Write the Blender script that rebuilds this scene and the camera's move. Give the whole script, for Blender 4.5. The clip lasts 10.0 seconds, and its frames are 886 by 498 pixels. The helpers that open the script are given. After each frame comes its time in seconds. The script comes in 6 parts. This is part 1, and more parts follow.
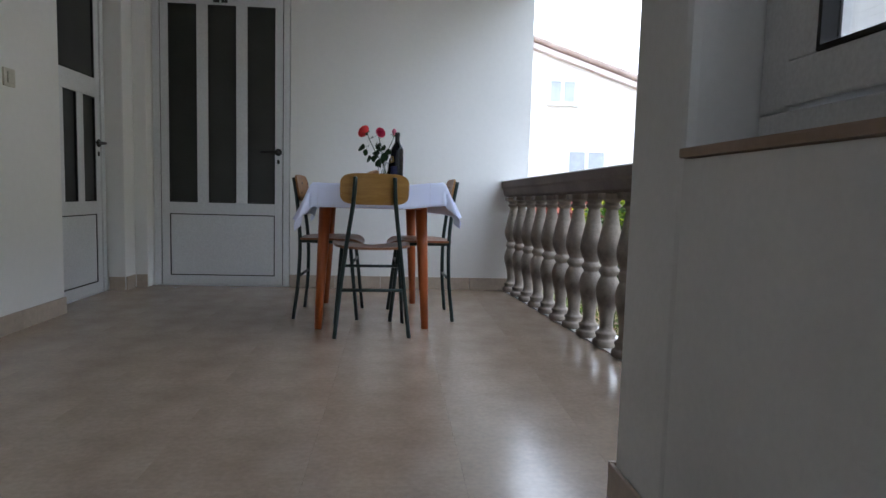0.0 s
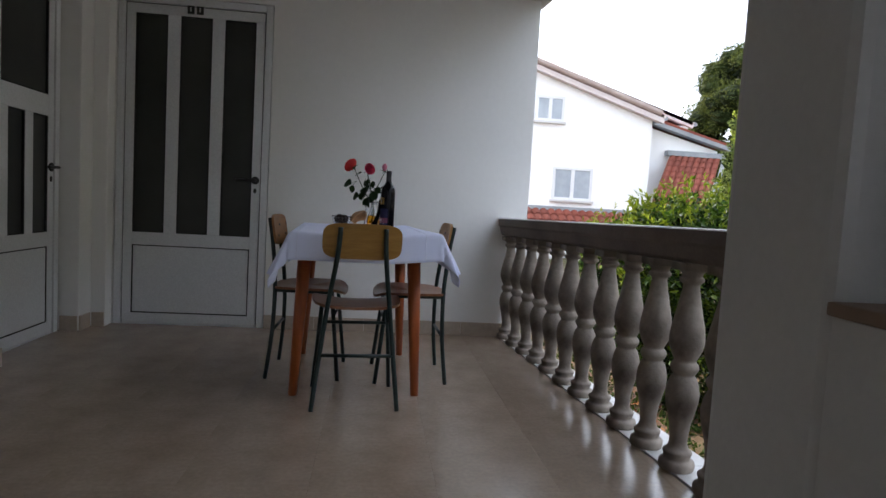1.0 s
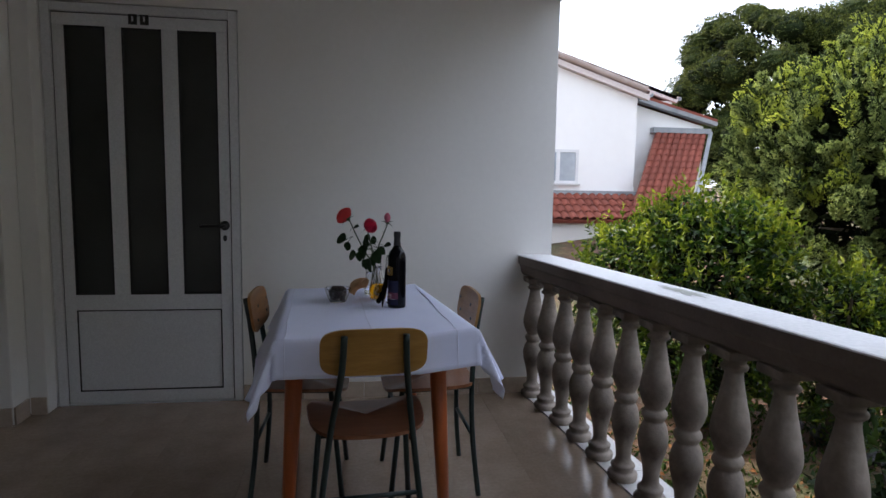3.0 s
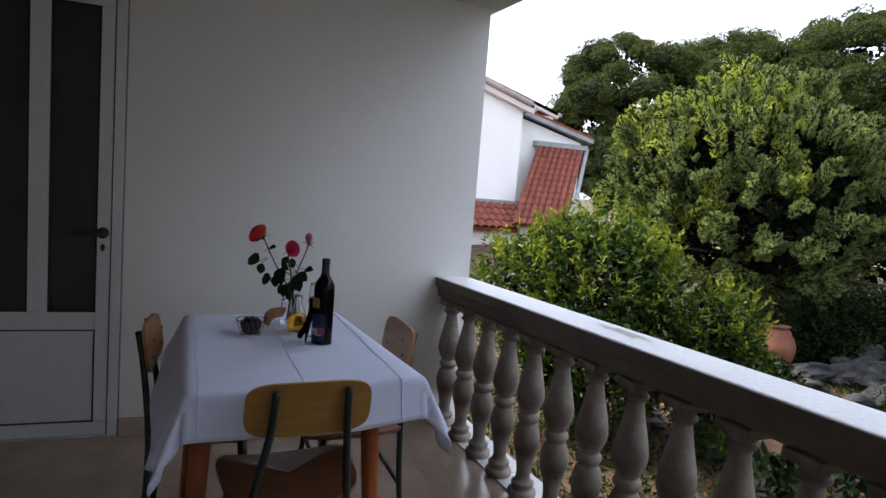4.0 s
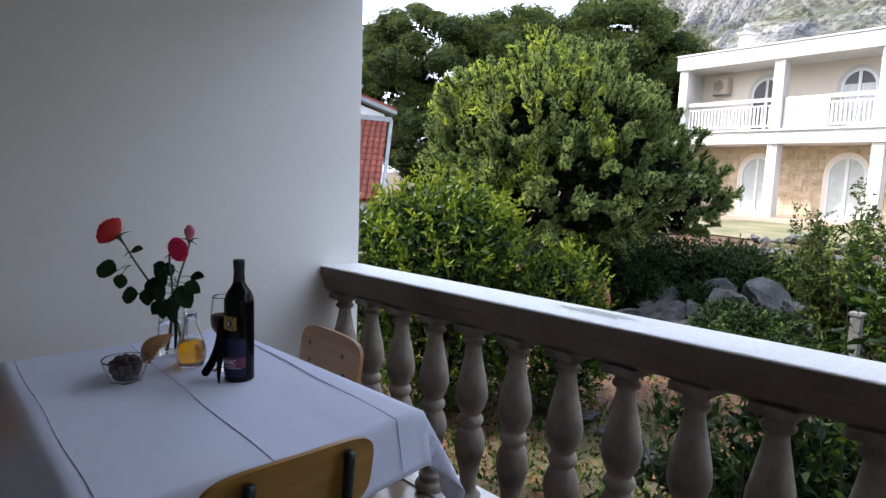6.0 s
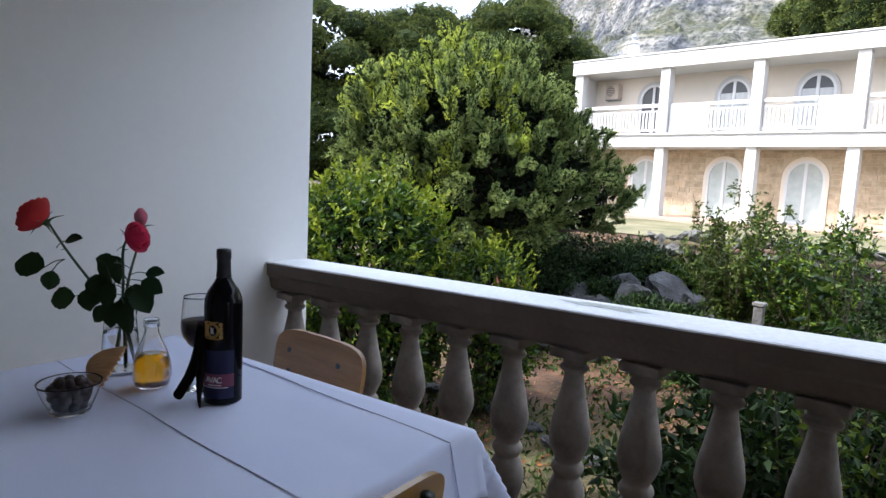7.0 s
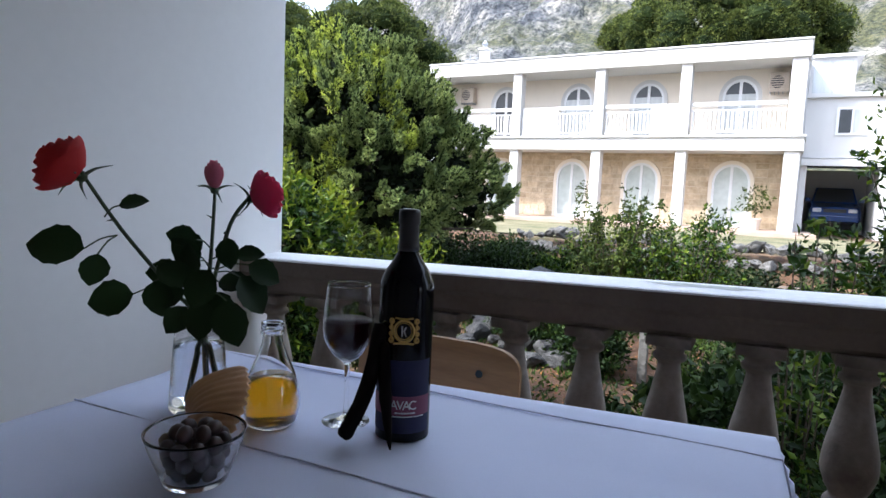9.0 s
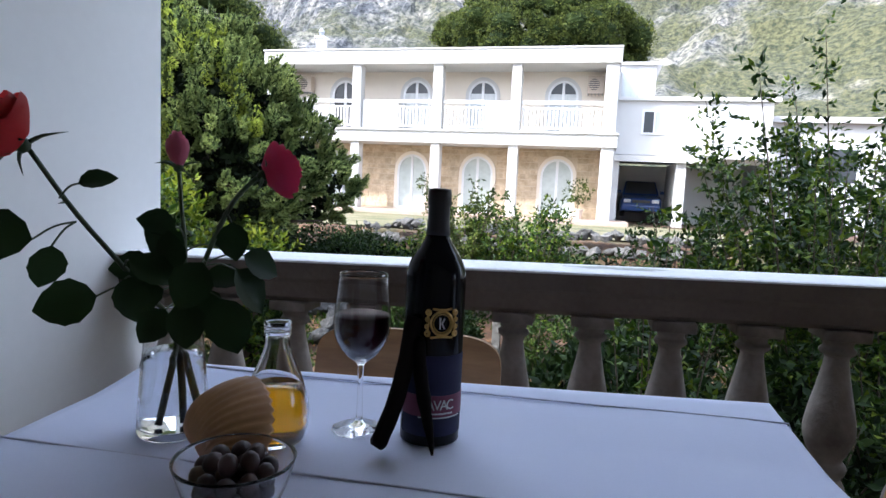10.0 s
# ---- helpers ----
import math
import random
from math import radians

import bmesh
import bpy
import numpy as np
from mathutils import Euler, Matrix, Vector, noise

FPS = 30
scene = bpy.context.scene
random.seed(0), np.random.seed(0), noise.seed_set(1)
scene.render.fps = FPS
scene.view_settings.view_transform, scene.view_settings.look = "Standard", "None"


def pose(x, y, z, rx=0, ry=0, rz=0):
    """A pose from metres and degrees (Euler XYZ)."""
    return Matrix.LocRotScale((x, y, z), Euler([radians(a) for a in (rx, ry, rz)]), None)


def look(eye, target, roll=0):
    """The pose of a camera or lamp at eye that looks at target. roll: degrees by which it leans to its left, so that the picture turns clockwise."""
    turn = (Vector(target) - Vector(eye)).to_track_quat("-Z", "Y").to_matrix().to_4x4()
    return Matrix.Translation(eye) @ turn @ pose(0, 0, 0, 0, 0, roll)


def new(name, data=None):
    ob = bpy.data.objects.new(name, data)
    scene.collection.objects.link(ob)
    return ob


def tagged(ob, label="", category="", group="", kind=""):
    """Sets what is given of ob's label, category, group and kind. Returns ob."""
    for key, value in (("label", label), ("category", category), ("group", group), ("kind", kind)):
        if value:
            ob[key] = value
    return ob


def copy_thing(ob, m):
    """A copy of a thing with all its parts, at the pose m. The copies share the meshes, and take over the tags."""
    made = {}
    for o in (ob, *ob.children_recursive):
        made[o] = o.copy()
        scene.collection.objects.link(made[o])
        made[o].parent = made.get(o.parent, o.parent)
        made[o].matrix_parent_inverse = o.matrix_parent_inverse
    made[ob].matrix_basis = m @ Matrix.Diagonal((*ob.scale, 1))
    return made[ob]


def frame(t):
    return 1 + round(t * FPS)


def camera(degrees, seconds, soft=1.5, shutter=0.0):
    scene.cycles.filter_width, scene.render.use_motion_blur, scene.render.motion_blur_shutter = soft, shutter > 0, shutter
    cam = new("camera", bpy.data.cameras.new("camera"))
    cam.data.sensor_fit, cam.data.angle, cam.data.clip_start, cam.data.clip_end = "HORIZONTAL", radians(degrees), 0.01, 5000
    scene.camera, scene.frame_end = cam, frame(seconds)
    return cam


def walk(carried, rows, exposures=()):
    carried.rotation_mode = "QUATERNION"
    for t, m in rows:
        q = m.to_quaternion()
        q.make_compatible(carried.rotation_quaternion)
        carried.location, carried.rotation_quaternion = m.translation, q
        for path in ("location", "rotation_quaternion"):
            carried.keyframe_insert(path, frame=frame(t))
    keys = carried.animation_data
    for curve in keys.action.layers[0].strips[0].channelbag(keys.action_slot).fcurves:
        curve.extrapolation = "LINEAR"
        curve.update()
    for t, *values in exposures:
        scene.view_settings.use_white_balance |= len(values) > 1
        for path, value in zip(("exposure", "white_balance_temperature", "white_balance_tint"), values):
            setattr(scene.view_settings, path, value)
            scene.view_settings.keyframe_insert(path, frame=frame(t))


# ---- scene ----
cam = camera(71.8, 10.0)
PATH = [
    (0, (0.877, -4.569, 0.711), (1.043, -2.584, 0.535), 1.6),
    (0.5, (0.868, -4.373, 0.785), (1.025, -2.385, 0.627), 2.8),
    (1, (0.832, -4.172, 0.901), (1.06, -2.191, 0.755), 3.3),
    (1.5, (0.817, -3.992, 0.987), (0.97, -2.003, 0.841), 2.4),
    (2, (0.787, -3.789, 1.08), (0.949, -1.8, 0.937), 1.7),
    (2.2, (0.778, -3.713, 1.115), (0.993, -1.731, 0.963), 1.5),
    (3.3, (0.692, -3.383, 1.265), (1.022, -1.424, 1.038), 1.5),
    (3.5, (0.667, -3.339, 1.275), (1.062, -1.392, 1.05), 2.4),
    (4, (0.558, -3.184, 1.319), (1.239, -1.314, 1.12), 4.6),
    (4.5, (0.508, -3.043, 1.327), (1.22, -1.184, 1.136), 3.0),
    (5, (0.467, -2.863, 1.319), (1.378, -1.097, 1.097), 1.8),
    (5.5, (0.429, -2.724, 1.292), (1.448, -1.02, 1.052), 0.9),
    (6, (0.369, -2.546, 1.27), (1.611, -0.998, 1.026), 2.1),
    (6.2, (0.351, -2.461, 1.256), (1.679, -0.985, 1.017), 2.8),
    (7.3, (0.308, -2.085, 1.173), (1.83, -0.806, 0.949), 2.2),
    (7.5, (0.302, -2.021, 1.151), (1.856, -0.78, 0.935), 2.0),
    (8, (0.264, -1.84, 1.118), (1.93, -0.752, 0.915), 3.3),
    (8.5, (0.238, -1.671, 1.098), (1.971, -0.692, 0.907), 3.6),
    (9, (0.227, -1.508, 1.076), (1.994, -0.593, 0.881), 2.5),
    (9.5, (0.223, -1.382, 1.065), (2.099, -0.718, 0.867), 2.9),
    (10, (0.208, -1.267, 1.049), (2.154, -0.849, 0.853), 2.7),
]
EXPOSURES = [(0, 2.48, 5750, 9), (0.5, 2.23, 5850, 10), (1.2, 1.68, 6000, 12), (2, 1.43, 5950, 13), (4, 1.52, 5900, 14), (5, 1.6, 5800, 14), (6, 1.77, 5700, 13), (8, 1.84, 5480, 12), (9.3, 1.85, 5430, 12), (10, 1.92, 5400, 12)]
walk(cam, [(t, look(eye, target, roll)) for t, eye, target, roll in PATH], EXPOSURES)

# ---- world, sun and exposure ----
world = bpy.data.worlds.new("sky")
scene.world = world
world.use_nodes = True
wn = world.node_tree
sky = wn.nodes.new("ShaderNodeTexSky")
sky.sky_type = "NISHITA"
sky.sun_disc = False
sky.sun_elevation = radians(42)
sky.sun_rotation = radians(318)
sky.air_density, sky.dust_density, sky.ozone_density = 1.0, 7.0, 1.5
# Thin bright haze over the whole sky.
haze = wn.nodes.new("ShaderNodeMix")
haze.data_type = "RGBA"
haze.inputs[0].default_value = 0.60
haze.inputs[7].default_value = (5.6, 5.7, 5.8, 1)
wn.links.new(sky.outputs[0], haze.inputs[6])
wn.links.new(haze.outputs[2], wn.nodes["Background"].inputs[0])
wn.nodes["Background"].inputs[1].default_value = 0.180

SUN_FROM = Vector((-0.49, 0.545, 0.68))
sun_data = bpy.data.lights.new("sun", "SUN")
sun_data.energy, sun_data.angle, sun_data.color = 2.35, radians(3.0), (1.0, 0.91, 0.76)
sun = new("sun", sun_data)
sun.matrix_world = look(SUN_FROM * 60, (0, 0, 0))


# ---- materials ----
def material(name, rough=0.6, metal=0.0):
    m = bpy.data.materials.new(name)
    m.use_nodes = True
    b = m.node_tree.nodes["Principled BSDF"]
    b.inputs["Roughness"].default_value = rough
    b.inputs["Metallic"].default_value = metal
    return m, m.node_tree, b


def noise_node(t, scale, detail=4.0, kind="Object", stretch=None):
    co = t.nodes.new("ShaderNodeTexCoord")
    n = t.nodes.new("ShaderNodeTexNoise")
    n.inputs["Scale"].default_value = scale
    n.inputs["Detail"].default_value = detail
    if stretch:
        mp = t.nodes.new("ShaderNodeMapping")
        mp.inputs["Scale"].default_value = stretch
        t.links.new(co.outputs[kind], mp.inputs["Vector"])
        t.links.new(mp.outputs[0], n.inputs["Vector"])
    else:
        t.links.new(co.outputs[kind], n.inputs["Vector"])
    return n


def ramp_node(t, source, stops):
    r = t.nodes.new("ShaderNodeValToRGB")
    e = r.color_ramp.elements
    while len(e) < len(stops):
        e.new(0.5)
    for k, (p, c) in zip(e, stops):
        k.position, k.color = p, (*c, 1)
    t.links.new(source, r.inputs[0])
    return r


def blend(t, kind, fac, a, b):
    x = t.nodes.new("ShaderNodeMix")
    x.data_type, x.blend_type = "RGBA", kind
    for socket, v in ((x.inputs[0], fac), (x.inputs[6], a), (x.inputs[7], b)):
        if isinstance(v, bpy.types.NodeSocket):
            t.links.new(v, socket)
        elif isinstance(v, tuple):
            socket.default_value = (*v, 1)
        else:
            socket.default_value = v
    return x.outputs[2]


def bump(t, b, height, strength, dist):
    n = t.nodes.new("ShaderNodeBump")
    n.inputs["Strength"].default_value = strength
    n.inputs["Distance"].default_value = dist
    t.links.new(height, n.inputs["Height"])
    t.links.new(n.outputs[0], b.inputs["Normal"])


def surface(name, dark, light, scale, rough=0.6, fine=60.0, relief=0.2, depth=0.002, metal=0.0, kind="Object", stretch=None, vary=0.0, contrast=0.25, grain=0.86):
    """Two scales of colour, fine relief, and a change from piece to piece."""
    m, t, b = material(name, rough, metal)
    n1 = noise_node(t, scale, 5, kind, stretch)
    n2 = noise_node(t, fine, 3, kind, stretch)
    c = ramp_node(t, n1.outputs[0], [(0.5 - contrast, dark), (0.5 + contrast, light)]).outputs[0]
    g = ramp_node(t, n2.outputs[0], [(0.3, (grain,) * 3), (0.7, (1, 1, 1))]).outputs[0]
    c = blend(t, "MULTIPLY", 1.0, c, g)
    if vary:
        o = t.nodes.new("ShaderNodeObjectInfo")
        s = ramp_node(t, o.outputs["Random"], [(0, (1 - vary,) * 3), (1, (1, 1, 1))]).outputs[0]
        c = blend(t, "MULTIPLY", 1.0, c, s)
    t.links.new(c, b.inputs["Base Color"])
    if relief:
        bump(t, b, n2.outputs[0], relief, depth)
    return m


def foliage(name, colours, rough=0.5, through_light=0.35, gloss=0.15):
    """Leaves: colour by leaf, some light through the blade."""
    m, t, b = material(name, rough)
    b.inputs["Specular IOR Level"].default_value = gloss
    g = t.nodes.new("ShaderNodeNewGeometry")
    stops = [(i / max(1, len(colours) - 1), c) for i, c in enumerate(colours)]
    c = ramp_node(t, g.outputs["Random Per Island"], stops).outputs[0]
    n = noise_node(t, 2.4, 3)
    v = ramp_node(t, n.outputs[0], [(0.34, (0.55, 0.6, 0.55)), (0.66, (1.25, 1.2, 1.0))]).outputs[0]
    c = blend(t, "MULTIPLY", 1.0, c, v)
    t.links.new(c, b.inputs["Base Color"])
    tr = t.nodes.new("ShaderNodeBsdfTranslucent")
    t.links.new(c, tr.inputs[0])
    mix = t.nodes.new("ShaderNodeMixShader")
    mix.inputs[0].default_value = through_light
    t.links.new(b.outputs[0], mix.inputs[1])
    t.links.new(tr.outputs[0], mix.inputs[2])
    t.links.new(mix.outputs[0], t.nodes["Material Output"].inputs[0])
    return m


def clear_glass(name, tint=(1, 1, 1), ior=1.45, rough=0.0):
    m, t, b = material(name, rough)
    b.inputs["Base Color"].default_value = (*tint, 1)
    b.inputs["Transmission Weight"].default_value = 1.0
    b.inputs["IOR"].default_value = ior
    return m


PLASTER = surface("white_plaster", (0.755, 0.745, 0.715), (0.84, 0.83, 0.805), 0.8, 0.85, 30, 0.08, 0.0012, grain=0.975)
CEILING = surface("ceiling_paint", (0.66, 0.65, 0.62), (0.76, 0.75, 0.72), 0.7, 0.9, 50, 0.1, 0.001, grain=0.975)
ROUGHCAST = surface("rough_plaster", (0.66, 0.66, 0.65), (0.78, 0.78, 0.77), 2.0, 0.9, 60, 0.35, 0.003, grain=0.96)
FLOOR_TILE = surface("polished_stone_tile", (0.30, 0.220, 0.155), (0.41, 0.325, 0.245), 2.2, 0.22, 24, 0.03, 0.001, kind="Generated", vary=0.04)
GROUT = surface("grout", (0.31, 0.235, 0.170), (0.39, 0.305, 0.23), 9, 0.5)
FLOOR_TILE.node_tree.nodes["Principled BSDF"].inputs["Specular IOR Level"].default_value = 0.85
SKIRTING = surface("beige_skirting_tile", (0.42, 0.34, 0.26), (0.55, 0.46, 0.37), 3.0, 0.35, 40, 0.05, vary=0.08)
SILL_TILE = surface("brown_sill_tile", (0.24, 0.16, 0.11), (0.36, 0.25, 0.18), 6, 0.5)
ALU = surface("white_powder_coat", (0.68, 0.69, 0.70), (0.76, 0.77, 0.78), 1.5, 0.38, 120, 0.03, 0.0005)
GASKET = surface("black_rubber_seal", (0.012, 0.012, 0.013), (0.03, 0.03, 0.03), 20, 0.7)
BLACK_PLASTIC = surface("black_plastic", (0.01, 0.01, 0.011), (0.025, 0.025, 0.026), 15, 0.35)
DARK_PANE = surface("dark_frosted_pane", (0.020, 0.022, 0.020), (0.045, 0.047, 0.043), 3.0, 0.32, 130, 0.3, 0.001)
IVORY = surface("ivory_plastic", (0.62, 0.58, 0.48), (0.68, 0.64, 0.54), 10, 0.4)
STEEL = surface("brushed_steel", (0.45, 0.45, 0.46), (0.6, 0.6, 0.61), 8, 0.3, metal=1.0)
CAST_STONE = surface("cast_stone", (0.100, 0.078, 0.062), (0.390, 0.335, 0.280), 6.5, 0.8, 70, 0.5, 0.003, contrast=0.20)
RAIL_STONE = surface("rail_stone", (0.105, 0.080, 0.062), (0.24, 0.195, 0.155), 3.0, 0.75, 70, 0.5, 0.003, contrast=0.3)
# Rail top paint, made paler to hold the sky's brightness on it.
RAIL_TOP = surface("sky_bright_rail_paint", (0.76, 0.76, 0.76), (0.88, 0.88, 0.88), 2.0, 0.45, 60, 0.4, 0.002, contrast=0.2)
PEELED = surface("bare_concrete", (0.38, 0.39, 0.34), (0.58, 0.59, 0.54), 20, 0.95, 80, 0.5, 0.002)
EDGE_TILE = surface("white_edge_tile", (0.46, 0.45, 0.43), (0.58, 0.57, 0.55), 4, 0.4, 40, 0.1, vary=0.06)
CHAIR_PLY = surface("varnished_plywood", (0.32, 0.165, 0.032), (0.46, 0.255, 0.062), 6.0, 0.32, 30, 0.06, 0.0008, stretch=(1, 8, 8))
SIDE_PLY = surface("dark_varnished_plywood", (0.25, 0.120, 0.034), (0.38, 0.200, 0.064), 6.0, 0.45, 30, 0.06, 0.0008, stretch=(1, 8, 8))
DARK_PLY = surface("dark_brown_plywood", (0.20, 0.085, 0.022), (0.32, 0.15, 0.040), 6.0, 0.40, 30, 0.06, 0.0008, stretch=(1, 8, 8))
SEAT_PLY = surface("brown_stained_plywood", (0.20, 0.080, 0.035), (0.30, 0.13, 0.06), 6.0, 0.30, 30, 0.06, 0.0008, stretch=(1, 8, 8))
TABLE_WOOD = surface("red_brown_wood", (0.33, 0.075, 0.018), (0.47, 0.12, 0.030), 7.0, 0.35, 40, 0.1, 0.001, stretch=(8, 8, 1))
GREEN_STEEL = surface("dark_green_enamel", (0.006, 0.018, 0.017), (0.014, 0.034, 0.031), 12, 0.38)
CLOTH = surface("white_tablecloth", (0.725, 0.772, 1.0), (0.805, 0.842, 1.0), 3.0, 0.85, 400, 0.10, 0.0006, grain=0.985)
SEAM = surface("pressed_fold", (0.72, 0.75, 0.95), (0.80, 0.83, 0.99), 30, 0.9)
CLEAR = clear_glass("clear_glass")
WATER = clear_glass("water", (0.97, 0.99, 1.0), 1.33)
OIL = clear_glass("golden_oil", (0.96, 0.44, 0.004), 1.42)
WINE = surface("red_wine", (0.020, 0.001, 0.006), (0.035, 0.002, 0.011), 4, 0.4, 20, 0.0)
WINE.node_tree.nodes["Principled BSDF"].inputs["Specular IOR Level"].default_value = 0.08
VERGE_BOARD = surface("pale_pink_paint", (0.62, 0.54, 0.52), (0.70, 0.63, 0.61), 1.5, 0.8)
VERGE = surface("pale_verge_tile", (0.30, 0.22, 0.19), (0.46, 0.38, 0.34), 2, 0.85)
BOTTLE_GLASS = surface("dark_bottle_glass", (0.002, 0.002, 0.004), (0.004, 0.004, 0.007), 4, 0.12, 20, 0.0)
BOTTLE_GLASS.node_tree.nodes["Principled BSDF"].inputs["Specular IOR Level"].default_value = 0.18
CAPSULE = surface("black_capsule", (0.008, 0.007, 0.009), (0.016, 0.014, 0.016), 8, 0.35)
GOLD = surface("gold_print", (0.45, 0.27, 0.06), (0.62, 0.40, 0.12), 30, 0.4, metal=0.6)
LABEL_BLUE = surface("blue_label", (0.006, 0.007, 0.040), (0.010, 0.012, 0.062), 10, 0.7)
LABEL_WINE = surface("burgundy_label_band", (0.16, 0.03, 0.07), (0.22, 0.05, 0.10), 12, 0.5)
LABEL_WHITE = surface("white_print", (0.68, 0.66, 0.66), (0.78, 0.76, 0.76), 20, 0.6)
CAROB = surface("dry_carob_pod", (0.004, 0.003, 0.003), (0.010, 0.006, 0.005), 18, 0.75, 60, 0.5, 0.003)
CAROB.node_tree.nodes["Principled BSDF"].inputs["Specular IOR Level"].default_value = 0.08
SHELL = surface("scallop_shell", (0.46, 0.22, 0.085), (0.70, 0.44, 0.22), 9, 0.5, 60, 0.3, 0.002)
OLIVE = surface("dark_olive", (0.022, 0.010, 0.008), (0.060, 0.027, 0.019), 14, 0.45)
OLIVE_PALE = surface("pale_olive", (0.07, 0.045, 0.020), (0.13, 0.085, 0.038), 14, 0.45)
ROSE_RED = foliage("rose_petal_coral", [(0.72, 0.042, 0.055), (0.90, 0.095, 0.105)], 0.55, 0.45)
ROSE_PINK = foliage("rose_petal_pink", [(0.76, 0.055, 0.17), (0.92, 0.12, 0.29)], 0.55, 0.45)
ROSE_BUD = foliage("rose_bud_pink", [(0.82, 0.20, 0.36), (0.93, 0.36, 0.52)], 0.55, 0.45)
STEM = surface("rose_stem", (0.025, 0.045, 0.014), (0.05, 0.08, 0.025), 20, 0.5)
ROSE_LEAF = foliage("rose_leaf", [(0.013, 0.029, 0.011), (0.026, 0.055, 0.020)], 0.45, 0.15)
BARK = surface("bark", (0.055, 0.04, 0.028), (0.14, 0.11, 0.08), 5, 0.95, 30, 0.9, 0.02)
JUNIPER = foliage("juniper_spray", [(0.100, 0.140, 0.052), (0.205, 0.262, 0.092), (0.33, 0.39, 0.14)], 0.65, 0.25)
# Near-black inner leaves and dark cores: shade inside the crowns put into colour.
CROWN_SHADE = foliage("crown_shade", [(0.003, 0.006, 0.002), (0.010, 0.016, 0.005)], 1.0, 0.02)
JUNIPER_CORE = foliage("shaded_spray_core", [(0.015, 0.026, 0.008), (0.04, 0.06, 0.018)], 0.9, 0.1)
PINE_CORE = foliage("shaded_clump_core", [(0.010, 0.018, 0.005), (0.022, 0.034, 0.008)], 0.9, 0.05)
# Sun-side sprays of the juniper: sunlight put into a yellow-green colour.
JUNIPER_LIGHT = foliage("sunlit_juniper", [(0.25, 0.32, 0.05), (0.44, 0.50, 0.09)], 0.6, 0.5)
# Leaves of the top shoots, made yellow-green as if sunlit.
CITRUS_TIP = foliage("sunlit_young_citrus", [(0.08, 0.125, 0.008), (0.15, 0.20, 0.014), (0.24, 0.27, 0.028)], 0.5, 0.4)
CITRUS = foliage("citrus_leaf", [(0.008, 0.024, 0.004), (0.022, 0.055, 0.006), (0.060, 0.110, 0.010), (0.17, 0.225, 0.020)], 0.42, 0.30, 0.25)
# Darker copy of the citrus leaf: shade put into the colour.
SHADE_LEAF = foliage("shaded_leaf", [(0.008, 0.018, 0.005), (0.014, 0.030, 0.007), (0.034, 0.060, 0.011)], 0.6, 0.12)
SHRUB_LEAF = foliage("shrub_leaf", [(0.022, 0.040, 0.010), (0.052, 0.078, 0.017), (0.115, 0.14, 0.028)], 0.6, 0.25)
PINE = foliage("pine_needles", [(0.026, 0.040, 0.010), (0.064, 0.086, 0.020), (0.13, 0.15, 0.034)], 0.65, 0.12)
COVER = foliage("ground_plants", [(0.013, 0.030, 0.006), (0.034, 0.066, 0.011), (0.080, 0.115, 0.022)], 0.6, 0.25)
DRY_LEAF = foliage("fallen_leaves", [(0.08, 0.03, 0.012), (0.19, 0.075, 0.025), (0.30, 0.16, 0.07)], 0.8, 0.1)
PALE_ROCK = surface("pale_limestone", (0.075, 0.073, 0.068), (0.23, 0.22, 0.205), 1.6, 0.95, 14, 0.9, 0.03, vary=0.25)
# Darker copy of the pale limestone: tree shade put into its colour.
SHADED_ROCK = surface("limestone", (0.022, 0.022, 0.023), (0.115, 0.115, 0.115), 1.6, 0.95, 14, 0.9, 0.03, vary=0.25)
# Whiter than WHITE_WALL: the sunlight the gable lacks is put into its colour.
GABLE_WALL = surface("sun_bright_gable_paint", (0.80, 0.80, 0.79), (0.87, 0.87, 0.86), 0.25, 0.85, 3, 0.05, grain=0.98)
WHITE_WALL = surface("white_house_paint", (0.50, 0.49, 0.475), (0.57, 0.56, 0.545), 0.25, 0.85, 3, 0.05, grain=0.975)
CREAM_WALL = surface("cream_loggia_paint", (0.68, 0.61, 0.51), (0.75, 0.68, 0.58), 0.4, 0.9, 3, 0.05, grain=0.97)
FACING = surface("warm_facing_stone", (0.46, 0.345, 0.215), (0.72, 0.60, 0.43), 3.5, 0.9, 14, 0.7, 0.02, vary=0.22)
MORTAR = surface("mortar", (0.52, 0.42, 0.30), (0.62, 0.52, 0.39), 2, 0.95)
HOUSE_PANE = surface("house_window_pane", (0.020, 0.022, 0.025), (0.05, 0.055, 0.06), 0.7, 0.3, 4, 0.0)
GABLE_PANE = surface("curtained_blue_pane", (0.30, 0.34, 0.38), (0.42, 0.46, 0.50), 0.8, 0.2, 4, 0.0)
CURTAINED = surface("curtained_pane", (0.46, 0.48, 0.48), (0.58, 0.60, 0.60), 1.0, 0.25, 6, 0.0, stretch=(6, 6, 0.4))
SHUTTER = surface("pale_green_shutter", (0.42, 0.47, 0.45), (0.52, 0.57, 0.55), 1.0, 0.5, 6, 0.0)
ROOF_TILE = surface("terracotta_tile", (0.15, 0.030, 0.018), (0.27, 0.070, 0.040), 1.5, 0.8, 20, 0.4, 0.005, vary=0.28)
GUTTER = surface("zinc_gutter", (0.20, 0.22, 0.24), (0.32, 0.34, 0.36), 3, 0.5)
PAVING = surface("pink_terrace_paving", (0.34, 0.25, 0.19), (0.45, 0.34, 0.27), 1.0, 0.8, 6, 0.2)
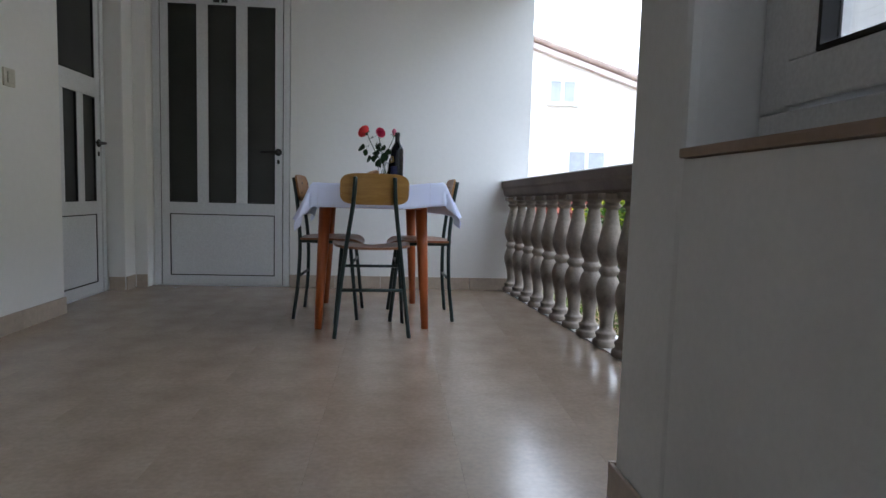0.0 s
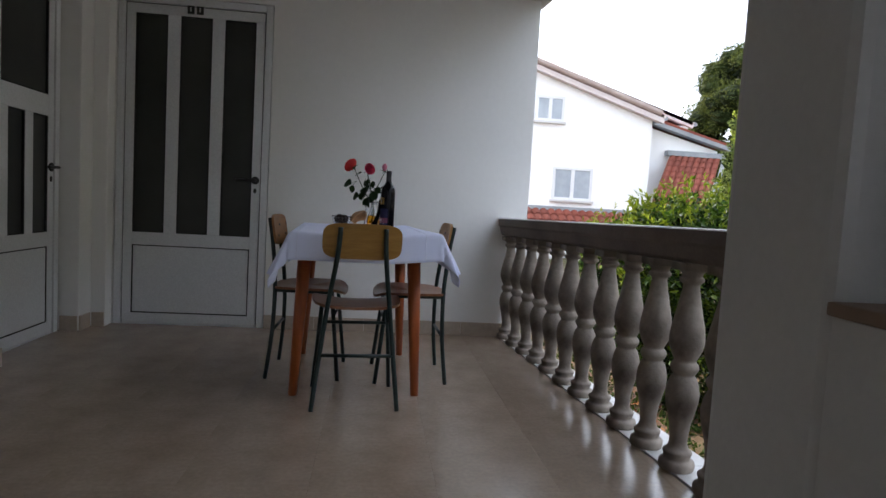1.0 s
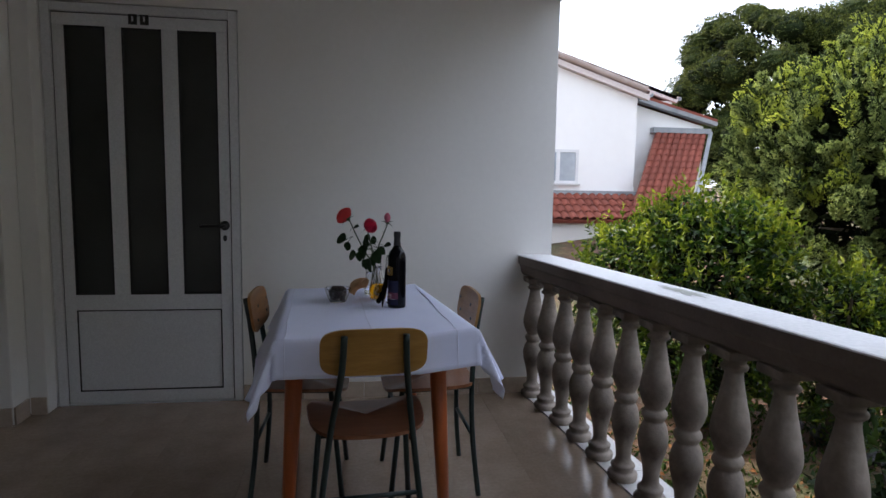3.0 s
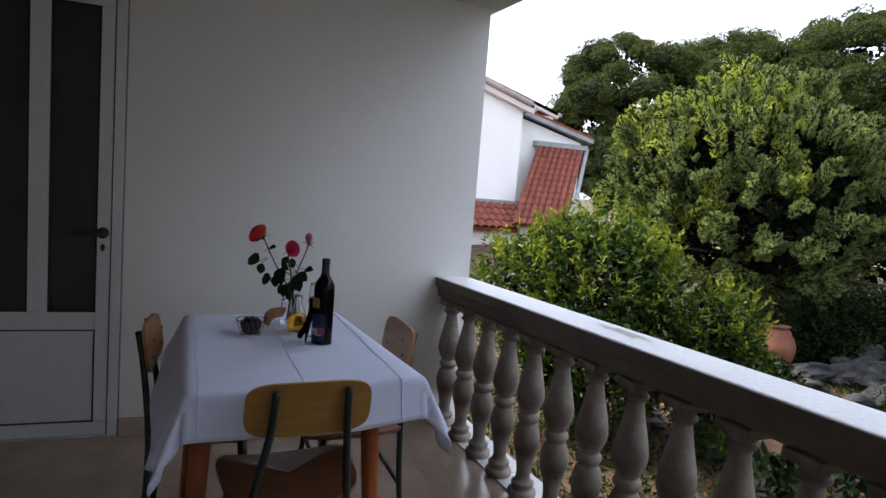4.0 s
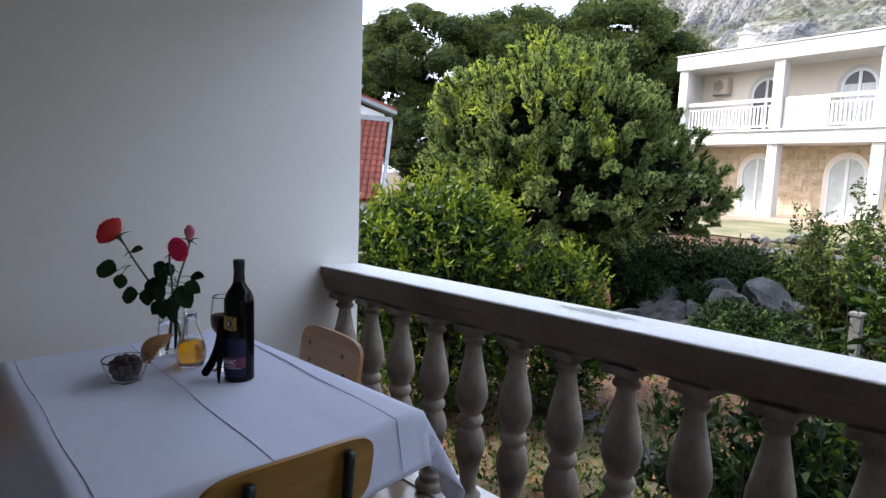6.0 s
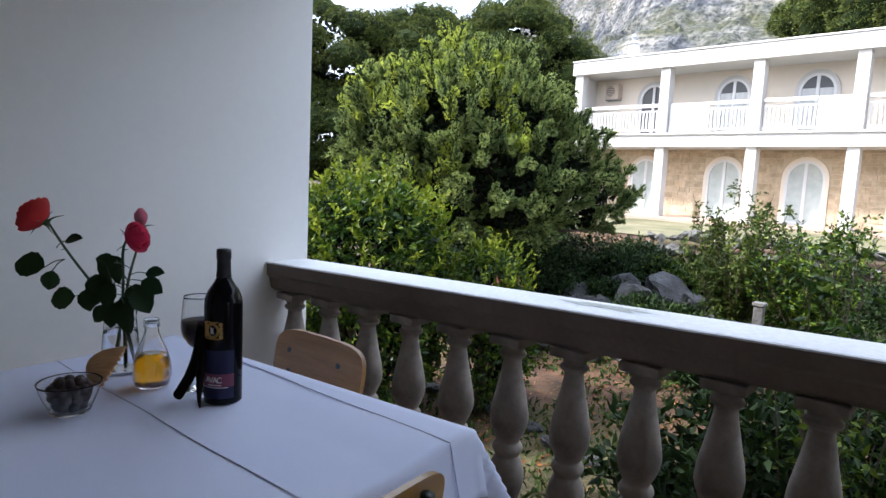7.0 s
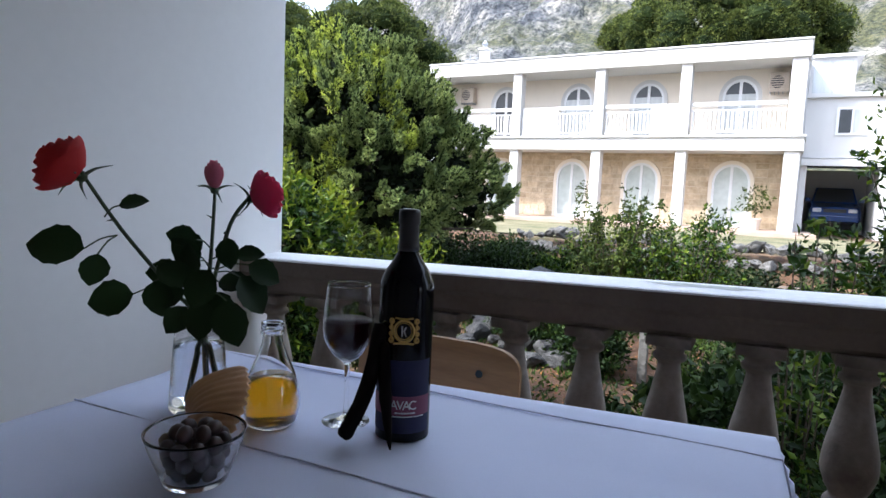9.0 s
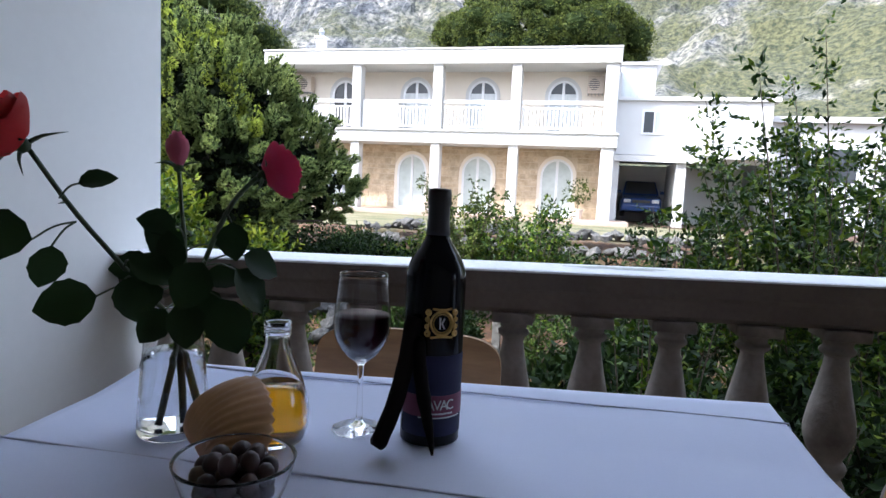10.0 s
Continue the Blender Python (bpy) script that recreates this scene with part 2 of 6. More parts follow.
CAR_BLUE = surface("dark_blue_car_paint", (0.018, 0.045, 0.15), (0.030, 0.065, 0.20), 1.0, 0.2, 10, 0.0)
RUBBER = surface("tyre_rubber", (0.015, 0.015, 0.015), (0.03, 0.03, 0.03), 10, 0.9)
LAMP_LENS = surface("headlight_lens", (0.5, 0.5, 0.52), (0.65, 0.65, 0.66), 5, 0.15)
TERRACOTTA = surface("terracotta_pot", (0.20, 0.07, 0.04), (0.32, 0.13, 0.08), 4, 0.85)
POT_WHITE = surface("pale_clay_pot", (0.55, 0.46, 0.40), (0.66, 0.57, 0.50), 4, 0.8)
OLD_WOOD = surface("weathered_log", (0.09, 0.07, 0.05), (0.20, 0.16, 0.12), 3, 0.95, 25, 0.8, 0.01)


def ground_material():
    m, t, b = material("garden_ground", 0.95)
    n1, n2, n3 = noise_node(t, 0.28, 6), noise_node(t, 3.2, 6), noise_node(t, 28, 4)
    soil = ramp_node(t, n2.outputs[0], [(0.3, (0.026, 0.014, 0.008)), (0.55, (0.080, 0.040, 0.019)), (0.75, (0.15, 0.088, 0.046))]).outputs[0]
    grass = ramp_node(t, n3.outputs[0], [(0.3, (0.025, 0.042, 0.010)), (0.7, (0.08, 0.10, 0.028))]).outputs[0]
    mask = ramp_node(t, n1.outputs[0], [(0.50, (0, 0, 0)), (0.66, (1, 1, 1))]).outputs[0]
    t.links.new(blend(t, "MIX", mask, soil, grass), b.inputs["Base Color"])
    bump(t, b, n3.outputs[0], 0.8, 0.03)
    return m


def lawn_material():
    m, t, b = material("dry_lawn", 0.95)
    n1, n3 = noise_node(t, 0.8, 5), noise_node(t, 22, 4)
    c = ramp_node(t, n1.outputs[0], [(0.35, (0.105, 0.105, 0.045)), (0.65, (0.21, 0.185, 0.105))]).outputs[0]
    g = ramp_node(t, n3.outputs[0], [(0.3, (0.7, 0.7, 0.7)), (0.7, (1.1, 1.1, 1.1))]).outputs[0]
    t.links.new(blend(t, "MULTIPLY", 1.0, c, g), b.inputs["Base Color"])
    bump(t, b, n3.outputs[0], 0.8, 0.03)
    return m


def mountain_material():
    m, t, b = material("karst_mountain", 1.0)
    n1, n2, n3, n4 = noise_node(t, 0.022, 12), noise_node(t, 0.07, 15), noise_node(t, 0.42, 12), noise_node(t, 0.0045, 6)
    for n in (n1, n2, n3):
        n.inputs["Roughness"].default_value = 0.68
    rock = ramp_node(t, n2.outputs[0], [(0.36, (0.032, 0.037, 0.047)), (0.46, (0.090, 0.094, 0.102)), (0.54, (0.165, 0.161, 0.154)), (0.66, (0.29, 0.272, 0.25))]).outputs[0]
    rock = blend(t, "MULTIPLY", 1.0, rock, ramp_node(t, n3.outputs[0], [(0.41, (0.28, 0.30, 0.31)), (0.48, (0.8, 0.8, 0.8)), (0.57, (1.3, 1.28, 1.24))]).outputs[0])
    scrub = ramp_node(t, n3.outputs[0], [(0.40, (0.016, 0.022, 0.010)), (0.60, (0.080, 0.080, 0.038))]).outputs[0]
    # More scrub towards the southern slopes.
    geo, axes, south, more = t.nodes.new("ShaderNodeNewGeometry"), t.nodes.new("ShaderNodeSeparateXYZ"), t.nodes.new("ShaderNodeMapRange"), t.nodes.new("ShaderNodeMath")
    t.links.new(geo.outputs["Position"], axes.inputs[0])
    t.links.new(axes.outputs[1], south.inputs["Value"])
    for k, v in (("From Min", 120), ("From Max", -260), ("To Min", 0.0), ("To Max", 0.10)):
        south.inputs[k].default_value = v
    low, lower = t.nodes.new("ShaderNodeMapRange"), t.nodes.new("ShaderNodeMath")
    t.links.new(axes.outputs[2], low.inputs["Value"])
    for k, v in (("From Min", 160), ("From Max", 20), ("To Min", 0.0), ("To Max", 0.10)):
        low.inputs[k].default_value = v
    t.links.new(n1.outputs[0], lower.inputs[0])
    t.links.new(low.outputs[0], lower.inputs[1])
    t.links.new(lower.outputs[0], more.inputs[0])
    t.links.new(south.outputs[0], more.inputs[1])
    mask = ramp_node(t, more.outputs[0], [(0.47, (0, 0, 0)), (0.63, (1, 1, 1))]).outputs[0]
    tone = ramp_node(t, n4.outputs[0], [(0.38, (0.65, 0.68, 0.74)), (0.62, (1.15, 1.12, 1.05))]).outputs[0]
    c = blend(t, "MIX", mask, rock, scrub)
    t.links.new(blend(t, "MULTIPLY", 1.0, c, tone), b.inputs["Base Color"])
    bump(t, b, n2.outputs[0], 0.7, 4.0)
    return m


GROUND, LAWN, MOUNTAIN = ground_material(), lawn_material(), mountain_material()


# ---- building blocks ----
def part(name, bm, mat, parent=None, label="", smooth=False):
    me = bpy.data.meshes.new(name)
    bm.to_mesh(me)
    bm.free()
    me.materials.append(mat)
    if smooth:
        me.polygons.foreach_set("use_smooth", [True] * len(me.polygons))
    ob = new(name, me)
    if parent is not None:
        ob.parent = parent
    if label:
        ob["label"] = label
    return ob


def empty(name, m, label, category, group="", kind=""):
    ob = new(name)
    ob.empty_display_size = 0.1
    ob.matrix_world = m
    return tagged(ob, label, category, group, kind)


def box(bm, x0, y0, z0, x1, y1, z1, m=None, bevel=0.0):
    r = bmesh.ops.create_cube(bm, size=1.0)["verts"]
    mat = Matrix.Translation(((x0 + x1) / 2, (y0 + y1) / 2, (z0 + z1) / 2)) @ Matrix.Diagonal((x1 - x0, y1 - y0, z1 - z0, 1))
    bmesh.ops.transform(bm, matrix=(m @ mat) if m is not None else mat, verts=r)
    if bevel:
        edges = list({e for v in r for e in v.link_edges})
        bmesh.ops.bevel(bm, geom=edges, offset=bevel, segments=2, affect="EDGES", profile=0.6)
    return r


def boxed(*dims, m=None, bevel=0.0):
    bm = bmesh.new()
    box(bm, *dims, m=m, bevel=bevel)
    return bm


def lathe(profile, segments=24, m=None, bm=None):
    """Turned solid from (radius, height) pairs."""
    bm = bm or bmesh.new()
    rings = []
    for r, z in profile:
        ring = []
        for k in range(segments):
            a = 2 * math.pi * k / segments
            p = Vector((r * math.cos(a), r * math.sin(a), z))
            ring.append(bm.verts.new(m @ p if m is not None else p))
        rings.append(ring)
    for a, b in zip(rings, rings[1:]):
        for k in range(segments):
            j = (k + 1) % segments
            bm.faces.new((a[k], a[j], b[j], b[k]))
    bm.faces.new(rings[0][::-1])
    bm.faces.new(rings[-1])
    return bm


def smooth_profile(points, steps=5):
    """A rounded run through (radius, height) pairs."""
    out = []
    n = len(points)
    for i in range(n - 1):
        p0, p1, p2, p3 = points[max(0, i - 1)], points[i], points[i + 1], points[min(n - 1, i + 2)]
        for s in range(steps):
            t = s / steps
            out.append(tuple(0.5 * (2 * b + (c - a) * t + (2 * a - 5 * b + 4 * c - d) * t * t + (3 * b - a - 3 * c + d) * t ** 3) for a, b, c, d in zip(p0, p1, p2, p3)))
    out.append(points[-1])
    return [(max(0.0005, r), z) for r, z in out]


def tube(points, radii, segments=8, bm=None):
    """A round bar along points, with a radius at each."""
    bm = bm or bmesh.new()
    pts = [Vector(p) for p in points]
    if not isinstance(radii, (list, tuple)):
        radii = [radii] * len(pts)
    rings, side = [], None
    for i, p in enumerate(pts):
        d = (pts[min(i + 1, len(pts) - 1)] - pts[max(i - 1, 0)]).normalized()
        if side is None:
            side = d.orthogonal().normalized()
        side = (side - d * side.dot(d)).normalized()
        up = d.cross(side)
        rings.append([bm.verts.new(p + radii[i] * (math.cos(a) * side + math.sin(a) * up)) for a in (2 * math.pi * k / segments for k in range(segments))])
    for a, b in zip(rings, rings[1:]):
        for k in range(segments):
            j = (k + 1) % segments
            bm.faces.new((a[k], a[j], b[j], b[k]))
    bm.faces.new(rings[0][::-1])
    bm.faces.new(rings[-1])
    return bm


def curve_points(points, steps=6):
    """A smooth run through 3D points."""
    pts = [Vector(p) for p in points]
    out = []
    for i in range(len(pts) - 1):
        a, b, c, d = pts[max(0, i - 1)], pts[i], pts[i + 1], pts[min(len(pts) - 1, i + 2)]
        for s in range(steps):
            t = s / steps
            out.append(0.5 * (2 * b + (c - a) * t + (2 * a - 5 * b + 4 * c - d) * t * t + (3 * b - a - 3 * c + d) * t ** 3))
    return out + [pts[-1]]


def leaf_mesh(name, base, way, side, length, width, mat, parent=None, label="", bend=0.0):
    """Many leaf blades in one mesh: a kite of two triangles each, folded on the rib."""
    n = len(base)
    length, width = np.broadcast_to(length, n)[:, None], np.broadcast_to(width, n)[:, None]
    up = np.cross(side, way)
    mid = base + way * length * 0.45
    v = np.empty((n, 4, 3))
    v[:, 0], v[:, 2] = base, base + way * length - up * length * bend
    v[:, 1], v[:, 3] = mid + side * width / 2 + up * width * 0.12, mid - side * width / 2 + up * width * 0.12
    me = bpy.data.meshes.new(name)
    idx = np.arange(n * 4).reshape(n, 4)
    tri = np.concatenate([idx[:, [0, 1, 2]], idx[:, [0, 2, 3]]], 1).ravel()
    me.vertices.add(n * 4)
    me.vertices.foreach_set("co", v.ravel())
    me.loops.add(n * 6)
    me.loops.foreach_set("vertex_index", tri)
    me.polygons.add(n * 2)
    me.polygons.foreach_set("loop_start", np.arange(n * 2) * 3)
    me.polygons.foreach_set("loop_total", np.full(n * 2, 3))
    me.update()
    me.validate()
    me.materials.append(mat)
    ob = new(name, me)
    if parent is not None:
        ob.parent = parent
    if label:
        ob["label"] = label
    return ob


def unit(v):
    return v / np.maximum(np.linalg.norm(v, axis=-1, keepdims=True), 1e-9)


def sides_for(rng, way):
    return unit(np.cross(way, unit(rng.normal(size=way.shape))))


# ==== the balcony ====
RAIL_LEAN = 0.088
RAIL_RISE = 0.0185


def rail_x(y):
    """Inner face of the handrail along the balcony's open edge."""
    return 1.688 - RAIL_LEAN * y


def rail_rise(y):
    """The handrail climbs a little away from the end wall."""
    return 0.003 - RAIL_RISE * y


def structure(name, bm, mat, label, category):
    return tagged(part(name, bm, mat), label, category, kind="structure")


CEIL_Z = 2.31
floor_bm = bmesh.new()
vs = [floor_bm.verts.new(p) for p in ((-1.4, 0.3, -0.004), (-1.4, -7.2, -0.004), (rail_x(-7.2) + 0.1, -7.2, -0.004), (rail_x(-3.2) + 0.03, -3.2, -0.004), (rail_x(0) + 0.03, 0.3, -0.004))]
floor_bm.faces.new(vs)
r = bmesh.ops.extrude_face_region(floor_bm, geom=floor_bm.faces[:])
bmesh.ops.translate(floor_bm, vec=(0, 0, -0.22), verts=[e for e in r["geom"] if isinstance(e, bmesh.types.BMVert)])
bmesh.ops.recalc_face_normals(floor_bm, faces=floor_bm.faces[:])
floor = structure("floor", floor_bm, GROUT, "polished beige stone tiled balcony floor", "floor")

# End wall with a doorway through it.
DOOR_L, DOOR_R, DOOR_TOP = -0.841, 0.126, 2.120
wall_bm = bmesh.new()
box(wall_bm, DOOR_R, 0.0, -0.2, 1.887, 0.26, CEIL_Z)
box(wall_bm, -1.5, 0.0, DOOR_TOP, DOOR_R, 0.26, CEIL_Z)
box(wall_bm, -1.5, 0.0, -0.2, DOOR_L, 0.26, DOOR_TOP)
wall_north = structure("wall_north", wall_bm, PLASTER, "white plastered balcony end wall with a doorway", "wall")
structure("wall_pier", boxed(-1.5, -0.25, 0, -0.935, -0.002, CEIL_Z, bevel=0.008), PLASTER, "white plastered corner pier beside the doors", "wall")
structure("wall_pilaster", boxed(-0.933, -0.10, 0, -0.843, -0.002, CEIL_Z, bevel=0.006), PLASTER, "narrow white plastered pilaster beside the door", "wall")

# Left wall: a recess with the side door, then the wall towards the street.
left_bm = bmesh.new()
box(left_bm, -1.5, -1.06, 2.10, -1.07, -0.252, CEIL_Z)
box(left_bm, -1.5, -7.2, -0.2, -0.925, -1.06, CEIL_Z)
structure("wall_west", left_bm, PLASTER, "white plastered wall along the balcony", "wall")
# Unseen end wall; its opening is added to bring in daylight from behind.
south = bmesh.new()
box(south, -1.5, -7.4, -0.2, 0.35, -7.2, CEIL_Z)
box(south, 1.35, -7.4, -0.2, 2.6, -7.2, CEIL_Z)
box(south, 0.35, -7.4, 2.1, 1.35, -7.2, CEIL_Z)
structure("wall_south", south, PLASTER, "unseen plain white wall with an opening added to let daylight in", "wall")
# Unseen backings, added so that no daylight leaks round the doors.
structure("wall_backing", boxed(DOOR_L + 0.002, 0.085, 0.0, DOOR_R - 0.002, 0.255, DOOR_TOP - 0.002), PLASTER, "unseen plain backing added behind the door to keep daylight out", "wall")
structure("wall_backing_side", boxed(-1.5, -1.058, 0.0, -1.13, -0.254, 2.098), PLASTER, "unseen plain backing added behind the side door to keep daylight out", "wall")

# Right wall with a window niche.
WX, WX2, WEND = 1.41, 1.71, -3.21
W0, W1, WSILL, WHEAD = -4.75, -3.47, 0.808, 2.05
right_bm = bmesh.new()
box(right_bm, WX, W1, 0, 2.18, WEND, CEIL_Z, bevel=0.02)
box(right_bm, WX, -7.2, 0, WX2, W0, CEIL_Z)
box(right_bm, WX, W0, 0, WX2, W1, WSILL - 0.02)
box(right_bm, WX, W0, WHEAD, WX2, W1, CEIL_Z)
structure("wall_east", right_bm, ROUGHCAST, "white plastered wall with a window niche", "wall")
sill = structure("window_sill", boxed(WX - 0.012, W0 + 0.002, WSILL - 0.018, WX2 - 0.1, W1 - 0.002, WSILL, bevel=0.004), SILL_TILE, "brown tiled window sill", "sill")


def side_window():
    w = empty("window_1", pose(1.545, 0, 0), "white aluminium window in the wall niche", "window", kind="structure")
    z0, z1, y0, y1 = WSILL + 0.002, WHEAD - 0.002, W0 + 0.004, W1 - 0.004
    fr = bmesh.new()
    for a in ((0, y0, z0, 0.06, y1, z0 + 0.06), (0, y0, z1 - 0.06, 0.06, y1, z1), (0, y0, z0 + 0.06, 0.06, y0 + 0.085, z1 - 0.06), (0, y1 - 0.085, z0 + 0.06, 0.06, y1, z1 - 0.06)):
        box(fr, *a, bevel=0.005)
    part("window_frame", fr, ALU, w)
    mid = (y0 + y1) / 2
    for a, b in ((y0 + 0.093, mid - 0.003), (mid + 0.003, y1 - 0.093)):
        s = bmesh.new()
        za, zb = z0 + 0.065, z1 - 0.065
        for q in ((-0.015, a, za, 0.045, b, za + 0.075), (-0.015, a, zb - 0.075, 0.045, b, zb), (-0.015, a, za + 0.075, 0.045, a + 0.075, zb - 0.075), (-0.015, b - 0.075, za + 0.075, 0.045, b, zb - 0.075)):
            box(s, *q, bevel=0.006)
        sash = part("sash", s, ALU, w)
        g = bmesh.new()
        for q in ((-0.017, a + 0.075, za + 0.075, 0.02, b - 0.075, za + 0.083), (-0.017, a + 0.075, zb - 0.083, 0.02, b - 0.075, zb - 0.075), (-0.017, a + 0.075, za + 0.083, 0.02, a + 0.083, zb - 0.083), (-0.017, b - 0.083, za + 0.083, 0.02, b - 0.075, zb - 0.083)):
            box(g, *q)
        part("seal", g, GASKET, sash)
        part("pane", boxed(0.010, a + 0.083, za + 0.083, 0.016, b - 0.083, zb - 0.083), CLEAR, sash).visible_shadow = False


side_window()

# Ceiling, and the unseen building block above it.
ceil_bm = bmesh.new()
vs = [ceil_bm.verts.new(p) for p in ((-1.5, 0.26, CEIL_Z), (-1.5, -7.4, CEIL_Z), (rail_x(-7.4) + 0.25, -7.4, CEIL_Z), (1.93, 0.26, CEIL_Z))]
ceil_bm.faces.new(vs)
r = bmesh.ops.extrude_face_region(ceil_bm, geom=ceil_bm.faces[:])
bmesh.ops.translate(ceil_bm, vec=(0, 0, 0.25), verts=[e for e in r["geom"] if isinstance(e, bmesh.types.BMVert)])
bmesh.ops.recalc_face_normals(ceil_bm, faces=ceil_bm.faces[:])
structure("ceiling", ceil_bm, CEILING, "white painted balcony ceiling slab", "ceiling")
# Unseen block, raised and lengthened so that its shadow falls on the garden.
upper = bmesh.new()
box(upper, -9.0, -12.0, CEIL_Z + 0.254, 1.6, 3.6, 8.4)
box(upper, -9.0, 0.262, -1.6, 1.6, 3.6, CEIL_Z + 0.25)
box(upper, -9.0, -12.0, -1.6, -1.52, 0.26, CEIL_Z + 0.25)
box(upper, -1.5, -7.2, -1.6, 1.75, 0.26, -0.23)
structure("unseen_building", upper, PLASTER, "unseen white plastered house block, sized to shade the garden", "house")

# Skirting tiles.
skirt_list = [(0.125, -0.012, 1.80, -0.001, 5, 0), (-1.04, -0.262, -0.937, -0.2515, 1, 0), (-0.921, -0.112, -0.845, -0.1015, 1, 0),
              (-0.9235, -7.0, -0.912, -1.06, 15, 1), (-0.9335, -0.249, -0.923, -0.114, 1, 1), (1.398, -7.0, 1.4085, -3.21, 10, 1), (1.40, -3.2085, 1.96, -3.198, 2, 0)]
baseboard = empty("baseboard", pose(0, 0, 0), "beige stone skirting tiles along the walls", "skirting", kind="structure")
for x0, y0, x1, y1, count, along in skirt_list:
    for k in range(count):
        if along:
            a, b = y0 + (y1 - y0) * k / count + 0.001, y0 + (y1 - y0) * (k + 1) / count - 0.001
            part("skirting_tile", boxed(x0, a, 0.0, x1, b, 0.092, bevel=0.002), SKIRTING, baseboard)
        else:
            a, b = x0 + (x1 - x0) * k / count + 0.001, x0 + (x1 - x0) * (k + 1) / count - 0.001
            part("skirting_tile", boxed(a, y0, 0.0, b, y1, 0.092, bevel=0.002), SKIRTING, baseboard)


def aluminium_door(name, label, m, W, panes, top_light, handle_right, H=2.08):
    """Aluminium door in its own frame: x across from 0, y into the wall, z up."""
    d = empty(name, m, label, "door", kind="structure")
    f = bmesh.new()
    for a in ((0, -0.012, 0, 0.045, 0.06, H), (W - 0.045, -0.012, 0, W, 0.06, H), (0.045, -0.012, H - 0.045, W - 0.045, 0.06, H)):
        box(f, *a, bevel=0.004)
    part("door_frame", f, ALU, d)
    x0, x1, z0, z1 = 0.051, W - 0.051, 0.010, H - 0.051
    part("threshold", boxed(0.045, -0.004, 0.0, W - 0.045, 0.06, 0.006), ALU, d)
    leaf = bmesh.new()
    rails = [(x0, z0, x1, z0 + 0.065), (x0, z1 - 0.06, x1, z1), (x0, z0 + 0.065, x0 + 0.055, z1 - 0.06), (x1 - 0.055, z0 + 0.065, x1, z1 - 0.06), (x0 + 0.055, 0.525, x1 - 0.055, 0.608)]
    if top_light:
        rails.append((x0 + 0.055, 1.275, x1 - 0.055, 1.395))
    hi = 1.275 if top_light else z1 - 0.06
    a, b = x0 + 0.055, x1 - 0.055
    bar = 0.079 if W > 0.9 else 0.076
    pw = (b - a - bar * (panes - 1)) / panes
    for k in range(panes - 1):
        rails.append((a + pw * (k + 1) + bar * k, 0.608, a + (pw + bar) * (k + 1), hi))
    for q in rails:
        box(leaf, q[0], -0.004, q[1], q[2], 0.045, q[3], bevel=0.0025)
    lf = part("door_leaf", leaf, ALU, d)
    part("kick_panel", boxed(a + 0.0072, 0.004, z0 + 0.0722, b - 0.0072, 0.035, 0.5178), ALU, lf)
    seal = bmesh.new()
    holes = [(a, z0 + 0.065, b, 0.525)] + [(a + (pw + bar) * k, 0.608, a + (pw + bar) * k + pw, hi) for k in range(panes)]
    if top_light:
        holes.append((a, 1.395, b, z1 - 0.06))
    for hx0, hz0, hx1, hz1 in holes:
        s = 0.007
        for q in ((hx0, hz0, hx1, hz0 + s), (hx0, hz1 - s, hx1, hz1), (hx0, hz0 + s, hx0 + s, hz1 - s), (hx1 - s, hz0 + s, hx1, hz1 - s)):
            box(seal, q[0], 0.0, q[1], q[2], 0.02, q[3])
    part("seal", seal, GASKET, lf)
    for hx0, hz0, hx1, hz1 in holes[1:]:
        part("pane", boxed(hx0 + 0.0075, 0.012, hz0 + 0.0075, hx1 - 0.0075, 0.02, hz1 - 0.0075), DARK_PANE, lf, "dark frosted glass pane")
    # Gap between leaf and frame.
    gap = bmesh.new()
    for q in ((0.0455, 0.007, 0.0505, H - 0.046), (W - 0.0505, 0.007, W - 0.0455, H - 0.046), (0.0505, H - 0.0505, W - 0.0505, H - 0.0455)):
        box(gap, q[0], 0.004, q[1], q[2], 0.05, q[3])
    part("seal", gap, GASKET, d)
    hx = x1 - 0.03 if handle_right else x0 + 0.03
    sgn = -1 if handle_right else 1
    hb = lathe([(0.024, 0), (0.026, 0.004), (0.026, 0.010), (0.018, 0.014)], 16, pose(hx, -0.004, 0.985, 90))
    tube(curve_points([(hx, -0.016, 0.985), (hx, -0.045, 0.985), (hx + sgn * 0.02, -0.056, 0.985), (hx + sgn * 0.12, -0.052, 0.982)], 4), 0.009, 8, hb)
    part("door_handle", hb, BLACK_PLASTIC, lf, "black lever handle", True)
    part("keyhole", lathe([(0.006, 0), (0.010, 0.001), (0.010, 0.006), (0.007, 0.007)], 12, pose(hx, -0.004, 0.916, 90) @ Matrix.Diagonal((1, 1.7, 1, 1))), BLACK_PLASTIC, lf)
    return d, lf


d1, leaf1 = aluminium_door("door_1", "white aluminium door with three tall dark panes", pose(-0.836, 0.012, 0), 0.957, 3, False, True, 2.115)
for k, x in enumerate((0.42, 0.477)):
    pb = boxed(x, -0.0105, 2.020, x + 0.042, -0.0045, 2.075, bevel=0.001)
    plate = part("number_plate", pb, BLACK_PLASTIC, leaf1, "small dark plate with a pale mark")
    part("plate_mark", boxed(x + 0.017, -0.0125, 2.035, x + 0.025, -0.0108, 2.060), ALU, plate)
aluminium_door("door_2", "white aluminium side door with a large top pane", pose(-1.055, -1.114, 0, 0, 0, 90), 0.84, 3, True, True)

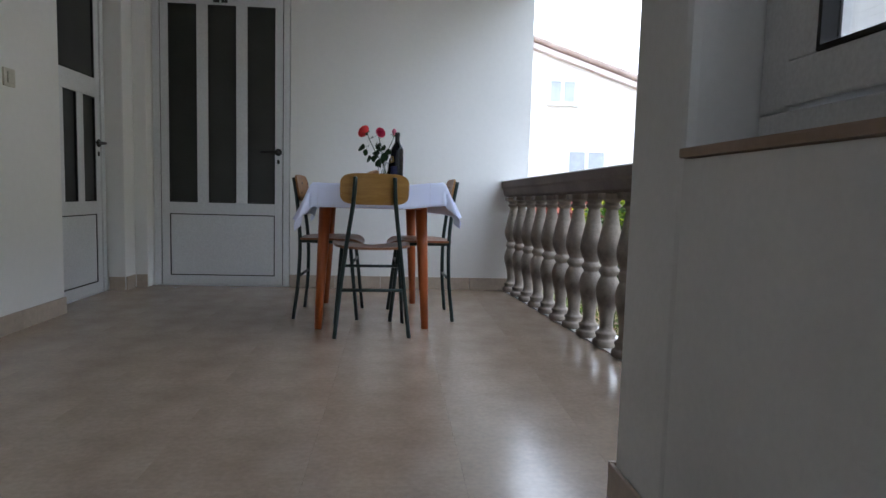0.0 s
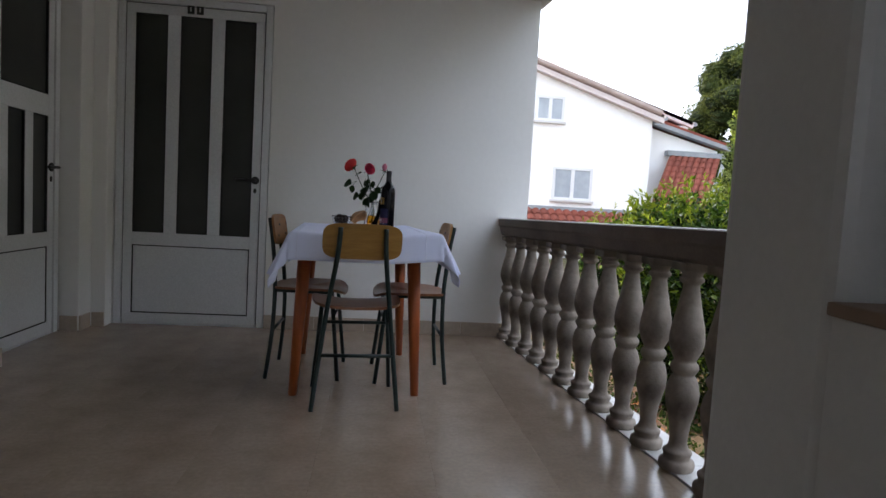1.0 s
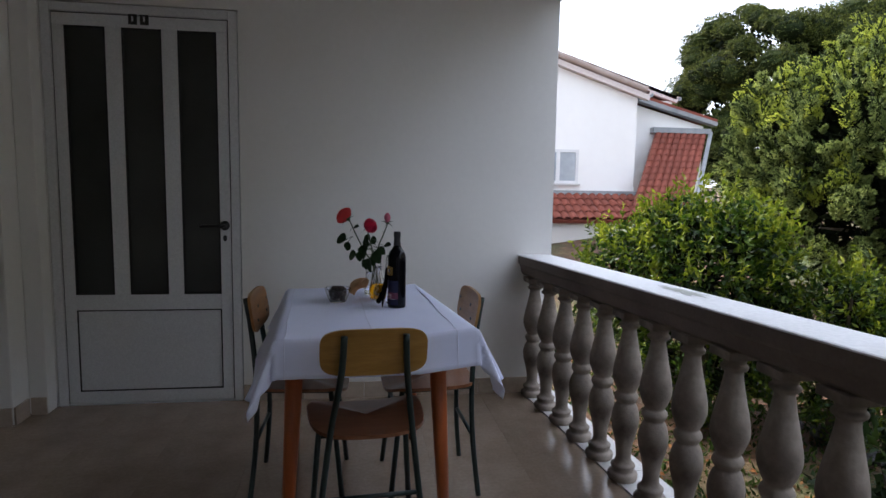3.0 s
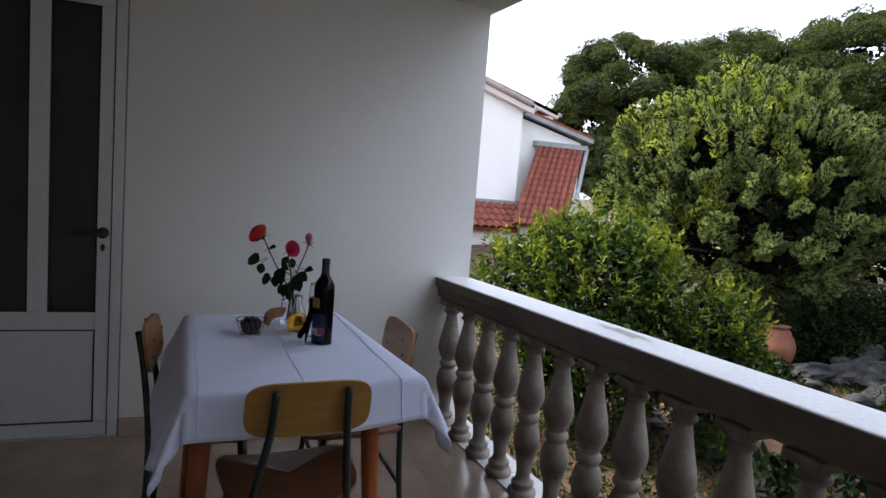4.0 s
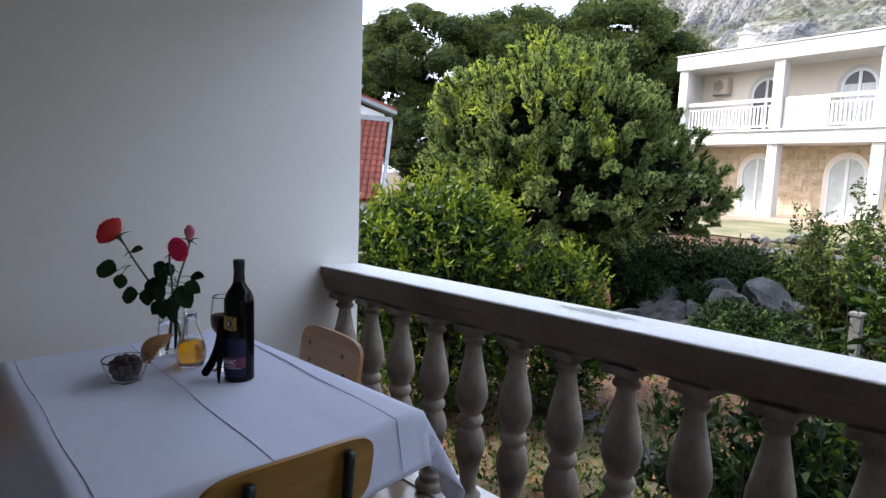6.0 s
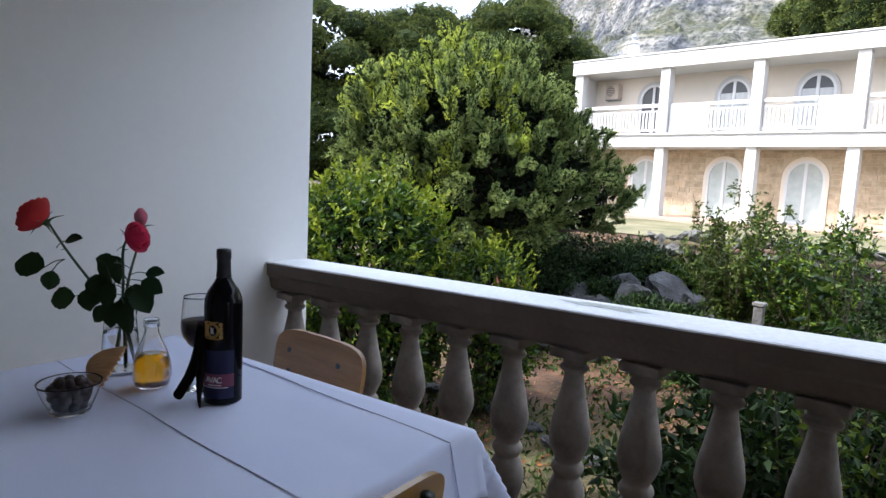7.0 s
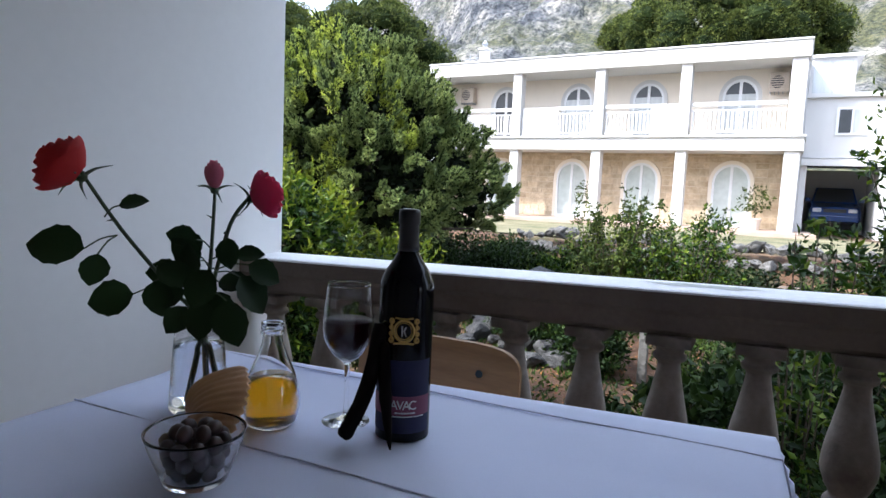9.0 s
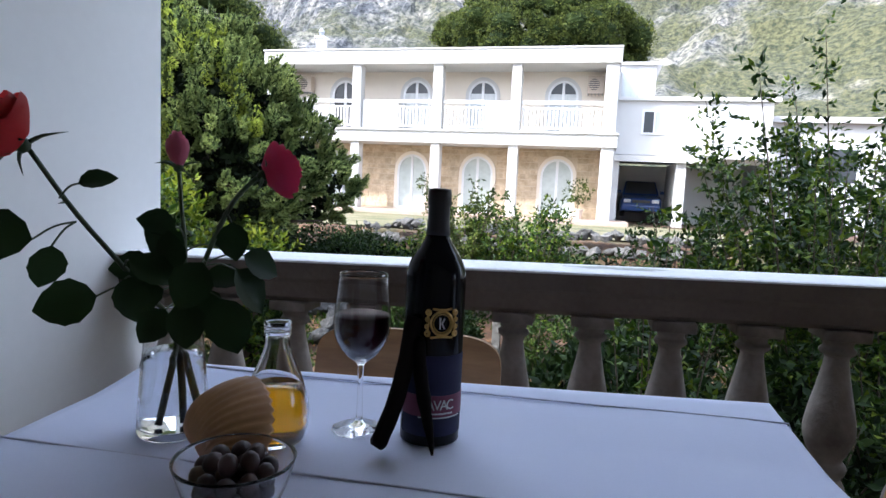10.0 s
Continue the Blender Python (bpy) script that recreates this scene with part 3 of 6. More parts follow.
switch = empty("light_switch", pose(-0.925, -1.50, 1.20), "ivory plastic light switch on the wall", "switch")
part("switch_plate", boxed(0.0, -0.042, -0.042, 0.010, 0.042, 0.042, bevel=0.003), IVORY, switch)
part("rocker", boxed(0.0105, -0.022, -0.026, 0.016, 0.022, 0.026, bevel=0.002), IVORY, switch)

# Balustrade.
RAIL_TOP_Z = 0.826
rail = empty("balustrade_rail", pose(0, 0, 0), "cast stone handrail with a worn top coloured pale for sky light", "balustrade")


def rail_section(bm, pts, y0=-0.002, y1=-3.206, cuts=12, rise=rail_rise):
    rows = []
    for k in range(cuts + 1):
        y = y0 + (y1 - y0) * k / cuts
        rows.append([bm.verts.new((rail_x(y) + p[0], y, p[1] + rise(y))) for p in pts])
    for a, b in zip(rows, rows[1:]):
        for i in range(len(pts)):
            j = (i + 1) % len(pts)
            bm.faces.new((a[i], b[i], b[j], a[j]))
    bm.faces.new(rows[0])
    bm.faces.new(rows[-1][::-1])
    bmesh.ops.recalc_face_normals(bm, faces=bm.faces[:])
    return bm


RW = 0.185
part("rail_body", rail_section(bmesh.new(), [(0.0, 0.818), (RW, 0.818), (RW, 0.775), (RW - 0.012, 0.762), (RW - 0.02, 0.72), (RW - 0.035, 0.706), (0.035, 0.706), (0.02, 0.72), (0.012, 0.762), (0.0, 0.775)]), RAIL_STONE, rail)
# Far paler than the body: light from the sky put into the top's colour.
part("rail_top", rail_section(bmesh.new(), [(-0.003, 0.8185), (-0.003, 0.823), (0.002, RAIL_TOP_Z), (RW - 0.002, RAIL_TOP_Z), (RW + 0.003, 0.823), (RW + 0.003, 0.8185)]), RAIL_TOP, rail, "worn paint on the rail top, coloured pale for its sky light")

# Peeled patch on the rail's top.
patch = bmesh.new()
ring = []
for k in range(40):
    a = 2 * math.pi * k / 40
    q = 1 + 0.95 * noise.noise((3 * math.cos(a), 3 * math.sin(a), 2.0)) + 0.25 * noise.noise((8 * math.cos(a), 8 * math.sin(a), 5.0))
    y = -1.38 + 0.13 * q * math.sin(a)
    ring.append(patch.verts.new((rail_x(y) + 0.118 + 0.028 * q * math.cos(a), y, RAIL_TOP_Z + rail_rise(y) + 0.0012)))
patch.faces.new(ring)
part("worn_patch", patch, PEELED, rail, "grey patch where the paint has peeled")

# Floor edge outside the balusters: white tiles on a low ledge.
edge = structure("floor_edge", rail_section(bmesh.new(), [(0.035, -0.23), (0.035, -0.006), (0.22, -0.006), (0.22, -0.23)], rise=lambda y: 0.0), GROUT, "concrete edge of the balcony slab", "floor")
for k in range(9):
    y0, y1 = -0.002 - k * 0.356, -0.002 - (k + 1) * 0.356 + 0.003
    part("edge_tile", rail_section(bmesh.new(), [(0.036, -0.005), (0.036, 0.008), (0.23, 0.008), (0.23, -0.005)], y0, y1, 1, lambda y: 0.0), EDGE_TILE, edge)

BAL = smooth_profile([(0.058, 0.0), (0.062, 0.012), (0.060, 0.028), (0.046, 0.036), (0.048, 0.05), (0.050, 0.062), (0.036, 0.074), (0.031, 0.10), (0.037, 0.155), (0.054, 0.225), (0.057, 0.265), (0.047, 0.305),
                      (0.037, 0.322), (0.044, 0.334), (0.049, 0.347), (0.044, 0.360), (0.037, 0.370), (0.048, 0.392), (0.060, 0.43), (0.057, 0.475), (0.042, 0.545), (0.031, 0.60), (0.029, 0.625),
                      (0.040, 0.634), (0.042, 0.644), (0.034, 0.652), (0.038, 0.664), (0.05, 0.672)], 3)


def baluster():
    b = empty("baluster", pose(rail_x(-0.09) + 0.072, -0.09, 0.008), "turned cast stone baluster under the handrail", "baluster", "balusters of the balcony")
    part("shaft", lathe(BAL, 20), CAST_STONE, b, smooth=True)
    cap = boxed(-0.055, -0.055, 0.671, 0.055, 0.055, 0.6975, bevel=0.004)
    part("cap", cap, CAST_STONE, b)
    return b


first = baluster()
for k in range(1, 15):
    y = -0.09 - 0.206 * k
    copy_thing(first, pose(rail_x(y) + 0.072, y, 0.008) @ Matrix.Diagonal((1, 1, 1 + rail_rise(y) / 0.70, 1)))


# ---- table and chairs ----
TZ = 0.754
TABLE = pose(0.765, -1.115, 0, 0, 0, 3.2)
table = empty("dining_table", TABLE, "dining table with tapered red-brown wooden legs", "table")
part("tabletop", boxed(-0.310, -0.435, 0.715, 0.262, 0.435, 0.744, bevel=0.006), TABLE_WOOD, table)
ap = bmesh.new()
for q in ((-0.25, -0.27, 0.25, -0.25), (-0.25, 0.43 - 0.02, 0.25, 0.43), (-0.27, -0.25, -0.25, 0.41), (0.25, -0.25, 0.27, 0.41)):
    box(ap, q[0], q[1], 0.63, q[2], q[3], 0.714)
part("apron", ap, TABLE_WOOD, table)
for sx in (-1, 1):
    for y0, y1 in ((-0.225, -0.265), (0.43, 0.49)):
        lg = bmesh.new()
        tube([(sx * 0.245, y0, 0.714), (sx * 0.262, (y0 + y1) / 2, 0.35), (sx * 0.279, y1, 0.0)], [0.033, 0.027, 0.019], 14, lg)
        part("leg", lg, TABLE_WOOD, table, smooth=True)


def tablecloth():
    """Cloth over the table: flat top, hanging sides with folds, corners drawn out."""
    HX, HY, DX, DY = 0.328, 0.455, 0.185, 0.120
    bm = bmesh.new()
    N, M = 68, 84
    EX, EY = HX + DX, HY + DY
    grid = []
    for i in range(N + 1):
        row = []
        for j in range(M + 1):
            u, v = -EX + 2 * EX * i / N, -EY + 2 * EY * j / M
            ox, oy = max(0, abs(u) - HX), max(0, abs(v) - HY)
            sx, sy = (1 if u >= 0 else -1), (1 if v >= 0 else -1)
            x, y = max(-HX, min(HX, u)), max(-HY, min(HY, v))
            x *= 0.93 if u < 0 else 0.95 - 0.09 * y / HY
            if ox > 0 and oy > 0:
                # Corner flap: pleats between the two hanging sides.
                d = (ox ** 2.4 + oy ** 2.4) ** (1 / 2.4)
                a = math.atan2(oy, ox)
                mix = a / (math.pi / 2)
                flare = d * (0.46 * (1 - mix) + 0.26 * mix + 0.22 * math.sin(2 * a) - 0.30 * math.sin(4 * a) ** 2)
                x += sx * math.cos(a) * flare
                y += sy * math.sin(a) * flare
                z = -d * (0.97 + 0.16 * math.sin(2 * a) ** 2)
            else:
                d = ox + oy
                wave = 0.008 * math.sin(9 * (v if ox else u) + 1.3) * d / 0.18 + (0.46 if ox else 0.26) * d
                x += sx * wave if ox else 0
                y += sy * wave if oy else 0
                z = -d * 0.97
            if d == 0:
                z = 0.0022 * noise.noise((u * 5, v * 5, 0)) + 0.0008 * noise.noise((u * 16, v * 11, 2))
            z += 0.10 * max(0.0, x - 0.15)
            x += 0.004 * noise.noise((u * 8, v * 8, 4)) * min(1, d * 8)
            row.append(bm.verts.new((x, y, TZ + z - (0.004 if 0 < d < 0.01 else 0))))
        grid.append(row)
    for i in range(N):
        for j in range(M):
            bm.faces.new((grid[i][j], grid[i + 1][j], grid[i + 1][j + 1], grid[i][j + 1]))
    me = bpy.data.meshes.new("tablecloth")
    bm.to_mesh(me)
    bm.free()
    me.materials.append(CLOTH)
    me.polygons.foreach_set("use_smooth", [True] * len(me.polygons))
    ob = new("tablecloth", me)
    ob.matrix_world = TABLE
    s = ob.modifiers.new("cloth_thickness", "SOLIDIFY")
    s.thickness, s.offset = 0.0022, -1
    tagged(ob, "white cotton tablecloth with pressed folds on the table", "tablecloth")
    # Pressed folds: thin raised ridges on the top.
    for x, tilt in ((-0.272, 0.0), (0.0, 0.0), (0.268, 0.0)):
        up = TZ + 0.0008 + 0.10 * max(0.0, x - 0.15)
        pts = [(x + 0.002 * math.sin(k), -HY + 2 * HY * k / 14, up) for k in range(15)]
        pts = [(x, -HY - 0.26 * d - 0.001, up - 0.97 * d) for d in (0.115, 0.08, 0.04, 0.012)] + pts
        fb = tube(pts, 0.0013, 6)
        part("pressed_fold", fb, SEAM, ob)
    return ob


tablecloth()


def chair(m, label, ply=None, lean=0.0):
    """Plywood and steel chair facing +y; the origin lies on the floor between its back feet."""
    c = empty("dining_chair", m, label, "chair", "chairs round the table")
    s = bmesh.new()
    rings = []
    for z in (0.0, 0.012):
        ring = []
        for k in range(48):
            a = 2 * math.pi * k / 48
            ca, sa = math.cos(a), math.sin(a)
            x = 0.195 * math.copysign(abs(ca) ** 0.55, ca)
            y = 0.185 * math.copysign(abs(sa) ** 0.6, sa)
            x *= 1.0 + 0.08 * y / 0.19
            dip = -0.010 * (1 - (x / 0.2) ** 2) * (1 - max(0, y) / 0.3) - 0.03 * max(0, (y - 0.12) / 0.07) ** 2
            ring.append(s.verts.new((x, 0.185 + y, 0.445 + z + dip)))
        rings.append(ring)
    for k in range(48):
        j = (k + 1) % 48
        s.faces.new((rings[0][k], rings[0][j], rings[1][j], rings[1][k]))
    for ring, hgt in ((rings[0], 0.433), (rings[1], 0.446)):
        cv = s.verts.new((0, 0.185, hgt))
        for k in range(48):
            s.faces.new((ring[k], ring[(k + 1) % 48], cv))
    bmesh.ops.recalc_face_normals(s, faces=s.faces[:])
    part("seat", s, SEAT_PLY, c, "brown stained plywood seat")
    b = bmesh.new()
    cols = []
    for side in (0, 1):
        ring = []
        for k in range(48):
            a = 2 * math.pi * k / 48
            ca, sa = math.cos(a), math.sin(a)
            x = 0.163 * math.copysign(abs(ca) ** 0.42, ca)
            z = 0.074 * math.copysign(abs(sa) ** 0.5, sa)
            y = 0.012 + lean + 0.35 * x * x - 0.16 * (z + 0.074) + side * 0.011
            ring.append(b.verts.new((x, y, 0.728 + z)))
        cols.append(ring)
    for k in range(48):
        j = (k + 1) % 48
        b.faces.new((cols[0][k], cols[0][j], cols[1][j], cols[1][k]))
    for ring, side in ((cols[0], 0), (cols[1], 1)):
        mids = []
        for k in range(48):
            v = ring[k].co
            mx = v.x
            mids.append(b.verts.new((mx * 0.6, 0.012 + lean + 0.35 * (mx * 0.6) ** 2 - 0.16 * ((v.z - 0.728) * 0.5 + 0.074) + side * 0.011, 0.728 + (v.z - 0.728) * 0.5)))
        for k in range(48):
            j = (k + 1) % 48
            b.faces.new((ring[k], ring[j], mids[j], mids[k]))
        cv = b.verts.new((0, 0.012 + lean - 0.16 * 0.074 + side * 0.011, 0.728))
        for k in range(48):
            b.faces.new((mids[k], mids[(k + 1) % 48], cv))
    bmesh.ops.recalc_face_normals(b, faces=b.faces[:])
    part("backrest", b, ply or CHAIR_PLY, c)
    for sx in (-1, 1):
        part("back_leg", tube(curve_points([(sx * 0.182, 0.0, 0.0), (sx * 0.158, 0.022, 0.22), (sx * 0.130, 0.024 + 0.2 * lean, 0.45), (sx * 0.100, 0.001 + lean, 0.66), (sx * 0.092, -0.020 + lean, 0.785)], 4), 0.0105, 10), GREEN_STEEL, c, smooth=True)
        part("front_leg", tube([(sx * 0.150, 0.305, 0.437), (sx * 0.182, 0.352, 0.0)], 0.0105, 10), GREEN_STEEL, c, smooth=True)
        part("side_rail", tube([(sx * 0.131, 0.018, 0.432), (sx * 0.150, 0.305, 0.432)], 0.009, 8), GREEN_STEEL, c, smooth=True)
        for z in (0.70, 0.755):
            part("rivet", lathe([(0.001, 0), (0.006, 0.001), (0.007, 0.004)], 10, pose(sx * (0.097 - (z - 0.66) * 0.06), 0.025 + lean, z, -80)), GREEN_STEEL, c)
    part("stretcher", tube([(-0.156, 0.021, 0.235), (0.156, 0.021, 0.235)], 0.008, 8), GREEN_STEEL, c, smooth=True)
    part("stretcher", tube([(-0.159, 0.319, 0.32), (0.159, 0.319, 0.32)], 0.008, 8), GREEN_STEEL, c, smooth=True)
    return c


near_chair = chair(pose(0.787, -1.600, 0, 0, 0, 4.5), "plywood dining chair with dark green steel legs, pushed under the table", None, -0.054)
side_chair = chair(pose(1.216, -0.998, 0, 0, 0, 92.4), "darker brown plywood dining chair with green steel legs beside the table", SIDE_PLY)
chair(pose(0.343, -0.970, 0, 0, 0, -92), "dark brown plywood dining chair with green steel legs beside the table", DARK_PLY)


# ---- on the table ----
def on_table(x, y):
    return pose(x, y, TZ + 0.001)


def wine_bottle():
    b = empty("wine_bottle", pose(0.895, -1.113, TZ + 0.001) @ Matrix.Diagonal((0.93, 0.93, 0.99, 1)), "dark wine bottle with a blue and burgundy label", "bottle")
    prof = smooth_profile([(0.030, 0.0), (0.0365, 0.003), (0.0375, 0.012), (0.0375, 0.10), (0.0375, 0.186)], 4) + smooth_profile([(0.0375, 0.188), (0.0362, 0.202), (0.0305, 0.217), (0.0215, 0.230), (0.0150, 0.242), (0.0134, 0.254)], 5) + [(0.0130, 0.285)]
    part("glass_body", lathe(prof, 40), BOTTLE_GLASS, b, smooth=True)
    part("capsule", lathe([(0.0150, 0.2435), (0.0145, 0.25), (0.0136, 0.262), (0.0134, 0.277), (0.0146, 0.2785), (0.0146, 0.292), (0.0138, 0.2965), (0.006, 0.2975)], 28), CAPSULE, b, "black foil capsule", True)
    face = math.atan2(-0.28, -0.70)

    def wrap(name, z0, z1, half, r, mat, parent, label="", off=0.0):
        bm = bmesh.new()
        k = max(4, int(half * 20))
        outer = []
        for rr in (r, r + 0.0004):
            outer.append([[bm.verts.new((rr * math.cos(face + off + half * (2 * i / k - 1)), rr * math.sin(face + off + half * (2 * i / k - 1)), z)) for i in range(k + 1)] for z in (z0, z1)])
        for lo, hi in outer:
            for i in range(k):
                bm.faces.new((lo[i], lo[i + 1], hi[i + 1], hi[i]))
        a, c = outer
        for i in range(k):
            bm.faces.new((a[0][i], a[0][i + 1], c[0][i + 1], c[0][i]))
            bm.faces.new((a[1][i], a[1][i + 1], c[1][i + 1], c[1][i]))
        bmesh.ops.recalc_face_normals(bm, faces=bm.faces[:])
        return part(name, bm, mat, parent, label)

    lab = wrap("label", 0.014, 0.108, 1.25, 0.0377, LABEL_BLUE, b, "deep blue paper label")
    band = wrap("label_band", 0.037, 0.062, 1.25, 0.03825, LABEL_WINE, b, "burgundy band with white lettering")
    wrap("label_line", 0.0355, 0.0367, 0.75, 0.0387, LABEL_WHITE, band, "", 0.2)
    for k in range(7):
        wrap("small_print", 0.0400, 0.0418, 0.045, 0.0388, LABEL_WHITE, band, "", 0.02 + 0.105 * k - 0.1)
    # Lettering bent round the bottle.
    for ch, off in (("A", -0.16), ("V", 0.06), ("A", 0.28), ("C", 0.50)):
        cu = bpy.data.curves.new("lettering", "FONT")
        cu.body, cu.size, cu.extrude, cu.align_x = ch, 0.0165, 0.0003, "CENTER"
        cu.materials.append(LABEL_WHITE)
        a = face + off
        o = new("lettering", cu)
        o.parent = band
        o.matrix_basis = Matrix.Translation((0.0389 * math.cos(a), 0.0389 * math.sin(a), 0.0455)) @ pose(0, 0, 0, 0, 0, math.degrees(a) + 90) @ pose(0, 0, 0, 90)
    # Gold crest: a ring with a letter and a scrolled frame.
    cz, off = 0.146, 0.10
    a = face + off
    crest = bmesh.new()

    def on_glass(px, pz):
        q = a + px / 0.0380
        return Vector((0.0380 * math.cos(q), 0.0380 * math.sin(q), cz + pz))
    for rad, w in ((0.0135, 0.0016), (0.0105, 0.0008)):
        tube([on_glass(rad * math.cos(k * math.pi / 14), rad * math.sin(k * math.pi / 14)) for k in range(29)], w, 6, crest)
    for s in (-1, 1):
        for q in ((0.017, 0.012, 0.0028), (0.0175, -0.012, 0.0028), (0.018, 0.004, 0.002), (0.0183, -0.004, 0.002)):
            tube([on_glass(s * q[0] + q[2] * math.cos(k * 0.7), q[1] + q[2] * math.sin(k * 0.7)) for k in range(10)], 0.0014, 6, crest)
        tube([on_glass(s * 0.0155, -0.015), on_glass(s * 0.0175, -0.006), on_glass(s * 0.0160, 0.0), on_glass(s * 0.0175, 0.006), on_glass(s * 0.0155, 0.015)], 0.0014, 6, crest)
    tube([on_glass(-0.014, -0.0165), on_glass(-0.005, -0.0155), on_glass(0.005, -0.0155), on_glass(0.014, -0.0165)], 0.0014, 6, crest)
    tube([on_glass(-0.012, 0.0165), on_glass(-0.004, 0.0155), on_glass(0.004, 0.0155), on_glass(0.012, 0.0165)], 0.0014, 6, crest)
    cr = part("crest", crest, GOLD, b, "gold printed crest")
    mark = bmesh.new()
    tube([on_glass(-0.0025, -0.0065), on_glass(-0.0025, 0.0065)], 0.0011, 6, mark)
    tube([on_glass(0.003, -0.0065), on_glass(0.0, 0.0), on_glass(0.003, 0.0055)], 0.0010, 6, mark)
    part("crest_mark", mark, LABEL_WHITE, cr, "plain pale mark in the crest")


wine_bottle()


def wine_glass():
    g = empty("wine_glass", on_table(0.889, -1.027) @ Matrix.Scale(0.93, 4), "clear wine glass half filled with red wine", "glass")
    outer = smooth_profile([(0.033, 0.0), (0.034, 0.0015), (0.020, 0.004), (0.006, 0.010), (0.0038, 0.03), (0.0038, 0.075), (0.006, 0.088), (0.020, 0.100), (0.033, 0.120), (0.0365, 0.140), (0.034, 0.175), (0.0305, 0.205)], 5)
    inner = smooth_profile([(0.0297, 0.205), (0.0331, 0.175), (0.0355, 0.140), (0.032, 0.121), (0.019, 0.1025), (0.003, 0.093)], 5)
    part("goblet", lathe(outer + inner, 40), CLEAR, g, smooth=True)
    wine = smooth_profile([(0.003, 0.0932), (0.0188, 0.1028), (0.0318, 0.1213), (0.0353, 0.140), (0.0345, 0.152)], 5)
    part("wine", lathe(wine, 40), WINE, g, "dark red wine", True)


wine_glass()


def oil_carafe():
    c = empty("oil_carafe", on_table(0.830, -0.948) @ Matrix.Diagonal((1.06, 1.06, 0.87, 1)), "small glass carafe half full of golden oil", "carafe")
    outer = smooth_profile([(0.025, 0.0), (0.029, 0.002), (0.034, 0.02), (0.0345, 0.045), (0.029, 0.075), (0.020, 0.103), (0.0135, 0.125), (0.0125, 0.14)], 5) + [(0.0145, 0.1405), (0.0145, 0.1435), (0.0128, 0.1440), (0.0128, 0.1465), (0.0145, 0.147), (0.0145, 0.150), (0.0128, 0.1505), (0.0128, 0.1525), (0.0142, 0.153), (0.0142, 0.158)]
    inner = [(0.0118, 0.158), (0.0105, 0.14)] + smooth_profile([(0.0115, 0.125), (0.0180, 0.103), (0.027, 0.075), (0.0325, 0.045), (0.032, 0.02), (0.027, 0.006), (0.004, 0.005)], 5)
    part("carafe_glass", lathe(outer + inner, 40), CLEAR, c, smooth=True)
    part("oil", lathe(smooth_profile([(0.004, 0.0052), (0.0268, 0.0063), (0.0318, 0.02), (0.0323, 0.045), (0.0265, 0.074)], 5), 40), OIL, c, "golden oil", True)


oil_carafe()


def nut_bowl():
    b = empty("glass_bowl", on_table(0.667, -0.994), "small clear glass bowl full of dark olives", "bowl")
    outer = smooth_profile([(0.030, 0.0), (0.033, 0.002), (0.038, 0.015), (0.046, 0.035), (0.052, 0.056)], 4)
    inner = smooth_profile([(0.0500, 0.056), (0.0445, 0.036), (0.0365, 0.017), (0.030, 0.006), (0.004, 0.005)], 4)
    part("bowl_glass", lathe(outer + inner, 36), CLEAR, b, smooth=True)
    rng = random.Random(4)
    bm = bmesh.new()
    made = []
    bmesh.ops.create_icosphere(bm, subdivisions=2, radius=0.0088)
    base = bpy.data.meshes.new("olive")
    bm.to_mesh(base)
    bm.free()
    base.polygons.foreach_set("use_smooth", [True] * len(base.polygons))
    base.materials.append(OLIVE)
    pale = base.copy()
    pale.materials.clear()
    pale.materials.append(OLIVE_PALE)
    for layer, (z, rad, count) in enumerate(((0.0145, 0.021, 8), (0.0145, 0.0, 1), (0.029, 0.027, 10), (0.029, 0.010, 3), (0.043, 0.029, 10), (0.044, 0.011, 4), (0.055, 0.018, 6))):
        for k in range(count):
            a = 2 * math.pi * (k + 0.37 * layer) / count
            o = new("olive", pale if rng.random() < 0.2 else base)
            o.parent = b
            o.matrix_basis = pose(rad * math.cos(a), rad * math.sin(a), z + rng.uniform(-0.001, 0.002), rng.uniform(0, 180), rng.uniform(0, 180), 0) @ Matrix.Diagonal((1.15, 0.95, 0.95, 1))


nut_bowl()


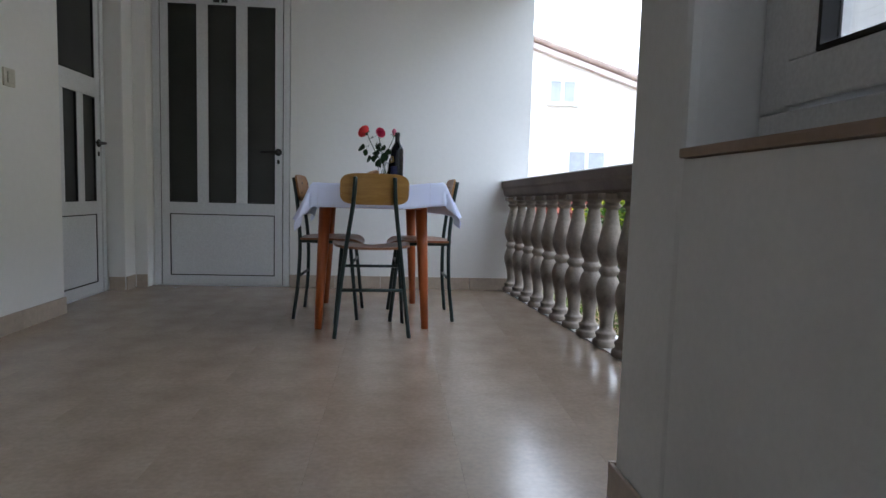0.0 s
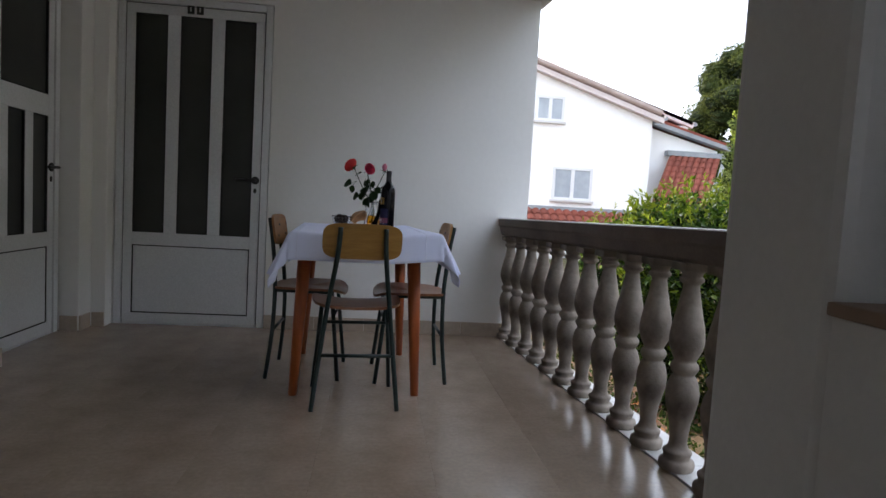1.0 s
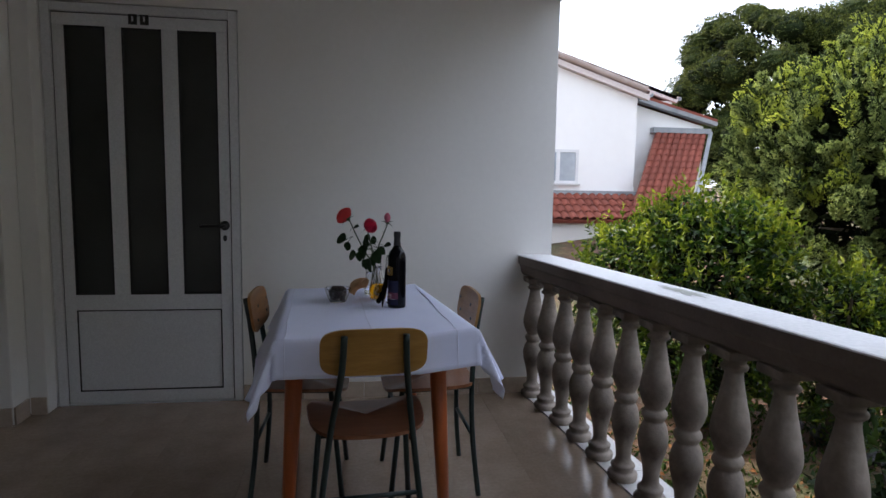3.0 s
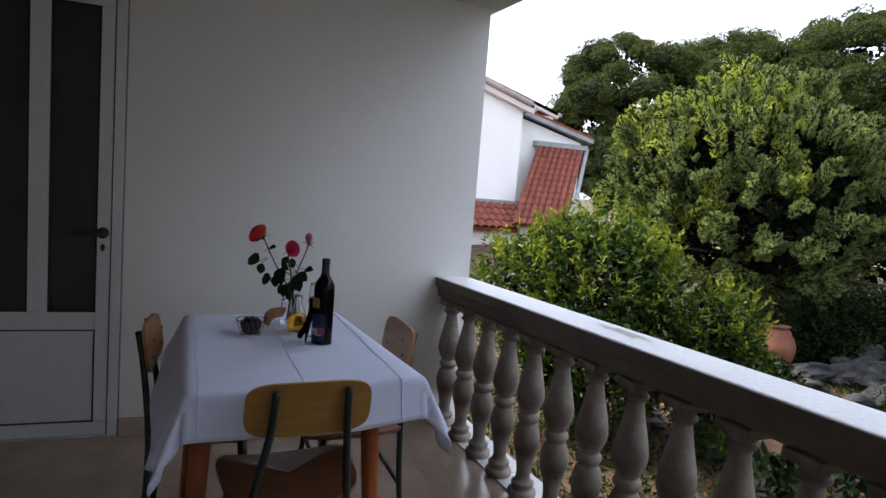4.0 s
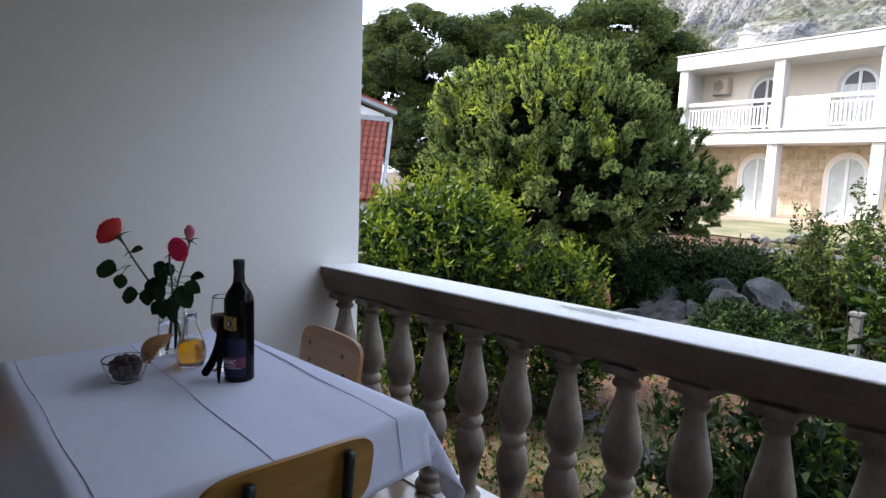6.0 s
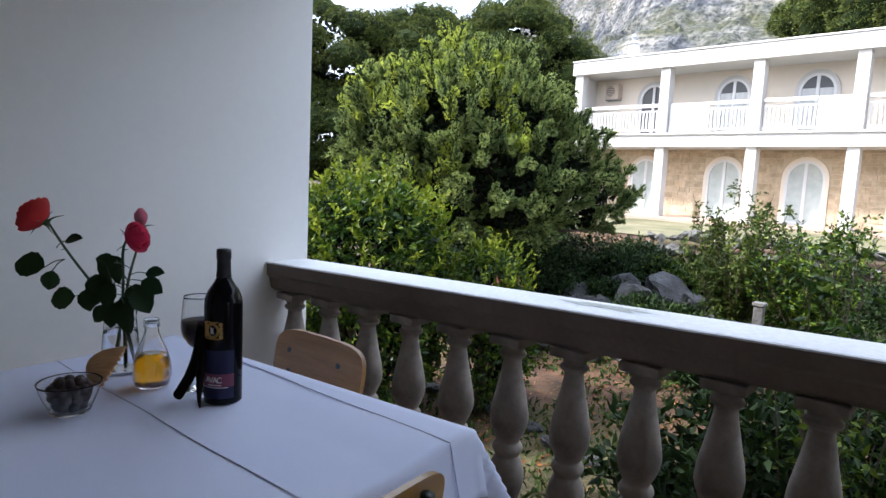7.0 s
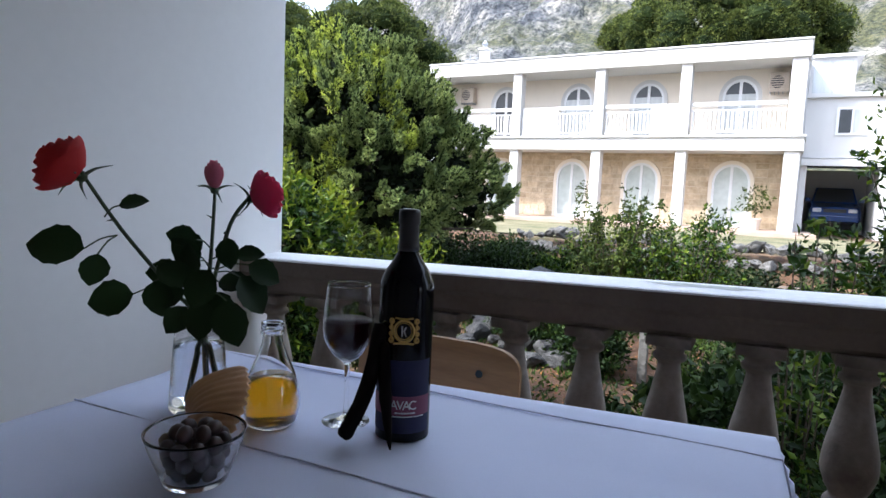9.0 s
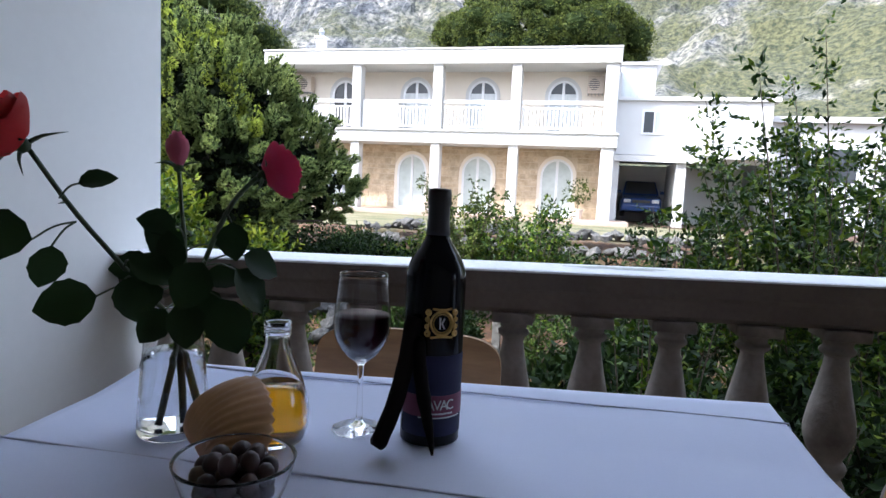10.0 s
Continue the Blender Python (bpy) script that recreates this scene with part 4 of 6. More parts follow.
def scallop():
    """Fan shell leaning on the carafe."""
    bm = bmesh.new()
    A, R = 72, 14
    for layer in (0, 1):
        grid = []
        for i in range(A + 1):
            a = radians(-68 + 136 * i / A)
            row = []
            for j in range(R + 1):
                s = j / R
                r = 0.078 * s * (1 - 0.18 * abs(a) / radians(68) * s)
                rib = 0.0024 * math.cos(i * math.pi / 2) * s
                row.append(bm.verts.new((r * math.sin(a), r * math.cos(a), 0.030 * (1 - (2 * s - 0.85) ** 2) * math.cos(a) + rib * 0.8 - layer * 0.0025)))
            grid.append(row)
        for i in range(A):
            for j in range(R):
                f = (grid[i][j], grid[i + 1][j], grid[i + 1][j + 1], grid[i][j + 1])
                bm.faces.new(f if layer == 0 else f[::-1])
        if layer == 0:
            top = grid
    for i in range(A):
        bm.faces.new((top[i][R], top[i + 1][R], grid[i + 1][R], grid[i][R]))
    for row_a, row_b in ((top[0], grid[0]), (top[A], grid[A])):
        for j in range(R):
            bm.faces.new((row_a[j], row_a[j + 1], row_b[j + 1], row_b[j]))
    bmesh.ops.remove_doubles(bm, verts=bm.verts[:], dist=0.0002)
    bmesh.ops.recalc_face_normals(bm, faces=bm.faces[:])
    ob = part("scallop_shell", bm, SHELL, smooth=True)
    ob.matrix_world = Matrix.Translation((0.735, -0.925, TZ + 0.012)) @ pose(0, 0, 0, 0, 0, -118) @ pose(0, 0, 0, 64, 0, 0) @ Matrix.Scale(1.18, 4)
    tagged(ob, "orange-brown fan-shaped scallop shell leaning on the carafe", "shell")


scallop()


def carob(points, radii, label):
    bm = tube(curve_points(points, 5), [radii[0] + (radii[1] - radii[0]) * min(1.0, k / radii[3]) * (1 + 0.06 * math.sin(k * 1.9)) for k in range(len(points) * 5 - 5)] + [radii[2]], 10)
    ob = part("carob_pod", bm, CAROB, smooth=True)
    tagged(ob, label, "carob pod", "carob pods")


Z0 = TZ + 0.011
carob([(0.824, -1.070, Z0), (0.829, -1.074, Z0 + 0.010), (0.845, -1.084, Z0 + 0.045), (0.856, -1.092, Z0 + 0.09), (0.859, -1.096, Z0 + 0.125), (0.863, -1.098, Z0 + 0.140)], (0.007, 0.0100, 0.002, 3), "dark curved carob pod leaning on the wine bottle")
carob([(0.840, -1.130, Z0 - 0.008), (0.840, -1.127, Z0 + 0.010), (0.846, -1.118, Z0 + 0.045), (0.855, -1.108, Z0 + 0.085), (0.857, -1.104, Z0 + 0.12)], (0.0010, 0.0080, 0.004, 11), "dark pointed carob pod leaning on the wine bottle")


# ---- vase of roses ----
VX, VY = 0.816, -0.826


def rose_vase():
    v = empty("glass_vase", on_table(VX, VY), "clear glass vase of water holding roses", "vase")
    outer = smooth_profile([(0.036, 0.0), (0.039, 0.002), (0.0395, 0.012), (0.037, 0.05), (0.033, 0.10), (0.0315, 0.120), (0.033, 0.128), (0.0335, 0.140)], 4)
    inner = smooth_profile([(0.0315, 0.140), (0.0298, 0.120), (0.0312, 0.10), (0.035, 0.05), (0.0372, 0.014), (0.033, 0.009), (0.004, 0.008)], 4)
    part("vase_glass", lathe(outer + inner, 40), CLEAR, v, smooth=True)
    part("water", lathe(smooth_profile([(0.004, 0.0082), (0.0328, 0.0093), (0.0368, 0.0145), (0.0347, 0.05), (0.0318, 0.095)], 4), 40), WATER, v, smooth=True)


rose_vase()


def rose_leaf(bm, at, way, up, length):
    """A serrated oval leaflet, cupped along the rib."""
    way, up = Vector(way).normalized(), Vector(up)
    side = way.cross(up).normalized()
    up = side.cross(way)
    n = 9
    rows = []
    for k in range(n + 1):
        s = k / n
        w = 0.40 * length * (math.sin(math.pi * min(1, s ** 0.85)) ** 0.75) if 0 < s < 1 else 0.0005
        w *= 1 + (0.05 if k % 2 else -0.03)
        c = Vector(at) + way * length * s - up * 0.10 * length * s * s
        rows.append([bm.verts.new(c + side * w * q + up * abs(q) * w * 0.22) for q in (-1, -0.5, 0, 0.5, 1)])
    for a, b in zip(rows, rows[1:]):
        for i in range(4):
            bm.faces.new((a[i], a[i + 1], b[i + 1], b[i]))


def rose_bloom(m, size, mat, parent, closed=False):
    """Spiral of cupped petals round a tight heart."""
    rng = random.Random(int(size * 1e4))
    layers = ((0.15, 1.0, 3), (0.25, 1.0, 4), (0.36, 0.97, 5), (0.46, 0.90, 5), (0.52, 0.76, 5)) if not closed else ((0.12, 1.0, 3), (0.18, 0.97, 3), (0.24, 0.9, 4))
    for li, (rad, hgt, count) in enumerate(layers):
        for k in range(count):
            bm = bmesh.new()
            a0 = 2 * math.pi * (k + 0.45 * li) / count
            span = 2 * math.pi / count * 0.80
            open_ = 0.012 * li if closed else 0.045 * li
            rows = []
            for i in range(8):
                s = i / 7
                r = size * (rad * (0.30 + 1.05 * math.sin(0.25 + s * 2.05)) + open_ * (0.5 * s + s ** 4))
                z = size * hgt * s * (1 - 0.07 * li * s)
                row = []
                for j in range(7):
                    q = 2 * j / 6 - 1
                    narrow = (0.45 + 0.55 * math.sin(min(1.0, s * 1.25) * math.pi / 2)) * (1 - 0.35 * max(0, s - 0.75) / 0.25 * abs(q))
                    ang = a0 + q * span * narrow
                    tip = -0.10 * size * q * q * max(0, s - 0.5) + 0.045 * size * s * noise.noise((q * 2.5 + k, s * 3, li)) + 0.06 * size * max(0, s - 0.7) * (1 - abs(q))
                    row.append(bm.verts.new((r * math.cos(ang), r * math.sin(ang), z + tip)))
                rows.append(row)
            for p, q2 in zip(rows, rows[1:]):
                for j in range(6):
                    bm.faces.new((p[j], p[j + 1], q2[j + 1], q2[j]))
            bmesh.ops.transform(bm, matrix=m, verts=bm.verts[:])
            part("petal", bm, mat, parent, smooth=True)
    cal = bmesh.new()
    lathe([(0.02 * size, -0.22 * size), (0.13 * size, -0.16 * size), (0.16 * size, -0.04 * size), (0.12 * size, 0.03 * size)], 10, m, cal)
    part("calyx", cal, STEM, parent, smooth=True)
    sep = bmesh.new()
    for k in range(5):
        a = 2 * math.pi * k / 5
        d = Vector((math.cos(a), math.sin(a), -0.55 if k % 2 else 0.25))
        pts = curve_points([Vector((0, 0, -0.05 * size)) + d * 0.08 * size, d * 0.38 * size, d * 0.72 * size + Vector((0, 0, -0.10 * size))], 3)
        tube([m @ p for p in pts], [0.05 * size, 0.05 * size, 0.045 * size, 0.035 * size, 0.022 * size, 0.012 * size, 0.004 * size][:len(pts)], 5, sep)
    part("sepal", sep, STEM, parent)


def rose(stem, leaves, bloom, size, mat, label, closed=False):
    r = empty("rose", pose(0, 0, 0), label, "rose", "roses in the vase")
    pts = curve_points(stem, 5)
    part("stem", tube(pts, [0.0032 - 0.0008 * k / len(pts) for k in range(len(pts))], 7), STEM, r, smooth=True)
    for k in range(4, len(pts) - 4, 4):
        th = bmesh.new()
        d = (pts[k + 1] - pts[k]).normalized()
        o = d.orthogonal()
        o.rotate(Matrix.Rotation(k * 2.1, 3, d))
        tube([pts[k] + o * 0.002, pts[k] + o * 0.008 + d * 0.002], [0.0016, 0.0002], 5, th)
        part("thorn", th, STEM, r)
    for at, node, way, length in leaves:
        bm = bmesh.new()
        tube(curve_points([node, (Vector(node) + Vector(at)) / 2 + Vector((0, 0, 0.004)), at], 3), 0.0011, 5, bm)
        part("leaf_stalk", bm, STEM, r)
        bm = bmesh.new()
        q = int(length * 1e4) + int(abs(at[0]) * 1e4)
        rose_leaf(bm, at, way, (-0.66 + 0.5 * math.sin(q), -0.60 + 0.5 * math.cos(1.7 * q), 0.45 + 0.35 * math.sin(2.3 * q)), length * (0.95 if len(leaves) < 8 else 0.78))
        part("leaf", bm, ROSE_LEAF, r, smooth=True)
    axis = (pts[-1] - pts[-4]).normalized() if bloom is None else Vector(bloom).normalized()
    m = Matrix.Translation(pts[-1] + axis * 0.2 * size) @ axis.to_track_quat("Z", "Y").to_matrix().to_4x4()
    rose_bloom(m, size, mat, r, closed)


# Directions in the vase: P(across the view, away from it, up), seen from the near end of the table.
AX, AW = Vector((0.62, -0.78, 0)), Vector((0.78, 0.62, 0))


def P(u, w, z):
    q = Vector((VX, VY, TZ + z)) + AX * u + AW * w
    return tuple(q)


def D(u, w, z):
    return tuple(AX * u + AW * w + Vector((0, 0, z)))


rose([P(0.008, 0.0, 0.012), P(0.0, 0.003, 0.12), P(-0.035, -0.015, 0.175), P(-0.092, -0.022, 0.250), P(-0.132, -0.028, 0.314)],
     [(P(-0.128, -0.05, 0.228), P(-0.092, -0.04, 0.245), D(-1, 0.0, 0.10), 0.072), (P(-0.112, -0.05, 0.222), P(-0.092, -0.04, 0.245), D(-0.25, 0.0, -1), 0.046), (P(-0.090, -0.04, 0.283), P(-0.106, -0.045, 0.268), D(0.9, 0.0, 0.25), 0.038),
      (P(-0.075, -0.035, 0.168), P(-0.036, -0.015, 0.176), D(-1, 0.0, -0.22), 0.062), (P(-0.045, -0.04, 0.205), P(-0.05, -0.02, 0.195), D(0.7, -0.1, -0.3), 0.055), (P(-0.05, -0.035, 0.185), P(-0.04, -0.015, 0.18), D(0.3, -0.3, -0.9), 0.05)],
     D(-0.70, -0.25, 0.50), 0.050, ROSE_RED, "coral red rose in the glass vase")
rose([P(-0.012, 0.0, 0.012), P(0.006, -0.006, 0.12), P(0.028, -0.035, 0.20), P(0.052, -0.075, 0.268), P(0.074, -0.100, 0.298)],
     [(P(0.050, -0.09, 0.250), P(0.045, -0.085, 0.255), D(0.1, -0.2, -1), 0.042), (P(0.060, -0.05, 0.195), P(0.030, -0.045, 0.20), D(0.55, 0, -0.8), 0.062), (P(0.045, -0.06, 0.165), P(0.020, -0.035, 0.17), D(0.25, -0.2, -1), 0.066),
      (P(0.025, -0.06, 0.205), P(0.030, -0.045, 0.20), D(-0.4, -0.1, -0.8), 0.058), (P(0.07, -0.04, 0.21), P(0.032, -0.05, 0.205), D(0.8, 0.1, -0.45), 0.05)],
     D(0.85, -0.08, 0.28), 0.037, ROSE_PINK, "deep pink rose nodding over the vase")
rose([P(0.02, 0.008, 0.02), P(0.006, 0.004, 0.12), P(0.012, 0.012, 0.20), P(0.010, 0.045, 0.255), P(0.008, 0.07, 0.300)],
     [(P(0.005, -0.025, 0.212), P(0.012, 0.01, 0.2), D(-0.65, -0.2, 0.55), 0.058), (P(-0.012, -0.03, 0.172), P(0.010, 0.005, 0.165), D(-0.9, -0.1, -0.3), 0.062), (P(0.010, -0.04, 0.160), P(0.008, 0, 0.15), D(0.0, -0.3, -1), 0.066),
      (P(0.045, 0.02, 0.215), P(0.014, 0.012, 0.21), D(0.9, 0.0, 0.1), 0.052), (P(-0.005, 0.01, 0.215), P(0.010, 0.01, 0.20), D(-0.5, 0.1, 0.8), 0.054), (P(0.000, -0.02, 0.24), P(0.012, 0.015, 0.225), D(-0.8, -0.1, 0.2), 0.05),
      (P(0.03, -0.03, 0.185), P(0.010, 0.01, 0.18), D(0.7, -0.2, 0.0), 0.058), (P(-0.02, -0.015, 0.195), P(0.010, 0.01, 0.19), D(-0.9, -0.1, 0.0), 0.058), (P(0.02, -0.03, 0.17), P(0.01, 0.0, 0.16), D(0.5, -0.2, -0.8), 0.062),
      (P(0.0, -0.03, 0.195), P(0.01, 0.0, 0.18), D(-0.2, -0.2, 0.9), 0.055), (P(-0.01, -0.03, 0.15), P(0.01, 0.0, 0.15), D(-0.6, -0.2, -0.8), 0.055)],
     D(-0.05, 0.05, 1), 0.041, ROSE_BUD, "pink rosebud standing above the vase", True)


# ==== the garden and the houses ====
def ground_z(x, y):
    """Garden level: low by the house, rising in steps to the terrace of the far house."""
    def sm(a, b, v):
        q = min(1.0, max(0.0, (v - a) / (b - a)))
        return q * q * (3 - 2 * q)
    z = -1.35 + 0.55 * sm(4.0, 11.0, x) + 0.85 * sm(12.6, 14.2, x) * sm(60, 30, abs(y))
    z += 0.55 * sm(6, 16, y) * (1 - sm(9, 14, x))
    z += 0.05 * noise.noise((x * 0.8, y * 0.8, 0)) * (1 if x > 2 else 0)
    return z


def ground_sheet():
    xs = [-3000, -800, -200, -60, -20, -9] + [2 + 0.4 * k for k in range(60)] + [28, 34, 45, 70, 150, 400, 1000, 3000]
    ys = [-3000, -800, -200, -60, -30, -20] + [-14 + 0.5 * k for k in range(72)] + [26, 34, 60, 120, 300, 900, 3000]
    bm = bmesh.new()
    g = [[bm.verts.new((x, y, ground_z(x, y))) for y in ys] for x in xs]
    for a, b in zip(g, g[1:]):
        for j in range(len(ys) - 1):
            bm.faces.new((a[j], b[j], b[j + 1], a[j + 1]))
    structure("ground", bm, GROUND, "reddish garden soil with patches of grass", "ground")
    bm = bmesh.new()
    xs2, ys2 = [14.3 + 0.5 * k for k in range(15)], [-8 + 1.0 * k for k in range(24)]
    g = [[bm.verts.new((x, y, ground_z(x, y) + 0.03)) for y in ys2] for x in xs2]
    for a, b in zip(g, g[1:]):
        for j in range(len(ys2) - 1):
            bm.faces.new((a[j], b[j], b[j + 1], a[j + 1]))
    structure("lawn", bm, LAWN, "sunlit dry lawn before the far house", "lawn")


ground_sheet()


def mountain():
    rng = np.random.default_rng(3)
    bm = bmesh.new()
    A, R = 260, 120
    g = []
    for i in range(A + 1):
        az = radians(38 + 100 * i / A)
        deg = math.degrees(az)
        q = min(1.0, max(0.0, (deg - 46) / 22))
        el = radians(5 + 25 * q * q * (3 - 2 * q) - 5 * max(0, (deg - 105) / 30))
        row = []
        for j in range(R + 1):
            s = j / R
            d = 110 + 700 * s
            x, y = d * math.sin(az), d * math.cos(az)
            h = math.tan(el) * 810 * s ** 1.45
            amp = 70 * min(1, s * 1.8)
            n = noise.fractal((x * 0.006, y * 0.006, 1.7), 0.9, 2.1, 7)
            ridge = 1 - abs(noise.fractal((x * 0.010, y * 0.010, 5.2), 0.8, 2.0, 6))
            h += amp * (0.55 * n + 0.5 * (ridge - 0.7)) + 6 * noise.noise((x * 0.05, y * 0.05, 0)) * s
            row.append(bm.verts.new((x, y, h - 2)))
        g.append(row)
    for a, b in zip(g, g[1:]):
        for j in range(R):
            bm.faces.new((a[j], a[j + 1], b[j + 1], b[j]))
    bmesh.ops.recalc_face_normals(bm, faces=bm.faces[:])
    structure("backdrop_mountain", bm, MOUNTAIN, "grey karst mountain with green scrub", "mountain")


mountain()


# ---- plants ----
def rough_trunk(name, points, radii, parent, seg=9):
    bm = tube(curve_points(points, 4), [radii[0] + (radii[1] - radii[0]) * k / (4 * (len(points) - 1)) for k in range(4 * (len(points) - 1) + 1)], seg)
    for v in bm.verts:
        v.co += 0.25 * radii[1] * Vector((noise.noise(v.co * 6), noise.noise(v.co * 6 + Vector((9, 0, 0))), 0))
    return part(name, bm, BARK, parent, smooth=True)


def shell_points(rng, n, lumps, inner=0.72):
    """Points in the outer layer of a crown made of overlapping lumps (x, y, z, rx, ry, rz)."""
    lumps = np.array(lumps, float)
    weight = (lumps[:, 3] * lumps[:, 4] + lumps[:, 4] * lumps[:, 5] + lumps[:, 3] * lumps[:, 5])
    pts, outs = [], []
    while sum(len(p) for p in pts) < n:
        k = rng.choice(len(lumps), size=n, p=weight / weight.sum())
        d = unit(rng.normal(size=(n, 3)))
        r = inner + (1 - inner) * rng.random((n, 1)) ** 0.6
        p = lumps[k, :3] + d * lumps[k, 3:] * r
        q = (((p[:, None] - lumps[None, :, :3]) / lumps[None, :, 3:]) ** 2).sum(-1)
        q[np.arange(n), k] = 9
        keep = q.min(1) > (inner * 0.95) ** 2
        pts.append(p[keep])
        outs.append(unit(d / lumps[k, 3:])[keep])
    return np.concatenate(pts)[:n], np.concatenate(outs)[:n]


def tufts(rng, centres, outs, per, spread, droop, leaf_len, leaf_wid, tuft_len, jitter=0.7):
    """Leaf blades in tufts: each tuft runs outwards and sinks by droop."""
    n = len(centres)
    axis = unit(outs + rng.normal(size=(n, 3)) * 0.35 + np.array([0, 0, -droop]))
    c = np.repeat(centres, per, 0)
    ax = np.repeat(axis, per, 0)
    s = rng.random((n * per, 1))
    size = np.repeat(rng.uniform(0.6, 1.25, (n, 1)), per, 0)
    base = c + ax * s * tuft_len * size + rng.normal(size=(n * per, 3)) * spread * size * (1.05 - 0.75 * s)
    way = unit(ax + rng.normal(size=(n * per, 3)) * jitter)
    k = n * per
    return base, way, sides_for(rng, way), leaf_len * rng.uniform(0.6, 1.3, k), leaf_wid * rng.uniform(0.7, 1.25, k)


def spindles(rng, base, axis, length, girth, name, mat, parent, rings=6, seg=7, rough=0.25):
    """Solid tapering bodies with an uneven skin, the core of plumes and puffs."""
    n = len(base)
    s1 = unit(np.cross(axis, unit(rng.normal(size=(n, 3)))))
    s2 = np.cross(axis, s1)
    s = np.linspace(0.02, 0.98, rings)
    a = np.arange(seg) * 2 * np.pi / seg
    r = np.sin(np.pi * s)[None, :, None] ** 0.6 * (1 + rough * rng.uniform(-1, 1, (n, rings, seg))) * girth[:, None, None]
    v = base[:, None, None] + axis[:, None, None] * (s[None, :, None, None] * length[:, None, None, None])
    v = v + (np.cos(a)[None, None, :, None] * s1[:, None, None] + np.sin(a)[None, None, :, None] * s2[:, None, None]) * r[..., None]
    i, j = np.meshgrid(np.arange(rings - 1), np.arange(seg), indexing="ij")
    q = np.stack([i * seg + j, i * seg + (j + 1) % seg, (i + 1) * seg + (j + 1) % seg, (i + 1) * seg + j], -1).reshape(-1, 4)
    f = (q[None] + (np.arange(n) * rings * seg)[:, None, None]).reshape(-1, 4)
    me = bpy.data.meshes.new(name)
    me.from_pydata(v.reshape(-1, 3).tolist(), [], f.tolist())
    me.materials.append(mat)
    ob = new(name, me)
    ob.parent = parent
    return ob


def plumes(rng, centres, outs, per, name, mat, parent, label=""):
    """Tight tapering plumes of scale leaves."""
    n = len(centres)
    axis = unit(outs * 0.7 + np.array([0, 0, 0.7]) + rng.normal(size=(n, 3)) * 0.28)
    ln = rng.uniform(0.26, 0.74, (n, 1)) ** 1.25
    # Every plume is a main foxtail with smaller ones set along it.
    sub_n = 9
    s = rng.uniform(0.05, 0.75, (n * sub_n, 1))
    side = rng.normal(size=(n * sub_n, 3))
    big = np.repeat(axis, sub_n, 0)
    tail = np.concatenate([axis, unit(big + 0.75 * unit(side - big * (side * big).sum(1, keepdims=True)))])
    root = np.concatenate([centres, np.repeat(centres, sub_n, 0) + big * s * np.repeat(ln, sub_n, 0)])
    tl = np.concatenate([ln, 0.32 * np.repeat(ln, sub_n, 0) * rng.uniform(0.7, 1.2, (n * sub_n, 1))])
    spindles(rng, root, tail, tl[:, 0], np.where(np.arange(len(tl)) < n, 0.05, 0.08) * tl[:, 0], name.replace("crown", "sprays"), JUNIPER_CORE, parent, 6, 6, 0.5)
    centres, axis, ln, n = root, tail, tl, len(root)
    per = per // 4
    ax, L = np.repeat(axis, per, 0), np.repeat(ln, per, 0)
    s = rng.random((n * per, 1)) ** 0.8
    off = rng.normal(size=(n * per, 3))
    off -= ax * (off * ax).sum(1, keepdims=True)
    off = unit(off)
    girth = np.where(np.arange(n * per) < n // 10 * per, 0.17, 0.30)[:, None] * np.repeat(ln, per, 0) * np.sin(np.pi * np.clip(s * 0.85 + 0.12, 0, 1)) * rng.uniform(0.5, 1.0, (n * per, 1))
    base = np.repeat(centres, per, 0) + ax * s * L + off * girth - np.array([0, 0, 1.0]) * 0.16 * s ** 3 * L
    way = unit(ax * 0.75 + off * 0.55 + rng.normal(size=(n * per, 3)) * 0.25)
    k = n * per
    leaf_mesh(name, base, way, sides_for(rng, way), 0.036 * rng.uniform(0.6, 1.3, k), 0.017 * rng.uniform(0.7, 1.3, k), mat, parent, label, bend=0.25)


